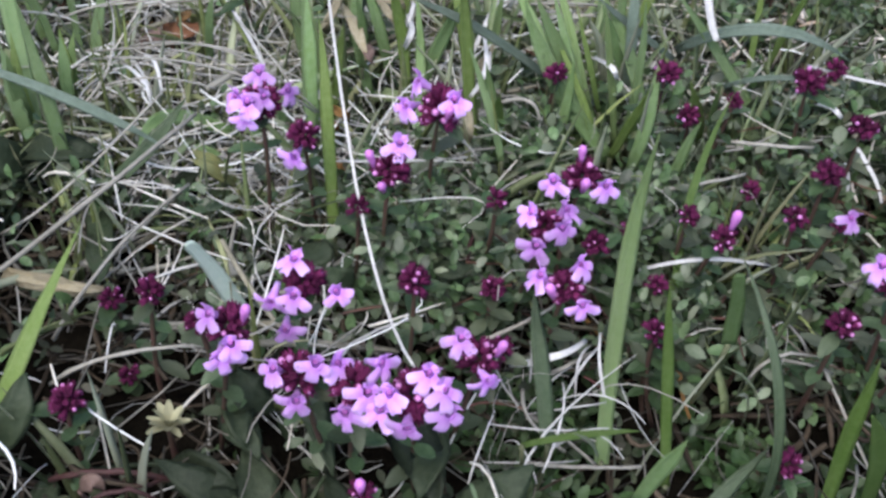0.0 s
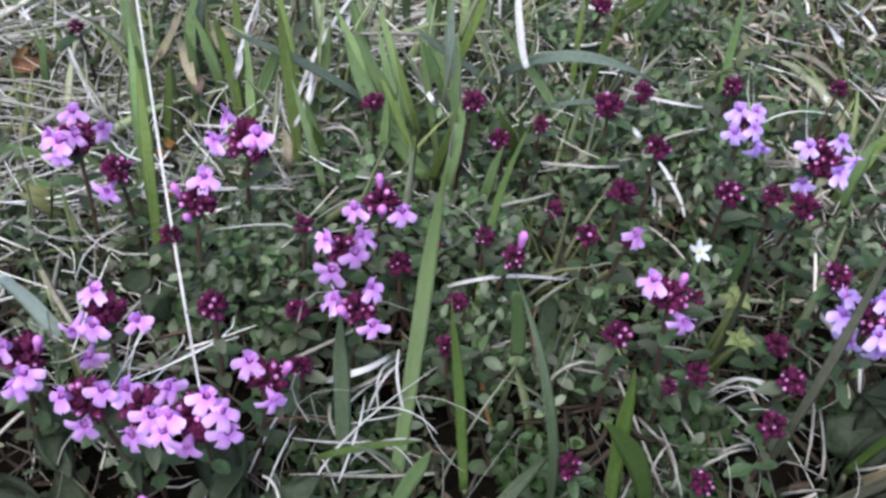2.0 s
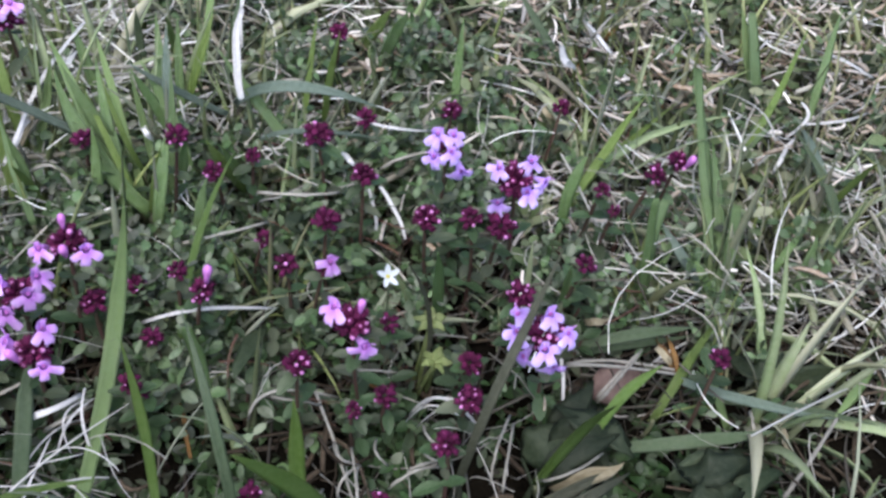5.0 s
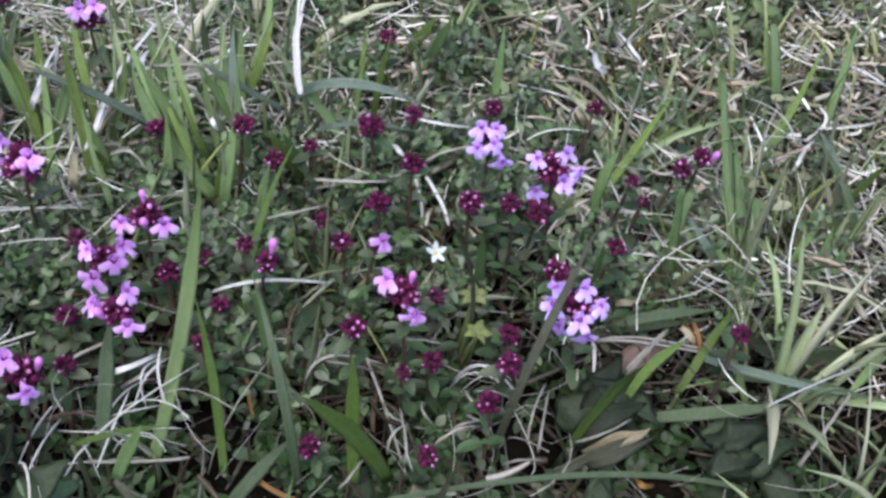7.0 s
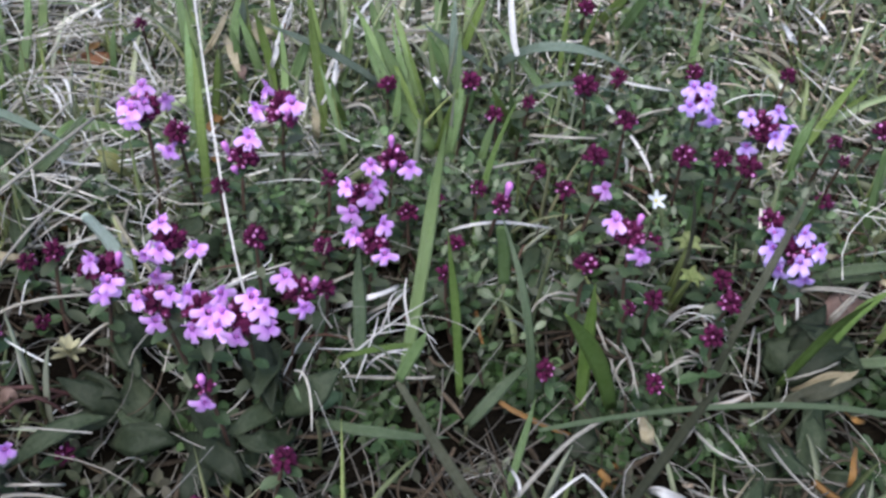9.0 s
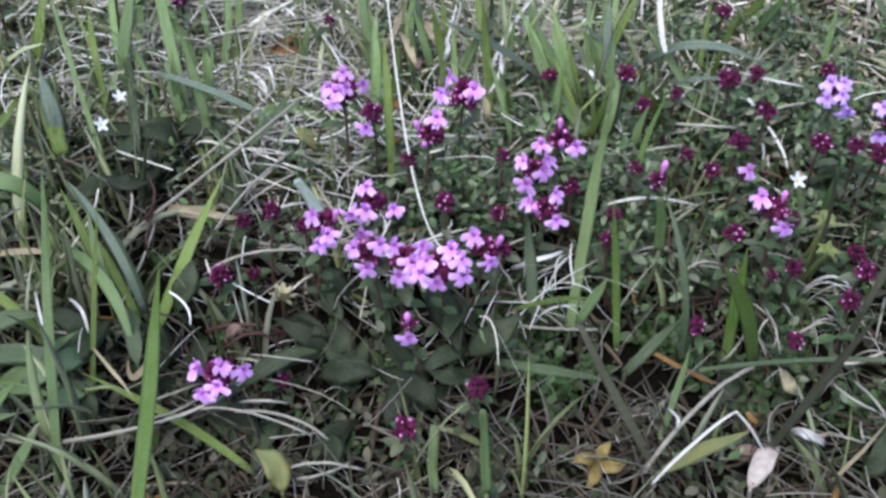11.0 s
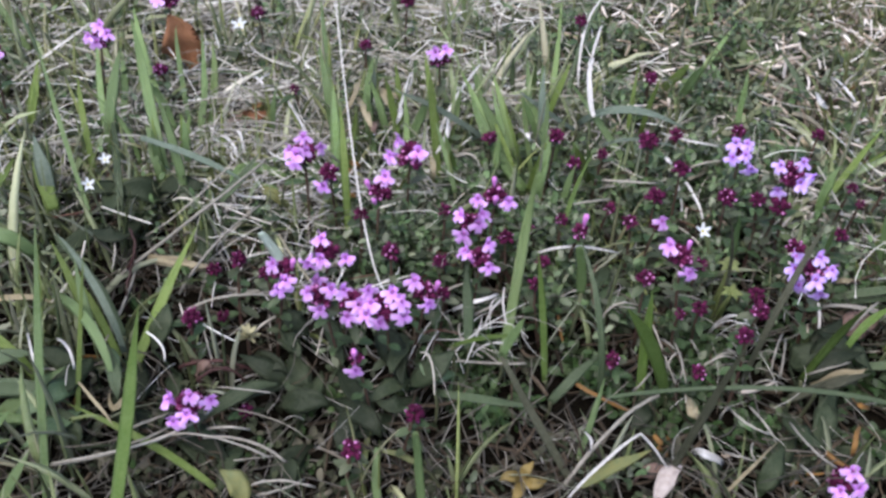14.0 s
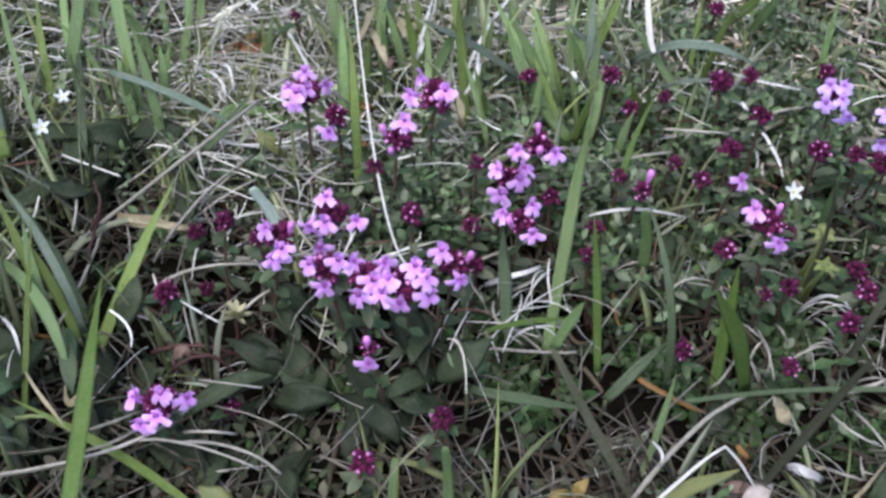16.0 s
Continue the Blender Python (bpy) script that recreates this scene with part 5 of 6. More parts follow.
straw((0.1955, 0.2235, 0.024), (0.193, 0.2083, 0.029), (0.1978, 0.2056, 0.025), 0.8)
straw((0.1811, 0.2136, 0.02), (0.1846, 0.2138, 0.025), (0.1938, 0.2269, 0.021), 0.7)
white((0.2326, 0.2211, 0.018), (0.2336, 0.2099, 0.023), (0.2444, 0.2066, 0.019), 0.9)
white((0.2016, 0.1717, 0.014), (0.2029, 0.173, 0.019), (0.2113, 0.1837, 0.015), 1.2)
straw((0.1908, 0.1701, 0.014), (0.194, 0.1796, 0.019), (0.2076, 0.2007, 0.015), 0.8)
straw((0.2198, 0.1923, 0.014), (0.2293, 0.1959, 0.019), (0.2481, 0.2087, 0.015), 0.8)
rust((0.1709, 0.2302, 0.014), (0.1703, 0.2259, 0.019), (0.175, 0.2356, 0.015), 1.8)
rust((0.172, 0.2211, 0.01), (0.1704, 0.2124, 0.015), (0.1735, 0.2151, 0.011), 1.6)
pinkdead((0.1667, 0.2302, 0.01), (0.1675, 0.2255, 0.015), (0.1725, 0.2289, 0.011), 4)
tan((0.1679, 0.1897, 0.01), (0.1668, 0.1826, 0.015), (0.1717, 0.1889, 0.011), 2.6)
tan((0.1744, 0.1947, 0.01), (0.1727, 0.1854, 0.015), (0.1762, 0.1855, 0.011), 2)
straw((-0.0768, 0.0469, 0.012), (-0.0624, 0.0472, 0.017), (-0.0515, 0.0548, 0.013), 0.7)
straw((-0.0519, 0.0555, 0.012), (-0.0405, 0.0542, 0.017), (-0.0226, 0.0513, 0.013), 0.7)
straw((-0.0591, 0.054, 0.012), (-0.0522, 0.0534, 0.017), (-0.0491, 0.0597, 0.013), 0.7)
straw((-0.0598, 0.0591, 0.012), (-0.0537, 0.0581, 0.017), (-0.0499, 0.0639, 0.013), 0.7)
straw((-0.026, 0.0431, 0.012), (-0.0187, 0.0416, 0.017), (-0.0099, 0.0428, 0.013), 0.7)
straw((-0.0242, 0.0404, 0.012), (-0.0171, 0.0394, 0.017), (-0.0129, 0.0451, 0.013), 0.7)
straw((-0.0403, 0.0598, 0.012), (-0.0336, 0.057, 0.017), (-0.0289, 0.0593, 0.013), 0.7)
tan((-0.0764, 0.0703, 0.016), (-0.0677, 0.0597, 0.021), (-0.0622, 0.0551, 0.017), 0.9)
white((-0.087, 0.0851, 0.016), (-0.0806, 0.078, 0.021), (-0.0779, 0.0737, 0.017), 0.8)
white((-0.0945, 0.0857, 0.018), (-0.0882, 0.0738, 0.023), (-0.0865, 0.0708, 0.019), 0.8)
pinkdead((-0.0482, 0.0816, 0.008), (-0.0451, 0.0806, 0.013), (-0.0437, 0.081, 0.009), 3)
straw((0.1043, 0.0759, 0.012), (0.1057, 0.0655, 0.017), (0.1089, 0.0633, 0.013), 0.65)
straw((0.0989, 0.0746, 0.012), (0.1007, 0.066, 0.017), (0.1075, 0.066, 0.013), 0.65)
straw((0.0949, 0.0602, 0.012), (0.097, 0.0552, 0.017), (0.1023, 0.0571, 0.013), 0.65)
straw((0.1027, 0.0578, 0.012), (0.1001, 0.0568, 0.017), (0.1026, 0.0629, 0.013), 0.65)
straw((0.1143, 0.0711, 0.012), (0.116, 0.0588, 0.017), (0.123, 0.0561, 0.013), 0.65)
straw((0.114, 0.0572, 0.012), (0.1141, 0.0508, 0.017), (0.1171, 0.0505, 0.013), 0.65)
straw((0.1227, 0.0883, 0.012), (0.1269, 0.0865, 0.017), (0.1361, 0.0928, 0.013), 0.65)
straw((0.1146, 0.0861, 0.012), (0.1147, 0.0878, 0.017), (0.1194, 0.1009, 0.013), 0.65)
straw((0.073, 0.0794, 0.012), (0.075, 0.0788, 0.017), (0.0806, 0.0888, 0.013), 0.65)
straw((0.0863, 0.0841, 0.012), (0.0865, 0.0858, 0.017), (0.0864, 0.0974, 0.013), 0.65)
straw((0.093, 0.0886, 0.012), (0.0972, 0.0889, 0.017), (0.1033, 0.092, 0.013), 0.65)
straw((0.0953, 0.0707, 0.012), (0.0954, 0.0699, 0.017), (0.099, 0.0747, 0.013), 0.65)
tan((0.0927, 0.0471, 0.012), (0.0991, 0.052, 0.017), (0.1099, 0.064, 0.013), 1)
dull((0.1234, 0.0809, 0.014), (0.1291, 0.0802, 0.019), (0.1401, 0.0874, 0.015), 2.4)
white((0.0585, 0.0647, 0.012), (0.0592, 0.0579, 0.017), (0.0593, 0.0576, 0.013), 0.7)
rust((0.1348, 0.0824, 0.01), (0.1336, 0.0759, 0.015), (0.138, 0.0775, 0.011), 1.3)
rust((0.1283, 0.0606, 0.012), (0.1282, 0.0621, 0.017), (0.1327, 0.0707, 0.013), 1.4)
tan((0.0896, 0.0822, 0.008), (0.0882, 0.0731, 0.013), (0.0907, 0.0722, 0.009), 3)
pinkdead((0.0734, 0.0568, 0.004), (0.0766, 0.0555, 0.009), (0.0817, 0.0566, 0.005), 4)
green((-0.0196, 0.1784, 0.012), (-0.0193, 0.18, 0.024), (-0.0198, 0.181, 0.034), 3)
olive((-0.0139, 0.1707, 0.012), (-0.0128, 0.1742, 0.024), (-0.0117, 0.1753, 0.034), 2)
green((-0.0016, 0.1871, 0.012), (-0.0046, 0.1888, 0.024), (-0.0087, 0.1943, 0.034), 2.6)
olive((0.0238, 0.1627, 0.012), (0.021, 0.1607, 0.024), (0.0202, 0.1556, 0.034), 2)
olive((0.0429, 0.1649, 0.012), (0.0391, 0.1677, 0.024), (0.0303, 0.1852, 0.034), 1.6)
green((0.0429, 0.1677, 0.012), (0.038, 0.1716, 0.024), (0.0332, 0.1941, 0.034), 2.8)
white((0.0162, 0.171, 0.024), (0.0185, 0.1709, 0.029), (0.0191, 0.183, 0.025), 1.6)
white((0.0008, 0.1816, 0.024), (0.0024, 0.1814, 0.029), (0.0016, 0.1937, 0.025), 1.4)
white((0.0244, 0.1999, 0.024), (0.0262, 0.1975, 0.029), (0.0268, 0.208, 0.025), 1.6)
white((0.0429, 0.183, 0.024), (0.045, 0.1726, 0.029), (0.0469, 0.1736, 0.025), 1.2)
tan((-0.0082, 0.2082, 0.022), (-0.0033, 0.1923, 0.027), (-0.0011, 0.1902, 0.023), 1.8)
tan((-0.0155, 0.2095, 0.022), (-0.015, 0.1908, 0.027), (-0.0192, 0.1854, 0.023), 1.4)
tan((-0.0087, 0.207, 0.022), (-0.0018, 0.1953, 0.027), (0.0015, 0.198, 0.023), 1.8)
tan((-0.0135, 0.1977, 0.022), (-0.0088, 0.1826, 0.027), (-0.0075, 0.1776, 0.023), 2.2)
tan((0.0144, 0.1547, 0.022), (0.0145, 0.1563, 0.027), (0.0126, 0.1683, 0.023), 2)
straw((0.0289, 0.204, 0.022), (0.0374, 0.1983, 0.027), (0.0483, 0.2039, 0.023), 0.9)
straw((0.0103, 0.16, 0.022), (0.0145, 0.1477, 0.027), (0.0166, 0.1478, 0.023), 0.54)
straw((0.0204, 0.1667, 0.022), (0.0267, 0.163, 0.027), (0.0299, 0.1607, 0.023), 0.9)
straw((0.0706, 0.1111, 0.012), (0.0746, 0.1065, 0.017), (0.0814, 0.1076, 0.013), 0.6)
straw((0.0758, 0.1196, 0.012), (0.0752, 0.1119, 0.017), (0.0775, 0.1112, 0.013), 0.6)
straw((0.0833, 0.0994, 0.012), (0.0837, 0.0931, 0.017), (0.0872, 0.0936, 0.013), 0.6)
straw((0.0876, 0.0942, 0.012), (0.0864, 0.0855, 0.017), (0.0878, 0.0819, 0.013), 0.6)
straw((0.0832, 0.087, 0.012), (0.0841, 0.0884, 0.017), (0.088, 0.0932, 0.013), 0.6)
straw((0.0916, 0.0995, 0.012), (0.0907, 0.0935, 0.017), (0.0931, 0.0931, 0.013), 0.6)
straw((0.1012, 0.1021, 0.012), (0.1012, 0.096, 0.017), (0.1048, 0.0951, 0.013), 0.6)
straw((0.0966, 0.0906, 0.012), (0.0984, 0.0902, 0.017), (0.1057, 0.0933, 0.013), 0.6)
straw((0.1008, 0.0957, 0.012), (0.1009, 0.0916, 0.017), (0.1054, 0.0924, 0.013), 0.6)
straw((0.1193, 0.1035, 0.012), (0.1138, 0.0926, 0.017), (0.1124, 0.0876, 0.013), 0.6)
straw((0.1067, 0.0831, 0.012), (0.1086, 0.0811, 0.017), (0.1152, 0.0834, 0.013), 0.6)
straw((0.0864, 0.1162, 0.012), (0.0902, 0.1127, 0.017), (0.0975, 0.1146, 0.013), 0.6)
olive((0.1425, 0.16, 0.012), (0.1525, 0.1688, 0.024), (0.1634, 0.1789, 0.034), 2.2)
olive((0.2119, 0.1595, 0.012), (0.2145, 0.158, 0.024), (0.2152, 0.1545, 0.034), 2)
grey((0.2091, 0.144, 0.012), (0.2064, 0.1523, 0.024), (0.198, 0.1659, 0.034), 2.2)
green((0.0339, 0.1958, 0.012), (0.0297, 0.2013, 0.024), (0.0259, 0.2088, 0.034), 2.6)
green((0.0457, 0.1894, 0.012), (0.0466, 0.1994, 0.024), (0.0458, 0.2118, 0.034), 2.4)
green((0.0496, 0.2164, 0.012), (0.0492, 0.2132, 0.024), (0.0483, 0.2095, 0.034), 2)
olive((0.0677, 0.1702, 0.012), (0.0633, 0.1649, 0.024), (0.0588, 0.1632, 0.034), 3)
olive((0.081, 0.1871, 0.012), (0.0827, 0.1976, 0.024), (0.0856, 0.2131, 0.034), 1.5)
olive((0.0991, 0.2281, 0.012), (0.1019, 0.22, 0.024), (0.1046, 0.2138, 0.034), 3.2)
green((0.0557, 0.1489, 0.012), (0.0573, 0.1508, 0.024), (0.0592, 0.1514, 0.034), 2.2)
green((0.0212, 0.1601, 0.012), (0.0199, 0.1636, 0.024), (0.0175, 0.1657, 0.034), 2.4)
straw((0.0115, 0.2071, 0.02), (0.0299, 0.2004, 0.025), (0.0438, 0.206, 0.021), 0.48)
straw((0.0525, 0.1457, 0.02), (0.0621, 0.1437, 0.025), (0.0717, 0.1509, 0.021), 0.8)
straw((0.0679, 0.1618, 0.02), (0.0788, 0.1553, 0.025), (0.0881, 0.16, 0.021), 0.8)
white((0.015, 0.1664, 0.024), (0.0182, 0.1707, 0.029), (0.0183, 0.1876, 0.025), 1)
white((0.0532, 0.045, 0.01), (0.0618, 0.0515, 0.0172), (0.071, 0.0572, 0.022), 0.8)
white((0.071, 0.0572, 0.022), (0.0757, 0.0562, 0.0165), (0.0798, 0.0552, 0.01), 0.6)
white((0.0866, 0.0605, 0.01), (0.0893, 0.0579, 0.014), (0.0952, 0.0588, 0.008), 2.2)
straw((0.0527, 0.0506, 0.006), (0.0655, 0.0636, 0.016), (0.0778, 0.0716, 0.02), 1.2)
tan((-0.0639, 0.0777, 0.01), (-0.0672, 0.0683, 0.008), (-0.0715, 0.0767, 0.006), 1.6)
straw((-0.0788, 0.0476, 0.01), (-0.0531, 0.0518, 0.016), (-0.04, 0.0664, 0.012), 0.9)
straw((-0.0413, 0.0586, 0.01), (-0.0291, 0.0579, 0.01), (-0.0195, 0.0549, 0.006), 0.8)
straw((-0.0821, 0.1178, 0.006), (-0.0546, 0.1227, 0.03), (-0.0364, 0.143, 0.036), 1)
tan((-0.0698, 0.1229, 0.012), (-0.0576, 0.1195, 0.014), (-0.05, 0.1222, 0.01), 2)
straw((-0.0804, 0.1942, 0.016), (-0.0521, 0.1891, 0.03), (-0.0267, 0.211, 0.02), 0.54)
straw((-0.0613, 0.178, 0.022), (-0.0354, 0.1651, 0.034), (-0.0152, 0.1609, 0.022), 0.48)
straw((-0.0364, 0.1997, 0.02), (-0.0307, 0.1788, 0.028), (-0.026, 0.1604, 0.034), 0.42)
white((-0.0604, 0.1864, 0.014), (-0.0539, 0.1739, 0.018), (-0.0526, 0.1732, 0.012), 0.72)
straw((-0.0591, 0.1101, 0.01), (-0.0503, 0.124, 0.018), (-0.039, 0.1411, 0.02), 0.8)
white((-0.1412, 0.2112, 0.016), (-0.1275, 0.2173, 0.024), (-0.1156, 0.2286, 0.03), 1)
straw((-0.1449, 0.2175, 0.018), (-0.1258, 0.2075, 0.018), (-0.1069, 0.2037, 0.014), 0.6)
straw((-0.0393, 0.2068, 0.018), (-0.0611, 0.1997, 0.018), (-0.0809, 0.2013, 0.012), 0.54)
straw((-0.0608, 0.185, 0.016), (-0.0392, 0.179, 0.024), (-0.017, 0.1714, 0.02), 0.54)
white((0.014, 0.179, 0.016), (0.0193, 0.1909, 0.026), (0.029, 0.2097, 0.032), 1)
white((0.0663, 0.2189, 0.018), (0.0688, 0.2374, 0.034), (0.0792, 0.2535, 0.04), 0.8)
straw((-0.0652, 0.2498, 0.02), (-0.0439, 0.241, 0.016), (-0.0152, 0.2476, 0.016), 0.48)
straw((-0.0175, 0.279, 0.024), (-0.0136, 0.2571, 0.026), (-0.0101, 0.2467, 0.022), 0.48)
straw((0.1674, 0.2388, 0.01), (0.1697, 0.2244, 0.012), (0.1757, 0.2165, 0.01), 1)
white((0.1471, 0.2, 0.014), (0.1488, 0.1923, 0.016), (0.1555, 0.1956, 0.01), 1.2)
tan((0.1545, 0.2066, 0.012), (0.145, 0.1956, 0.016), (0.154, 0.1959, 0.01), 1.4)
straw((0.1661, 0.2443, 0.014), (0.1667, 0.2273, 0.016), (0.1722, 0.2221, 0.012), 0.8)
straw((0.2021, 0.2396, 0.014), (0.2022, 0.2254, 0.016), (0.2087, 0.2201, 0.012), 0.8)
white((0.2039, 0.2146, 0.018), (0.2079, 0.2132, 0.022), (0.214, 0.2177, 0.024), 0.8)
white((0.2092, 0.1841, 0.016), (0.2136, 0.185, 0.022), (0.213, 0.1895, 0.024), 0.88)
white((0.2164, 0.1899, 0.016), (0.2266, 0.1887, 0.018), (0.2407, 0.1972, 0.014), 0.72)
white((0.2517, 0.2153, 0.014), (0.2438, 0.2022, 0.016), (0.2374, 0.1996, 0.012), 0.72)
white((0.197, 0.1808, 0.006), (0.203, 0.1786, 0.014), (0.2107, 0.1818, 0.018), 1)
straw((0.1527, 0.1667, 0.012), (0.1602, 0.1604, 0.016), (0.1703, 0.1546, 0.01), 0.9)
straw((0.1339, 0.1157, 0.012), (0.1443, 0.1144, 0.014), (0.1604, 0.1136, 0.01), 0.8)
straw((0.1394, 0.1081, 0.01), (0.1434, 0.1108, 0.014), (0.1516, 0.1186, 0.012), 0.8)
white((0.133, 0.1172, 0.012), (0.1332, 0.1143, 0.01), (0.1326, 0.107, 0.006), 0.8)
tan((0.154, 0.1177, 0.014), (0.1557, 0.1146, 0.014), (0.1574, 0.1145, 0.01), 1.5)
tan((0.1765, 0.0969, 0.012), (0.1773, 0.0947, 0.01), (0.1796, 0.0944, 0.006), 1.5)
straw((0.1721, 0.1027, 0.01), (0.1715, 0.0992, 0.01), (0.1718, 0.0964, 0.008), 0.8)
straw((0.1741, 0.0842, 0.006), (0.1812, 0.0904, 0.01), (0.192, 0.1008, 0.01), 1)
straw((-0.0433, 0.2049, 0.02), (-0.0372, 0.2076, 0.02), (-0.0297, 0.2148, 0.016), 0.54)
straw((-0.0349, 0.1811, 0.03), (-0.0234, 0.1588, 0.036), (-0.021, 0.1579, 0.03), 0.54)
white((0.0014, 0.2008, 0.018), (0.0045, 0.1988, 0.028), (0.0056, 0.1994, 0.034), 0.8)
white((-0.0006, 0.1893, 0.02), (0.0015, 0.1918, 0.024), (0.0034, 0.1965, 0.028), 1.1)
tan((0.0146, 0.18, 0.014), (0.0181, 0.1779, 0.024), (0.0213, 0.1823, 0.028), 1.6)
straw((0.0191, 0.1765, 0.014), (0.0262, 0.1673, 0.024), (0.0284, 0.1723, 0.01), 0.54)
straw((-0.0627, 0.1699, 0.026), (-0.0339, 0.1517, 0.04), (-0.0152, 0.1499, 0.032), 0.6)
straw((-0.0744, 0.1329, 0.012), (-0.0589, 0.1329, 0.026), (-0.044, 0.1517, 0.034), 0.54)
straw((-0.0572, 0.1007, 0.01), (-0.0446, 0.1018, 0.018), (-0.0288, 0.1075, 0.014), 0.8)
tan((-0.0727, 0.1252, 0.01), (-0.061, 0.1194, 0.014), (-0.0535, 0.1211, 0.01), 3.2)
straw((0.018, 0.1114, 0.014), (0.0251, 0.1141, 0.016), (0.0337, 0.1231, 0.012), 0.8)
broad((-0.023, 0.0803, 0.006), (-0.0281, 0.0814, 0.012), (-0.0368, 0.0854, 0.012), 6)
broad((-0.0232, 0.0814, 0.006), (-0.0291, 0.076, 0.01), (-0.0366, 0.0728, 0.006), 5.6)
broad((-0.0088, 0.0862, 0.008), (-0.0013, 0.072, 0.012), (0.0061, 0.0639, 0.008), 6.2)
broad((0.0115, 0.0833, 0.008), (0.006, 0.0749, 0.014), (-0.0011, 0.0722, 0.01), 4.6)
broad((0.0017, 0.099, 0.012), (0.0062, 0.0865, 0.016), (0.0099, 0.0764, 0.014), 8)
broad((0.0115, 0.0778, 0.012), (0.0177, 0.0757, 0.022), (0.0238, 0.08, 0.024), 7.5)
broad((-0.0291, 0.1015, 0.008), (-0.0237, 0.092, 0.012), (-0.0196, 0.0875, 0.01), 5.2)
broad((-0.0155, 0.1069, 0.008), (-0.0106, 0.0939, 0.012), (-0.0078, 0.0847, 0.01), 5)
broad((-0.0138, 0.0861, 0.006), (-0.0167, 0.0759, 0.008), (-0.0247, 0.0815, 0.008), 5.4)
broad((0.0079, 0.0732, 0.004), (0.003, 0.0665, 0.008), (-0.0048, 0.0637, 0.006), 5)
broad((0.1237, 0.0901, 0.006), (0.1296, 0.0922, 0.014), (0.1412, 0.0973, 0.012), 6.4)
broad((0.1452, 0.0987, 0.006), (0.1356, 0.0989, 0.014), (0.1287, 0.1055, 0.012), 7)
broad((0.1253, 0.0747, 0.004), (0.1268, 0.0781, 0.01), (0.1328, 0.0873, 0.01), 6)
broad((0.1678, 0.0884, 0.004), (0.1576, 0.0894, 0.01), (0.1505, 0.0897, 0.006), 8.5)
broad((0.1375, 0.1096, 0.006), (0.1386, 0.0999, 0.012), (0.1441, 0.0941, 0.008), 7)
broad((0.1284, 0.1018, 0.006), (0.1317, 0.103, 0.012), (0.139, 0.111, 0.012), 6.5)
broad((0.1562, 0.0828, 0.004), (0.1641, 0.0839, 0.01), (0.1754, 0.0894, 0.008), 7.5)
broad((0.1753, 0.1228, 0.006), (0.1773, 0.1134, 0.01), (0.1843, 0.1162, 0.012), 6)
broad((0.1989, 0.1995, 0.01), (0.2018, 0.1994, 0.016), (0.2095, 0.2044, 0.018), 7.5)
broad((0.2482, 0.2178, 0.01), (0.2514, 0.2208, 0.014), (0.2592, 0.2294, 0.014), 7)
broad((-0.0779, 0.0841, 0.01), (-0.0789, 0.0715, 0.016), (-0.0842, 0.064, 0.014), 6.5)
broad((-0.0747, 0.0558, 0.006), (-0.0771, 0.0594, 0.012), (-0.085, 0.0654, 0.01), 6.5)
broad((-0.0835, 0.1542, 0.01), (-0.0922, 0.1488, 0.018), (-0.1034, 0.1462, 0.016), 6.5)
broad((-0.0832, 0.1598, 0.01), (-0.0694, 0.1495, 0.016), (-0.0619, 0.1512, 0.012), 6.5)
broad((-0.0907, 0.1427, 0.008), (-0.0932, 0.1281, 0.014), (-0.1013, 0.1224, 0.012), 6)
broad((-0.0912, 0.1539, 0.014), (-0.0867, 0.1414, 0.018), (-0.0846, 0.1353, 0.018), 6)
broad((-0.0617, 0.148, 0.008), (-0.0543, 0.1292, 0.014), (-0.053, 0.12, 0.014), 6)
broad((-0.1155, 0.1541, 0.012), (-0.1139, 0.1577, 0.02), (-0.1127, 0.161, 0.026), 5)
broad((-0.0419, 0.1421, 0.008), (-0.0426, 0.1477, 0.012), (-0.0386, 0.1512, 0.016), 5)
herb((0.0236, 0.0828, 0.012), (0.0178, 0.0774, 0.018), (0.0142, 0.079, 0.02), 5.4)
broad((-0.0202, 0.0579, 0.004), (-0.0177, 0.0519, 0.006), (-0.0184, 0.0442, 0.006), 5.2)
broad((-0.042, 0.0668, 0.008), (-0.0326, 0.0714, 0.014), (-0.024, 0.0764, 0.012), 4.6)
broad((-0.0101, 0.076, 0.006), (-0.0004, 0.0653, 0.014), (0.0054, 0.0612, 0.01), 6)
broad((-0.0163, 0.1326, 0.014), (-0.013, 0.1264, 0.018), (-0.0104, 0.1255, 0.016), 6)
broad((-0.0069, 0.1205, 0.014), (-0.0088, 0.1187, 0.02), (-0.0122, 0.1225, 0.018), 5.6)
broad((-0.0241, 0.134, 0.012), (-0.0259, 0.1331, 0.016), (-0.0279, 0.1386, 0.014), 5)
broad((-0.057, 0.1401, 0.008), (-0.054, 0.1288, 0.014), (-0.0529, 0.1253, 0.01), 5.5)
broad((-0.0805, 0.1526, 0.01), (-0.0736, 0.1492, 0.016), (-0.0685, 0.1534, 0.014), 5)
broad((-0.0611, 0.086, 0.012), (-0.0577, 0.0885, 0.02), (-0.0567, 0.0947, 0.022), 6)
broad((-0.026, 0.1002, 0.006), (-0.0223, 0.0921, 0.01), (-0.0207, 0.0901, 0.008), 5)
broad((0.0077, 0.1283, 0.014), (0.0115, 0.1227, 0.02), (0.0159, 0.1253, 0.018), 4.5)
broad((0.0709, 0.1312, 0.01), (0.0669, 0.1181, 0.018), (0.0644, 0.1108, 0.018), 4)
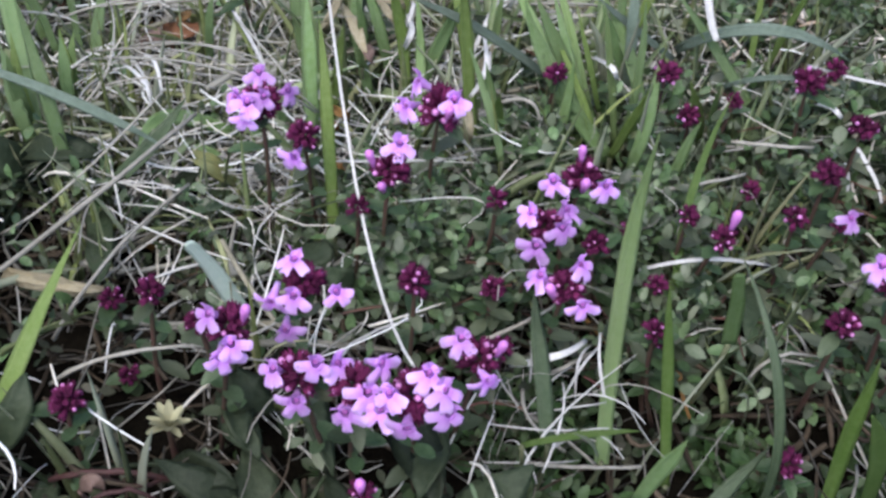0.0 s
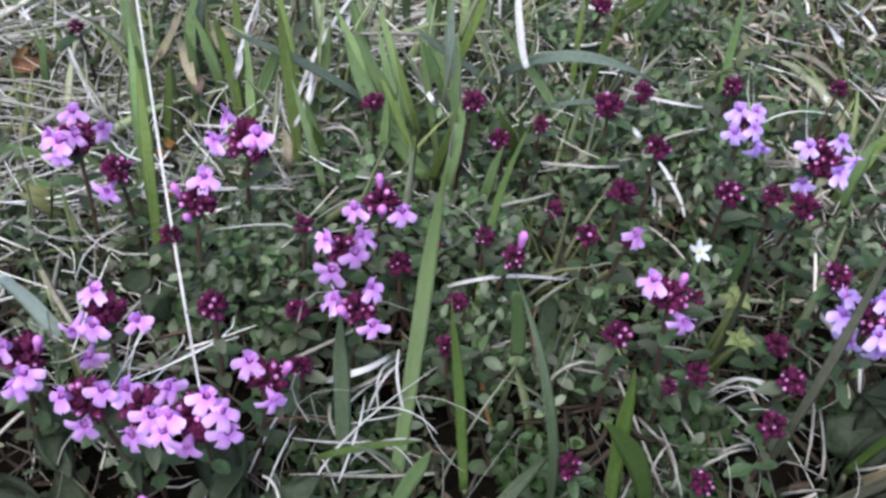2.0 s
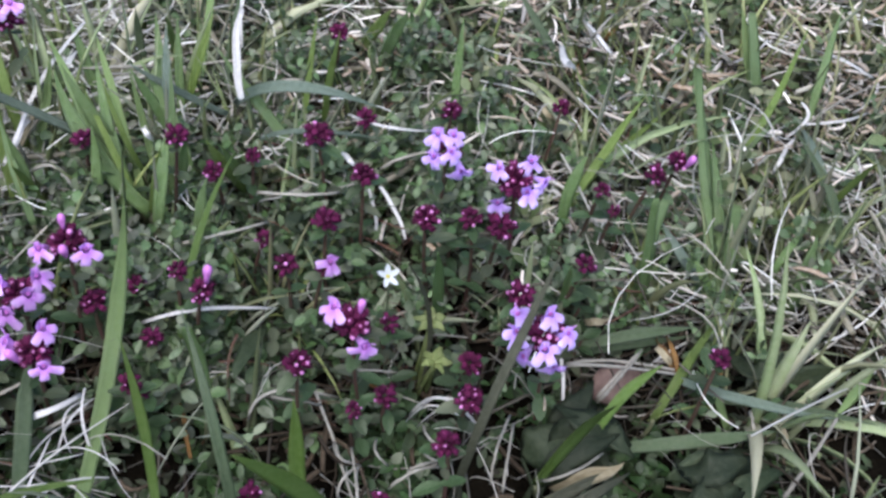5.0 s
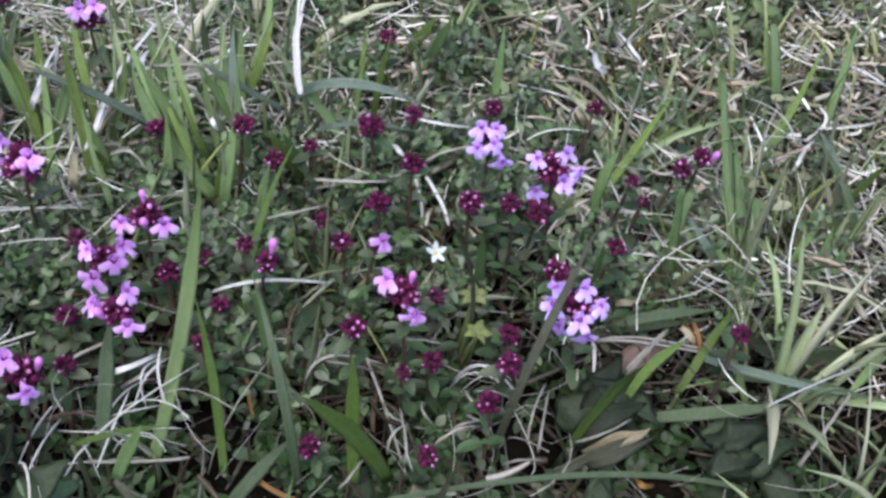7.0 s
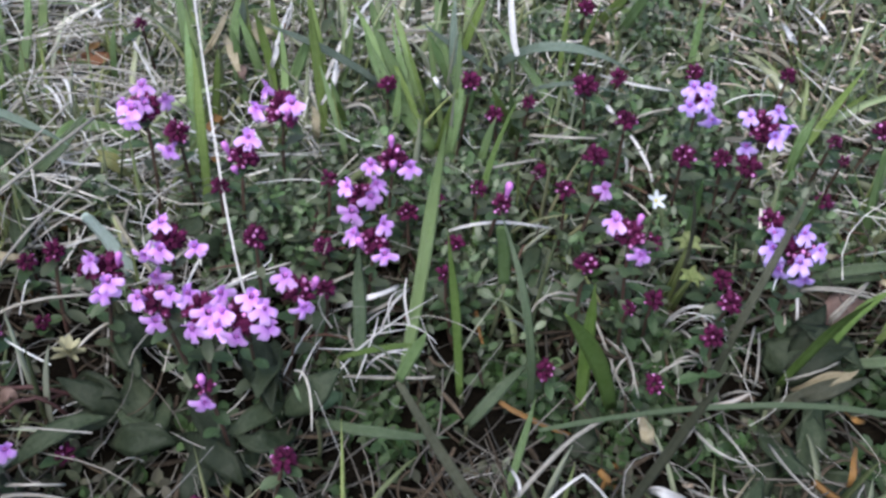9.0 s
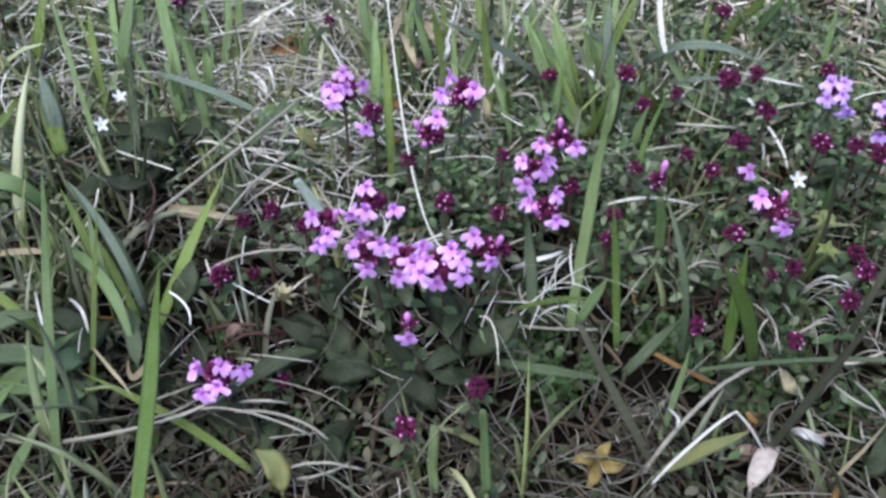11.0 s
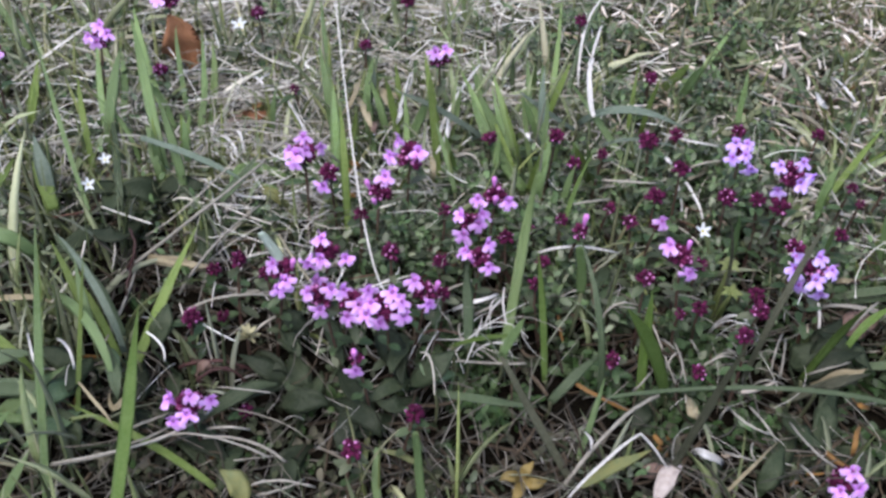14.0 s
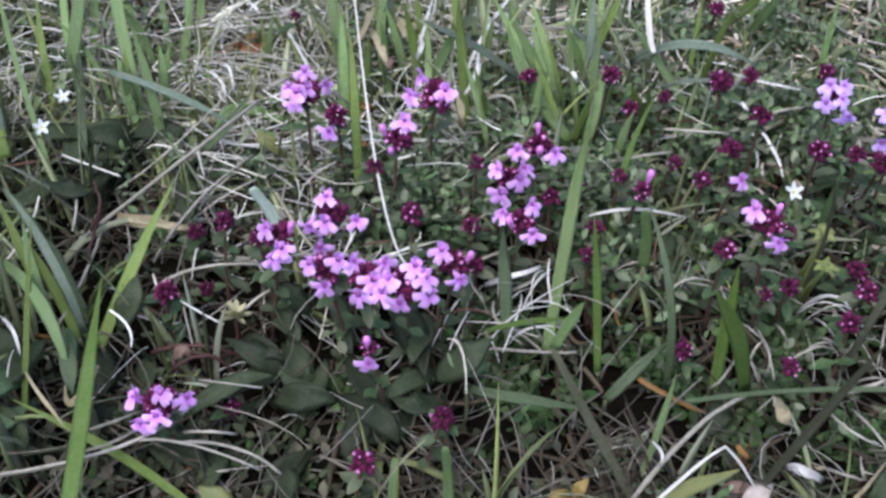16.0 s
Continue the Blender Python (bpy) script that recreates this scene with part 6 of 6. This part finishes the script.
broad((0.08, 0.1556, 0.02), (0.077, 0.1457, 0.026), (0.0805, 0.1473, 0.02), 3.6)
broad((-0.0735, 0.2276, 0.01), (-0.0657, 0.231, 0.016), (-0.0616, 0.2405, 0.018), 5.5)
broad((-0.0919, 0.1918, 0.008), (-0.1055, 0.1844, 0.014), (-0.1208, 0.1852, 0.01), 6)
broad((-0.127, 0.1274, 0.01), (-0.1177, 0.1255, 0.016), (-0.1075, 0.1288, 0.01), 5)
yellow((0.0557, 0.0492, 0.008), (0.0643, 0.0509, 0.016), (0.0723, 0.0505, 0.024), 3.4)
yellow((-0.0277, 0.0393, 0.008), (-0.0293, 0.0427, 0.014), (-0.0341, 0.0461, 0.014), 6)
yellow((-0.0321, 0.1504, 0.014), (-0.0365, 0.1497, 0.018), (-0.0403, 0.1514, 0.02), 3)
yellow((-0.0312, 0.1471, 0.014), (-0.0354, 0.1454, 0.02), (-0.0402, 0.1482, 0.02), 2.6)
yellow((0.1365, 0.1327, 0.012), (0.1361, 0.1309, 0.018), (0.1373, 0.1323, 0.02), 2.4)
pinkdead((0.1397, 0.1109, 0.006), (0.145, 0.1121, 0.009), (0.1532, 0.1169, 0.007), 9)
white((0.1511, 0.2116, 0.026), (0.1486, 0.1987, 0.03), (0.1539, 0.2032, 0.024), 2.4)
dead((-0.0811, 0.2279, 0.012), (-0.0813, 0.2238, 0.026), (-0.085, 0.2271, 0.036), 15)
paledead((0.0769, 0.0489, 0.004), (0.0795, 0.0529, 0.011), (0.0839, 0.0577, 0.009), 5)
straw((0.1332, 0.1151, 0.012), (0.1407, 0.1119, 0.016), (0.1608, 0.1128, 0.01), 0.8)
straw((0.1391, 0.107, 0.01), (0.1433, 0.1093, 0.015), (0.1502, 0.1166, 0.014), 0.9)
tan((0.1403, 0.1269, 0.012), (0.1422, 0.1245, 0.015), (0.1465, 0.1269, 0.013), 1.6)
rust((0.1562, 0.121, 0.012), (0.1558, 0.1161, 0.014), (0.1583, 0.1137, 0.01), 1.8)
rust((0.1587, 0.1217, 0.012), (0.1577, 0.1163, 0.014), (0.1588, 0.1125, 0.01), 1.4)
dull((0.1187, 0.084, 0.006), (0.128, 0.0858, 0.011), (0.1392, 0.09, 0.012), 3)
broad((0.1723, 0.0949, 0.006), (0.1602, 0.0864, 0.012), (0.1522, 0.0829, 0.008), 8)
broad((0.1535, 0.0889, 0.004), (0.1549, 0.0828, 0.01), (0.1647, 0.0822, 0.006), 7.5)
broad((0.1364, 0.1115, 0.006), (0.1359, 0.1031, 0.012), (0.14, 0.1002, 0.008), 9)
broad((0.1291, 0.0978, 0.006), (0.1321, 0.0978, 0.012), (0.1409, 0.1015, 0.01), 9)
dead((-0.0566, 0.206, 0.01), (-0.0513, 0.2, 0.012), (-0.0464, 0.2086, 0.01), 5)
rust((0.0562, 0.0843, 0.01), (0.0637, 0.0784, 0.01), (0.0742, 0.077, 0.006), 1.2)
rust((0.0534, 0.1108, 0.012), (0.0545, 0.1081, 0.008), (0.0556, 0.1014, 0.006), 1)
rust((-0.0148, 0.1652, 0.018), (-0.0132, 0.1625, 0.018), (-0.0124, 0.1628, 0.016), 2)
rust((-0.013, 0.1568, 0.014), (-0.0115, 0.1551, 0.014), (-0.0105, 0.1544, 0.012), 2)
broad((0.1708, 0.0936, 0.006), (0.1588, 0.0844, 0.012), (0.151, 0.08, 0.01), 8)
broad((0.1545, 0.0947, 0.006), (0.1569, 0.0877, 0.014), (0.1674, 0.0901, 0.012), 8)
broad((0.1332, 0.1015, 0.006), (0.134, 0.0936, 0.01), (0.1378, 0.0882, 0.008), 9)
broad((0.1849, 0.1097, 0.004), (0.1892, 0.1097, 0.01), (0.197, 0.1124, 0.01), 8)
broad((0.1221, 0.0981, 0.004), (0.1257, 0.098, 0.01), (0.1315, 0.103, 0.01), 9)
broad((-0.0718, 0.1502, 0.012), (-0.0769, 0.1439, 0.022), (-0.0871, 0.1441, 0.02), 8)
broad((-0.079, 0.144, 0.01), (-0.0809, 0.1271, 0.018), (-0.092, 0.1308, 0.016), 8)
broad((-0.0772, 0.1526, 0.014), (-0.0648, 0.1478, 0.022), (-0.0571, 0.1482, 0.018), 7)
broad((-0.0239, 0.0732, 0.006), (-0.0162, 0.0708, 0.012), (-0.0094, 0.0711, 0.01), 7)
broad((-0.0189, 0.0985, 0.008), (-0.0231, 0.0987, 0.014), (-0.0275, 0.1065, 0.012), 7)
broad((0.0082, 0.0971, 0.012), (0.0077, 0.0839, 0.018), (0.006, 0.0781, 0.016), 6.5)
broad((-0.0015, 0.0751, 0.008), (-0.0042, 0.0631, 0.012), (-0.0064, 0.0577, 0.008), 6.5)
broad((0.014, 0.0762, 0.008), (0.0088, 0.0694, 0.014), (0.0017, 0.0721, 0.012), 6)
broad((0.123, 0.0681, 0.004), (0.1254, 0.0742, 0.01), (0.1263, 0.0832, 0.01), 6.5)
broad((0.1176, 0.0817, 0.004), (0.1174, 0.0702, 0.01), (0.1238, 0.0654, 0.008), 6.5)
broad((0.1045, 0.0539, 0.004), (0.1074, 0.0564, 0.01), (0.112, 0.0648, 0.01), 6.5)
broad((-0.0804, 0.0764, 0.01), (-0.0839, 0.0783, 0.016), (-0.0906, 0.0815, 0.016), 6)
broad((-0.0353, 0.0885, 0.006), (-0.0283, 0.0838, 0.012), (-0.0227, 0.0815, 0.01), 6)
broad((-0.0237, 0.1025, 0.008), (-0.024, 0.0934, 0.014), (-0.0217, 0.0887, 0.012), 5.5)
green((0.0838, 0.1738, 0.012), (0.0721, 0.1845, 0.024), (0.0607, 0.1972, 0.034), 2.6)
green((0.0555, 0.1685, 0.012), (0.0504, 0.18, 0.026), (0.0434, 0.1897, 0.036), 2.6)
olive((0.0532, 0.1961, 0.018), (0.0565, 0.1982, 0.03), (0.0603, 0.2021, 0.04), 2.2)
green((0.0342, 0.1616, 0.012), (0.035, 0.1634, 0.024), (0.0352, 0.1661, 0.036), 2.2)
grey((0.0418, 0.2115, 0.02), (0.041, 0.2126, 0.026), (0.0411, 0.2128, 0.034), 2)
olive((-0.0756, 0.0587, 0.004), (-0.0772, 0.0772, 0.02), (-0.0791, 0.0989, 0.036), 1.3)
olive((-0.0906, 0.0781, 0.006), (-0.0929, 0.0936, 0.02), (-0.096, 0.1097, 0.036), 1.3)
grey((-0.1087, 0.0666, 0.01), (-0.0924, 0.0655, 0.018), (-0.0769, 0.0647, 0.014), 5)
mid((-0.0987, 0.061, 0.008), (-0.0893, 0.0639, 0.016), (-0.0785, 0.0703, 0.022), 4.2)
grey((-0.1127, 0.0734, 0.01), (-0.099, 0.0728, 0.02), (-0.0875, 0.0748, 0.022), 4.2)
mid((-0.104, 0.0593, 0.006), (-0.0941, 0.0585, 0.014), (-0.0807, 0.058, 0.012), 3.6)
olive((-0.0901, 0.0748, 0.01), (-0.0998, 0.08, 0.02), (-0.1133, 0.0837, 0.022), 2.6)
mid((-0.1039, 0.0464, 0.006), (-0.0957, 0.0501, 0.014), (-0.0891, 0.0568, 0.02), 3.4)
tan((-0.1151, 0.0999, 0.012), (-0.1025, 0.1003, 0.016), (-0.0911, 0.1034, 0.01), 1.6)
green((-0.1449, 0.146, 0.01), (-0.1483, 0.1513, 0.022), (-0.1543, 0.1684, 0.034), 4)
mid((-0.1116, 0.065, 0.006), (-0.1178, 0.0721, 0.016), (-0.1261, 0.0845, 0.02), 2.6)
straw((-0.1217, 0.1042, 0.012), (-0.1115, 0.1085, 0.018), (-0.1076, 0.1205, 0.014), 0.8)
straw((-0.0771, 0.0879, 0.008), (-0.0727, 0.1007, 0.014), (-0.0736, 0.1172, 0.012), 0.8)
runner((-0.0533, 0.0835, 0.008), (-0.0426, 0.0832, 0.012), (-0.0319, 0.0849, 0.006), 1.1)
runner((-0.0481, 0.0869, 0.006), (-0.0399, 0.0819, 0.01), (-0.0345, 0.0853, 0.008), 0.9)
runner((-0.0469, 0.0772, 0.01), (-0.0397, 0.079, 0.014), (-0.0333, 0.079, 0.008), 0.9)
runner((-0.0753, 0.1157, 0.014), (-0.0727, 0.1185, 0.02), (-0.0758, 0.1253, 0.022), 0.8)
runner((0.0522, 0.1305, 0.006), (0.0481, 0.1216, 0.01), (0.0448, 0.1163, 0.006), 0.8)
runner((0.0205, 0.1484, 0.012), (0.0156, 0.1336, 0.016), (0.0165, 0.1278, 0.01), 0.9)
runner((-0.077, 0.129, 0.008), (-0.0723, 0.1087, 0.018), (-0.0734, 0.1045, 0.01), 0.9)
olive((0.002, 0.179, 0.016), (-0.0, 0.182, 0.03), (-0.003, 0.182, 0.043), 2.4)
olive((0.017, 0.163, 0.012), (0.014, 0.173, 0.032), (0.012, 0.178, 0.048), 2.7)
mid((0.046, 0.161, 0.014), (0.033, 0.17, 0.027), (0.026, 0.183, 0.038), 3.6)
teal((0.051, 0.179, 0.018), (0.05, 0.183, 0.032), (0.05, 0.192, 0.044), 2.4)
olive((0.046, 0.161, 0.014), (0.048, 0.159, 0.026), (0.05, 0.157, 0.038), 2.0)
teal((0.033, 0.177, 0.022), (0.016, 0.177, 0.034), (-0.0, 0.179, 0.04), 2.0)
olive((0.044, 0.171, 0.018), (0.04, 0.172, 0.03), (0.036, 0.18, 0.04), 1.2)
mid((0.052, 0.18, 0.016), (0.047, 0.182, 0.028), (0.042, 0.183, 0.038), 2.4)
teal((0.063, 0.189, 0.02), (0.051, 0.186, 0.03), (0.041, 0.186, 0.038), 1.7)
mid((0.005, 0.179, 0.016), (0.009, 0.18, 0.028), (0.012, 0.179, 0.038), 3.0)
teal((-0.012, 0.201, 0.014), (-0.009, 0.198, 0.026), (-0.007, 0.2, 0.036), 2.8)
mid((0.022, 0.154, 0.018), (0.019, 0.161, 0.026), (0.014, 0.175, 0.032), 1.8)
teal((-0.069, 0.086, 0.01), (-0.077, 0.096, 0.026), (-0.094, 0.116, 0.027), 2.2)
olive((-0.081, 0.094, 0.012), (-0.086, 0.101, 0.022), (-0.094, 0.112, 0.028), 2.2)
mid((-0.092, 0.1, 0.018), (-0.074, 0.081, 0.026), (-0.065, 0.067, 0.014), 3.0)
mid((-0.077, 0.039, 0.006), (-0.084, 0.068, 0.024), (-0.094, 0.106, 0.04), 2.4)
mid((-0.073, 0.158, 0.014), (-0.084, 0.186, 0.03), (-0.096, 0.218, 0.04), 3.4)
mid((-0.096, 0.173, 0.016), (-0.095, 0.182, 0.03), (-0.094, 0.198, 0.04), 3.6)
olive((-0.074, 0.16, 0.014), (-0.077, 0.165, 0.022), (-0.079, 0.172, 0.03), 2.4)
olive((-0.071, 0.17, 0.012), (-0.07, 0.173, 0.02), (-0.071, 0.177, 0.028), 2.4)
olive((-0.128, 0.186, 0.014), (-0.126, 0.191, 0.022), (-0.126, 0.201, 0.03), 3.2)
teal((-0.107, 0.144, 0.012), (-0.108, 0.147, 0.024), (-0.113, 0.157, 0.032), 5.0)
olive((-0.099, 0.163, 0.014), (-0.103, 0.174, 0.026), (-0.109, 0.191, 0.032), 2.4)
mid((-0.093, 0.139, 0.014), (-0.107, 0.165, 0.028), (-0.126, 0.204, 0.04), 1.6)
mid((-0.077, 0.187, 0.014), (-0.083, 0.195, 0.022), (-0.09, 0.195, 0.028), 2.0)
mid((-0.07, 0.194, 0.012), (-0.069, 0.203, 0.022), (-0.073, 0.223, 0.032), 2.0)
mid((-0.085, 0.169, 0.012), (-0.092, 0.178, 0.022), (-0.104, 0.187, 0.028), 1.6)
mid((-0.071, 0.186, 0.012), (-0.078, 0.207, 0.026), (-0.082, 0.223, 0.034), 1.8)
mid((-0.068, 0.184, 0.012), (-0.067, 0.189, 0.02), (-0.066, 0.198, 0.028), 2.6)
mid((-0.006, 0.18, 0.012), (-0.01, 0.193, 0.026), (-0.008, 0.211, 0.034), 2.6)
olive((0.016, 0.184, 0.014), (0.013, 0.189, 0.03), (0.009, 0.204, 0.04), 2.6)
olive((0.002, 0.191, 0.014), (0.001, 0.197, 0.026), (-0.001, 0.205, 0.034), 2.2)
mid((-0.021, 0.186, 0.014), (-0.024, 0.195, 0.028), (-0.028, 0.21, 0.038), 2.6)
cutmid((0.178, 0.134, 0.006), (0.176, 0.158, 0.022), (0.18, 0.188, 0.036), 2.8)
mid((0.177, 0.135, 0.006), (0.179, 0.152, 0.018), (0.18, 0.17, 0.028), 3.0)
cutmid((0.179, 0.135, 0.006), (0.178, 0.141, 0.018), (0.18, 0.149, 0.026), 3.0)
cutmid((0.157, 0.137, 0.008), (0.158, 0.142, 0.02), (0.161, 0.148, 0.029), 3.4)
cutmid((0.209, 0.202, 0.012), (0.206, 0.207, 0.024), (0.205, 0.216, 0.034), 3.6)
teal((0.173, 0.136, 0.01), (0.166, 0.14, 0.018), (0.162, 0.148, 0.022), 2.4)
teal((0.209, 0.179, 0.024), (0.207, 0.167, 0.026), (0.212, 0.158, 0.018), 2.2)
mid((0.193, 0.131, 0.008), (0.194, 0.134, 0.018), (0.198, 0.141, 0.024), 3.0)
mid((0.191, 0.14, 0.008), (0.192, 0.141, 0.016), (0.202, 0.15, 0.02), 1.8)
mid((0.194, 0.177, 0.014), (0.198, 0.179, 0.02), (0.207, 0.185, 0.024), 1.6)
mid((0.141, 0.155, 0.014), (0.142, 0.158, 0.024), (0.146, 0.162, 0.03), 3.0)
teal((0.158, 0.112, 0.01), (0.17, 0.101, 0.016), (0.188, 0.097, 0.014), 2.0)
mid((-0.1, 0.113, 0.02), (-0.109, 0.111, 0.03), (-0.123, 0.113, 0.022), 4.4)
mid((-0.139, 0.133, 0.012), (-0.144, 0.15, 0.03), (-0.156, 0.183, 0.04), 4.6)
deep((-0.135, 0.134, 0.012), (-0.124, 0.135, 0.022), (-0.116, 0.145, 0.028), 3.2)
mid((-0.091, 0.077, 0.006), (-0.091, 0.088, 0.024), (-0.094, 0.107, 0.04), 1.5)
teal((-0.118, 0.054, 0.012), (-0.104, 0.052, 0.018), (-0.095, 0.058, 0.014), 3.0)
teal((-0.135, 0.103, 0.012), (-0.127, 0.103, 0.022), (-0.122, 0.11, 0.026), 3.2)
mid((-0.089, 0.036, 0.006), (-0.084, 0.04, 0.014), (-0.081, 0.046, 0.018), 2.6)
mid((-0.103, 0.042, 0.006), (-0.096, 0.047, 0.014), (-0.087, 0.051, 0.016), 2.6)
mid((-0.107, 0.036, 0.006), (-0.105, 0.041, 0.014), (-0.106, 0.047, 0.02), 3.0)
teal((-0.092, 0.054, 0.008), (-0.102, 0.058, 0.018), (-0.116, 0.068, 0.016), 2.6)
mid((-0.108, 0.084, 0.008), (-0.115, 0.083, 0.018), (-0.126, 0.086, 0.018), 2.2)
mid((-0.073, 0.083, 0.012), (-0.078, 0.089, 0.024), (-0.084, 0.103, 0.03), 2.4)
herb((-0.078, 0.072, 0.01), (-0.082, 0.064, 0.018), (-0.092, 0.057, 0.01), 6.5)
herb((-0.076, 0.068, 0.008), (-0.08, 0.057, 0.014), (-0.088, 0.054, 0.008), 6)
herb((-0.098, 0.076, 0.008), (-0.099, 0.065, 0.014), (-0.106, 0.064, 0.01), 5.5)
herb((-0.073, 0.086, 0.012), (-0.068, 0.075, 0.017), (-0.068, 0.072, 0.01), 4.2)
mid((-0.064, 0.146, 0.014), (-0.067, 0.153, 0.03), (-0.076, 0.171, 0.04), 3.0)
mid((-0.074, 0.156, 0.014), (-0.076, 0.159, 0.024), (-0.08, 0.168, 0.03), 2.8)
mid((-0.066, 0.161, 0.02), (-0.066, 0.162, 0.028), (-0.067, 0.167, 0.034), 2.6)
teal((-0.08, 0.16, 0.03), (-0.058, 0.148, 0.032), (-0.043, 0.144, 0.026), 2.0)
mid((-0.042, 0.184, 0.016), (-0.041, 0.183, 0.026), (-0.04, 0.186, 0.034), 2.0)
green((-0.017, 0.163, 0.016), (-0.018, 0.168, 0.03), (-0.019, 0.176, 0.042), 2.6)
mid((-0.008, 0.182, 0.018), (-0.008, 0.184, 0.026), (-0.01, 0.187, 0.034), 2.0)
green((0.045, 0.171, 0.012), (0.035, 0.175, 0.028), (0.028, 0.182, 0.04), 3.2)
green((0.048, 0.167, 0.012), (0.045, 0.174, 0.028), (0.042, 0.181, 0.04), 1.6)
mid((0.05, 0.168, 0.012), (0.051, 0.173, 0.028), (0.051, 0.182, 0.04), 1.8)
green((0.051, 0.168, 0.012), (0.053, 0.165, 0.024), (0.055, 0.163, 0.036), 2.4)
amber((0.042, 0.053, 0.006), (0.039, 0.051, 0.01), (0.036, 0.051, 0.008), 3.1)
amber((0.042, 0.053, 0.006), (0.043, 0.053, 0.01), (0.045, 0.056, 0.01), 2.9)
amber((0.042, 0.053, 0.006), (0.045, 0.049, 0.01), (0.049, 0.052, 0.008), 3.1)
amber((0.042, 0.053, 0.006), (0.041, 0.047, 0.009), (0.039, 0.046, 0.006), 2.9)
mid((0.108, 0.131, 0.008), (0.1062, 0.127, 0.025), (0.1037, 0.1225, 0.041), 2.6)
lobed((0.1036, 0.1185, 0.0235), (0.1036, 0.1208, 0.0247), (0.1036, 0.1231, 0.0237), 2.7)
lobed((0.1036, 0.1185, 0.0235), (0.1019, 0.1194, 0.0247), (0.1001, 0.1204, 0.0237), 2.3)
lobed((0.1036, 0.1185, 0.0235), (0.1053, 0.1194, 0.0247), (0.1071, 0.1204, 0.0237), 2.3)
lobed((0.1036, 0.1185, 0.0235), (0.1023, 0.1176, 0.0247), (0.1009, 0.1167, 0.0237), 1.9)
lobed((0.1036, 0.1185, 0.0235), (0.1049, 0.1176, 0.0247), (0.1063, 0.1167, 0.0237), 1.9)
lobed((0.1042, 0.1122, 0.0185), (0.1053, 0.1141, 0.0197), (0.1064, 0.1159, 0.0187), 2.7)
lobed((0.1042, 0.1122, 0.0185), (0.1032, 0.1138, 0.0197), (0.1022, 0.1153, 0.0187), 2.3)
lobed((0.1042, 0.1122, 0.0185), (0.1060, 0.1121, 0.0197), (0.1079, 0.1121, 0.0187), 2.3)
lobed((0.1042, 0.1122, 0.0185), (0.1027, 0.1121, 0.0197), (0.1012, 0.1120, 0.0187), 1.9)
lobed((0.1042, 0.1122, 0.0185), (0.1049, 0.1108, 0.0197), (0.1055, 0.1095, 0.0187), 1.9)
white((0.0992, 0.1072, 0.0080), (0.1048, 0.1046, 0.0178), (0.1126, 0.1003, 0.0120), 0.62)
white((0.1000, 0.1078, 0.0070), (0.1050, 0.1052, 0.0172), (0.1110, 0.1022, 0.0150), 0.30)
white((0.0985, 0.1060, 0.0075), (0.1042, 0.1036, 0.0165), (0.1128, 0.0998, 0.0100), 0.26)
white((0.1008, 0.1056, 0.0060), (0.1062, 0.1034, 0.0160), (0.1118, 0.1004, 0.0130), 0.34)
# white straws piled at the foot of the tall blade
for _ in range(12):
    x, y, z = rnd.gauss(0.027, 0.007), rnd.gauss(0.0955, 0.006), rnd.uniform(0.007, 0.016)
    a, ln = rnd.uniform(-0.6, 2.2), rnd.uniform(0.004, 0.009)
    dx, dy = ln * math.cos(a), ln * math.sin(a)
    white((x - dx, y - dy, z - 0.002), (x + rnd.gauss(0, 0.001), y + rnd.gauss(0, 0.001), z + 0.002), (x + dx, y + dy, z + rnd.uniform(-0.003, 0.003)), rnd.uniform(0.25, 0.42))
star_flower((0.0947, 0.1235, 0.033), 0.58, (0.1, -0.5, 0.8))
star_flower((-0.0856, 0.1267, 0.037), 0.50, (0.3, -0.5, 0.7))
star_flower((-0.0824, 0.1349, 0.04), 0.48, (0.2, -0.3, 0.8))
star_flower((-0.1336, 0.1388, 0.036), 0.50, (0, -0.5, 0.8))
star_flower((-0.0592, 0.2249, 0.034), 0.70, (0, -0.4, 0.9))
cream_rosette((-0.0351, 0.0914, 0.013), 1.00)
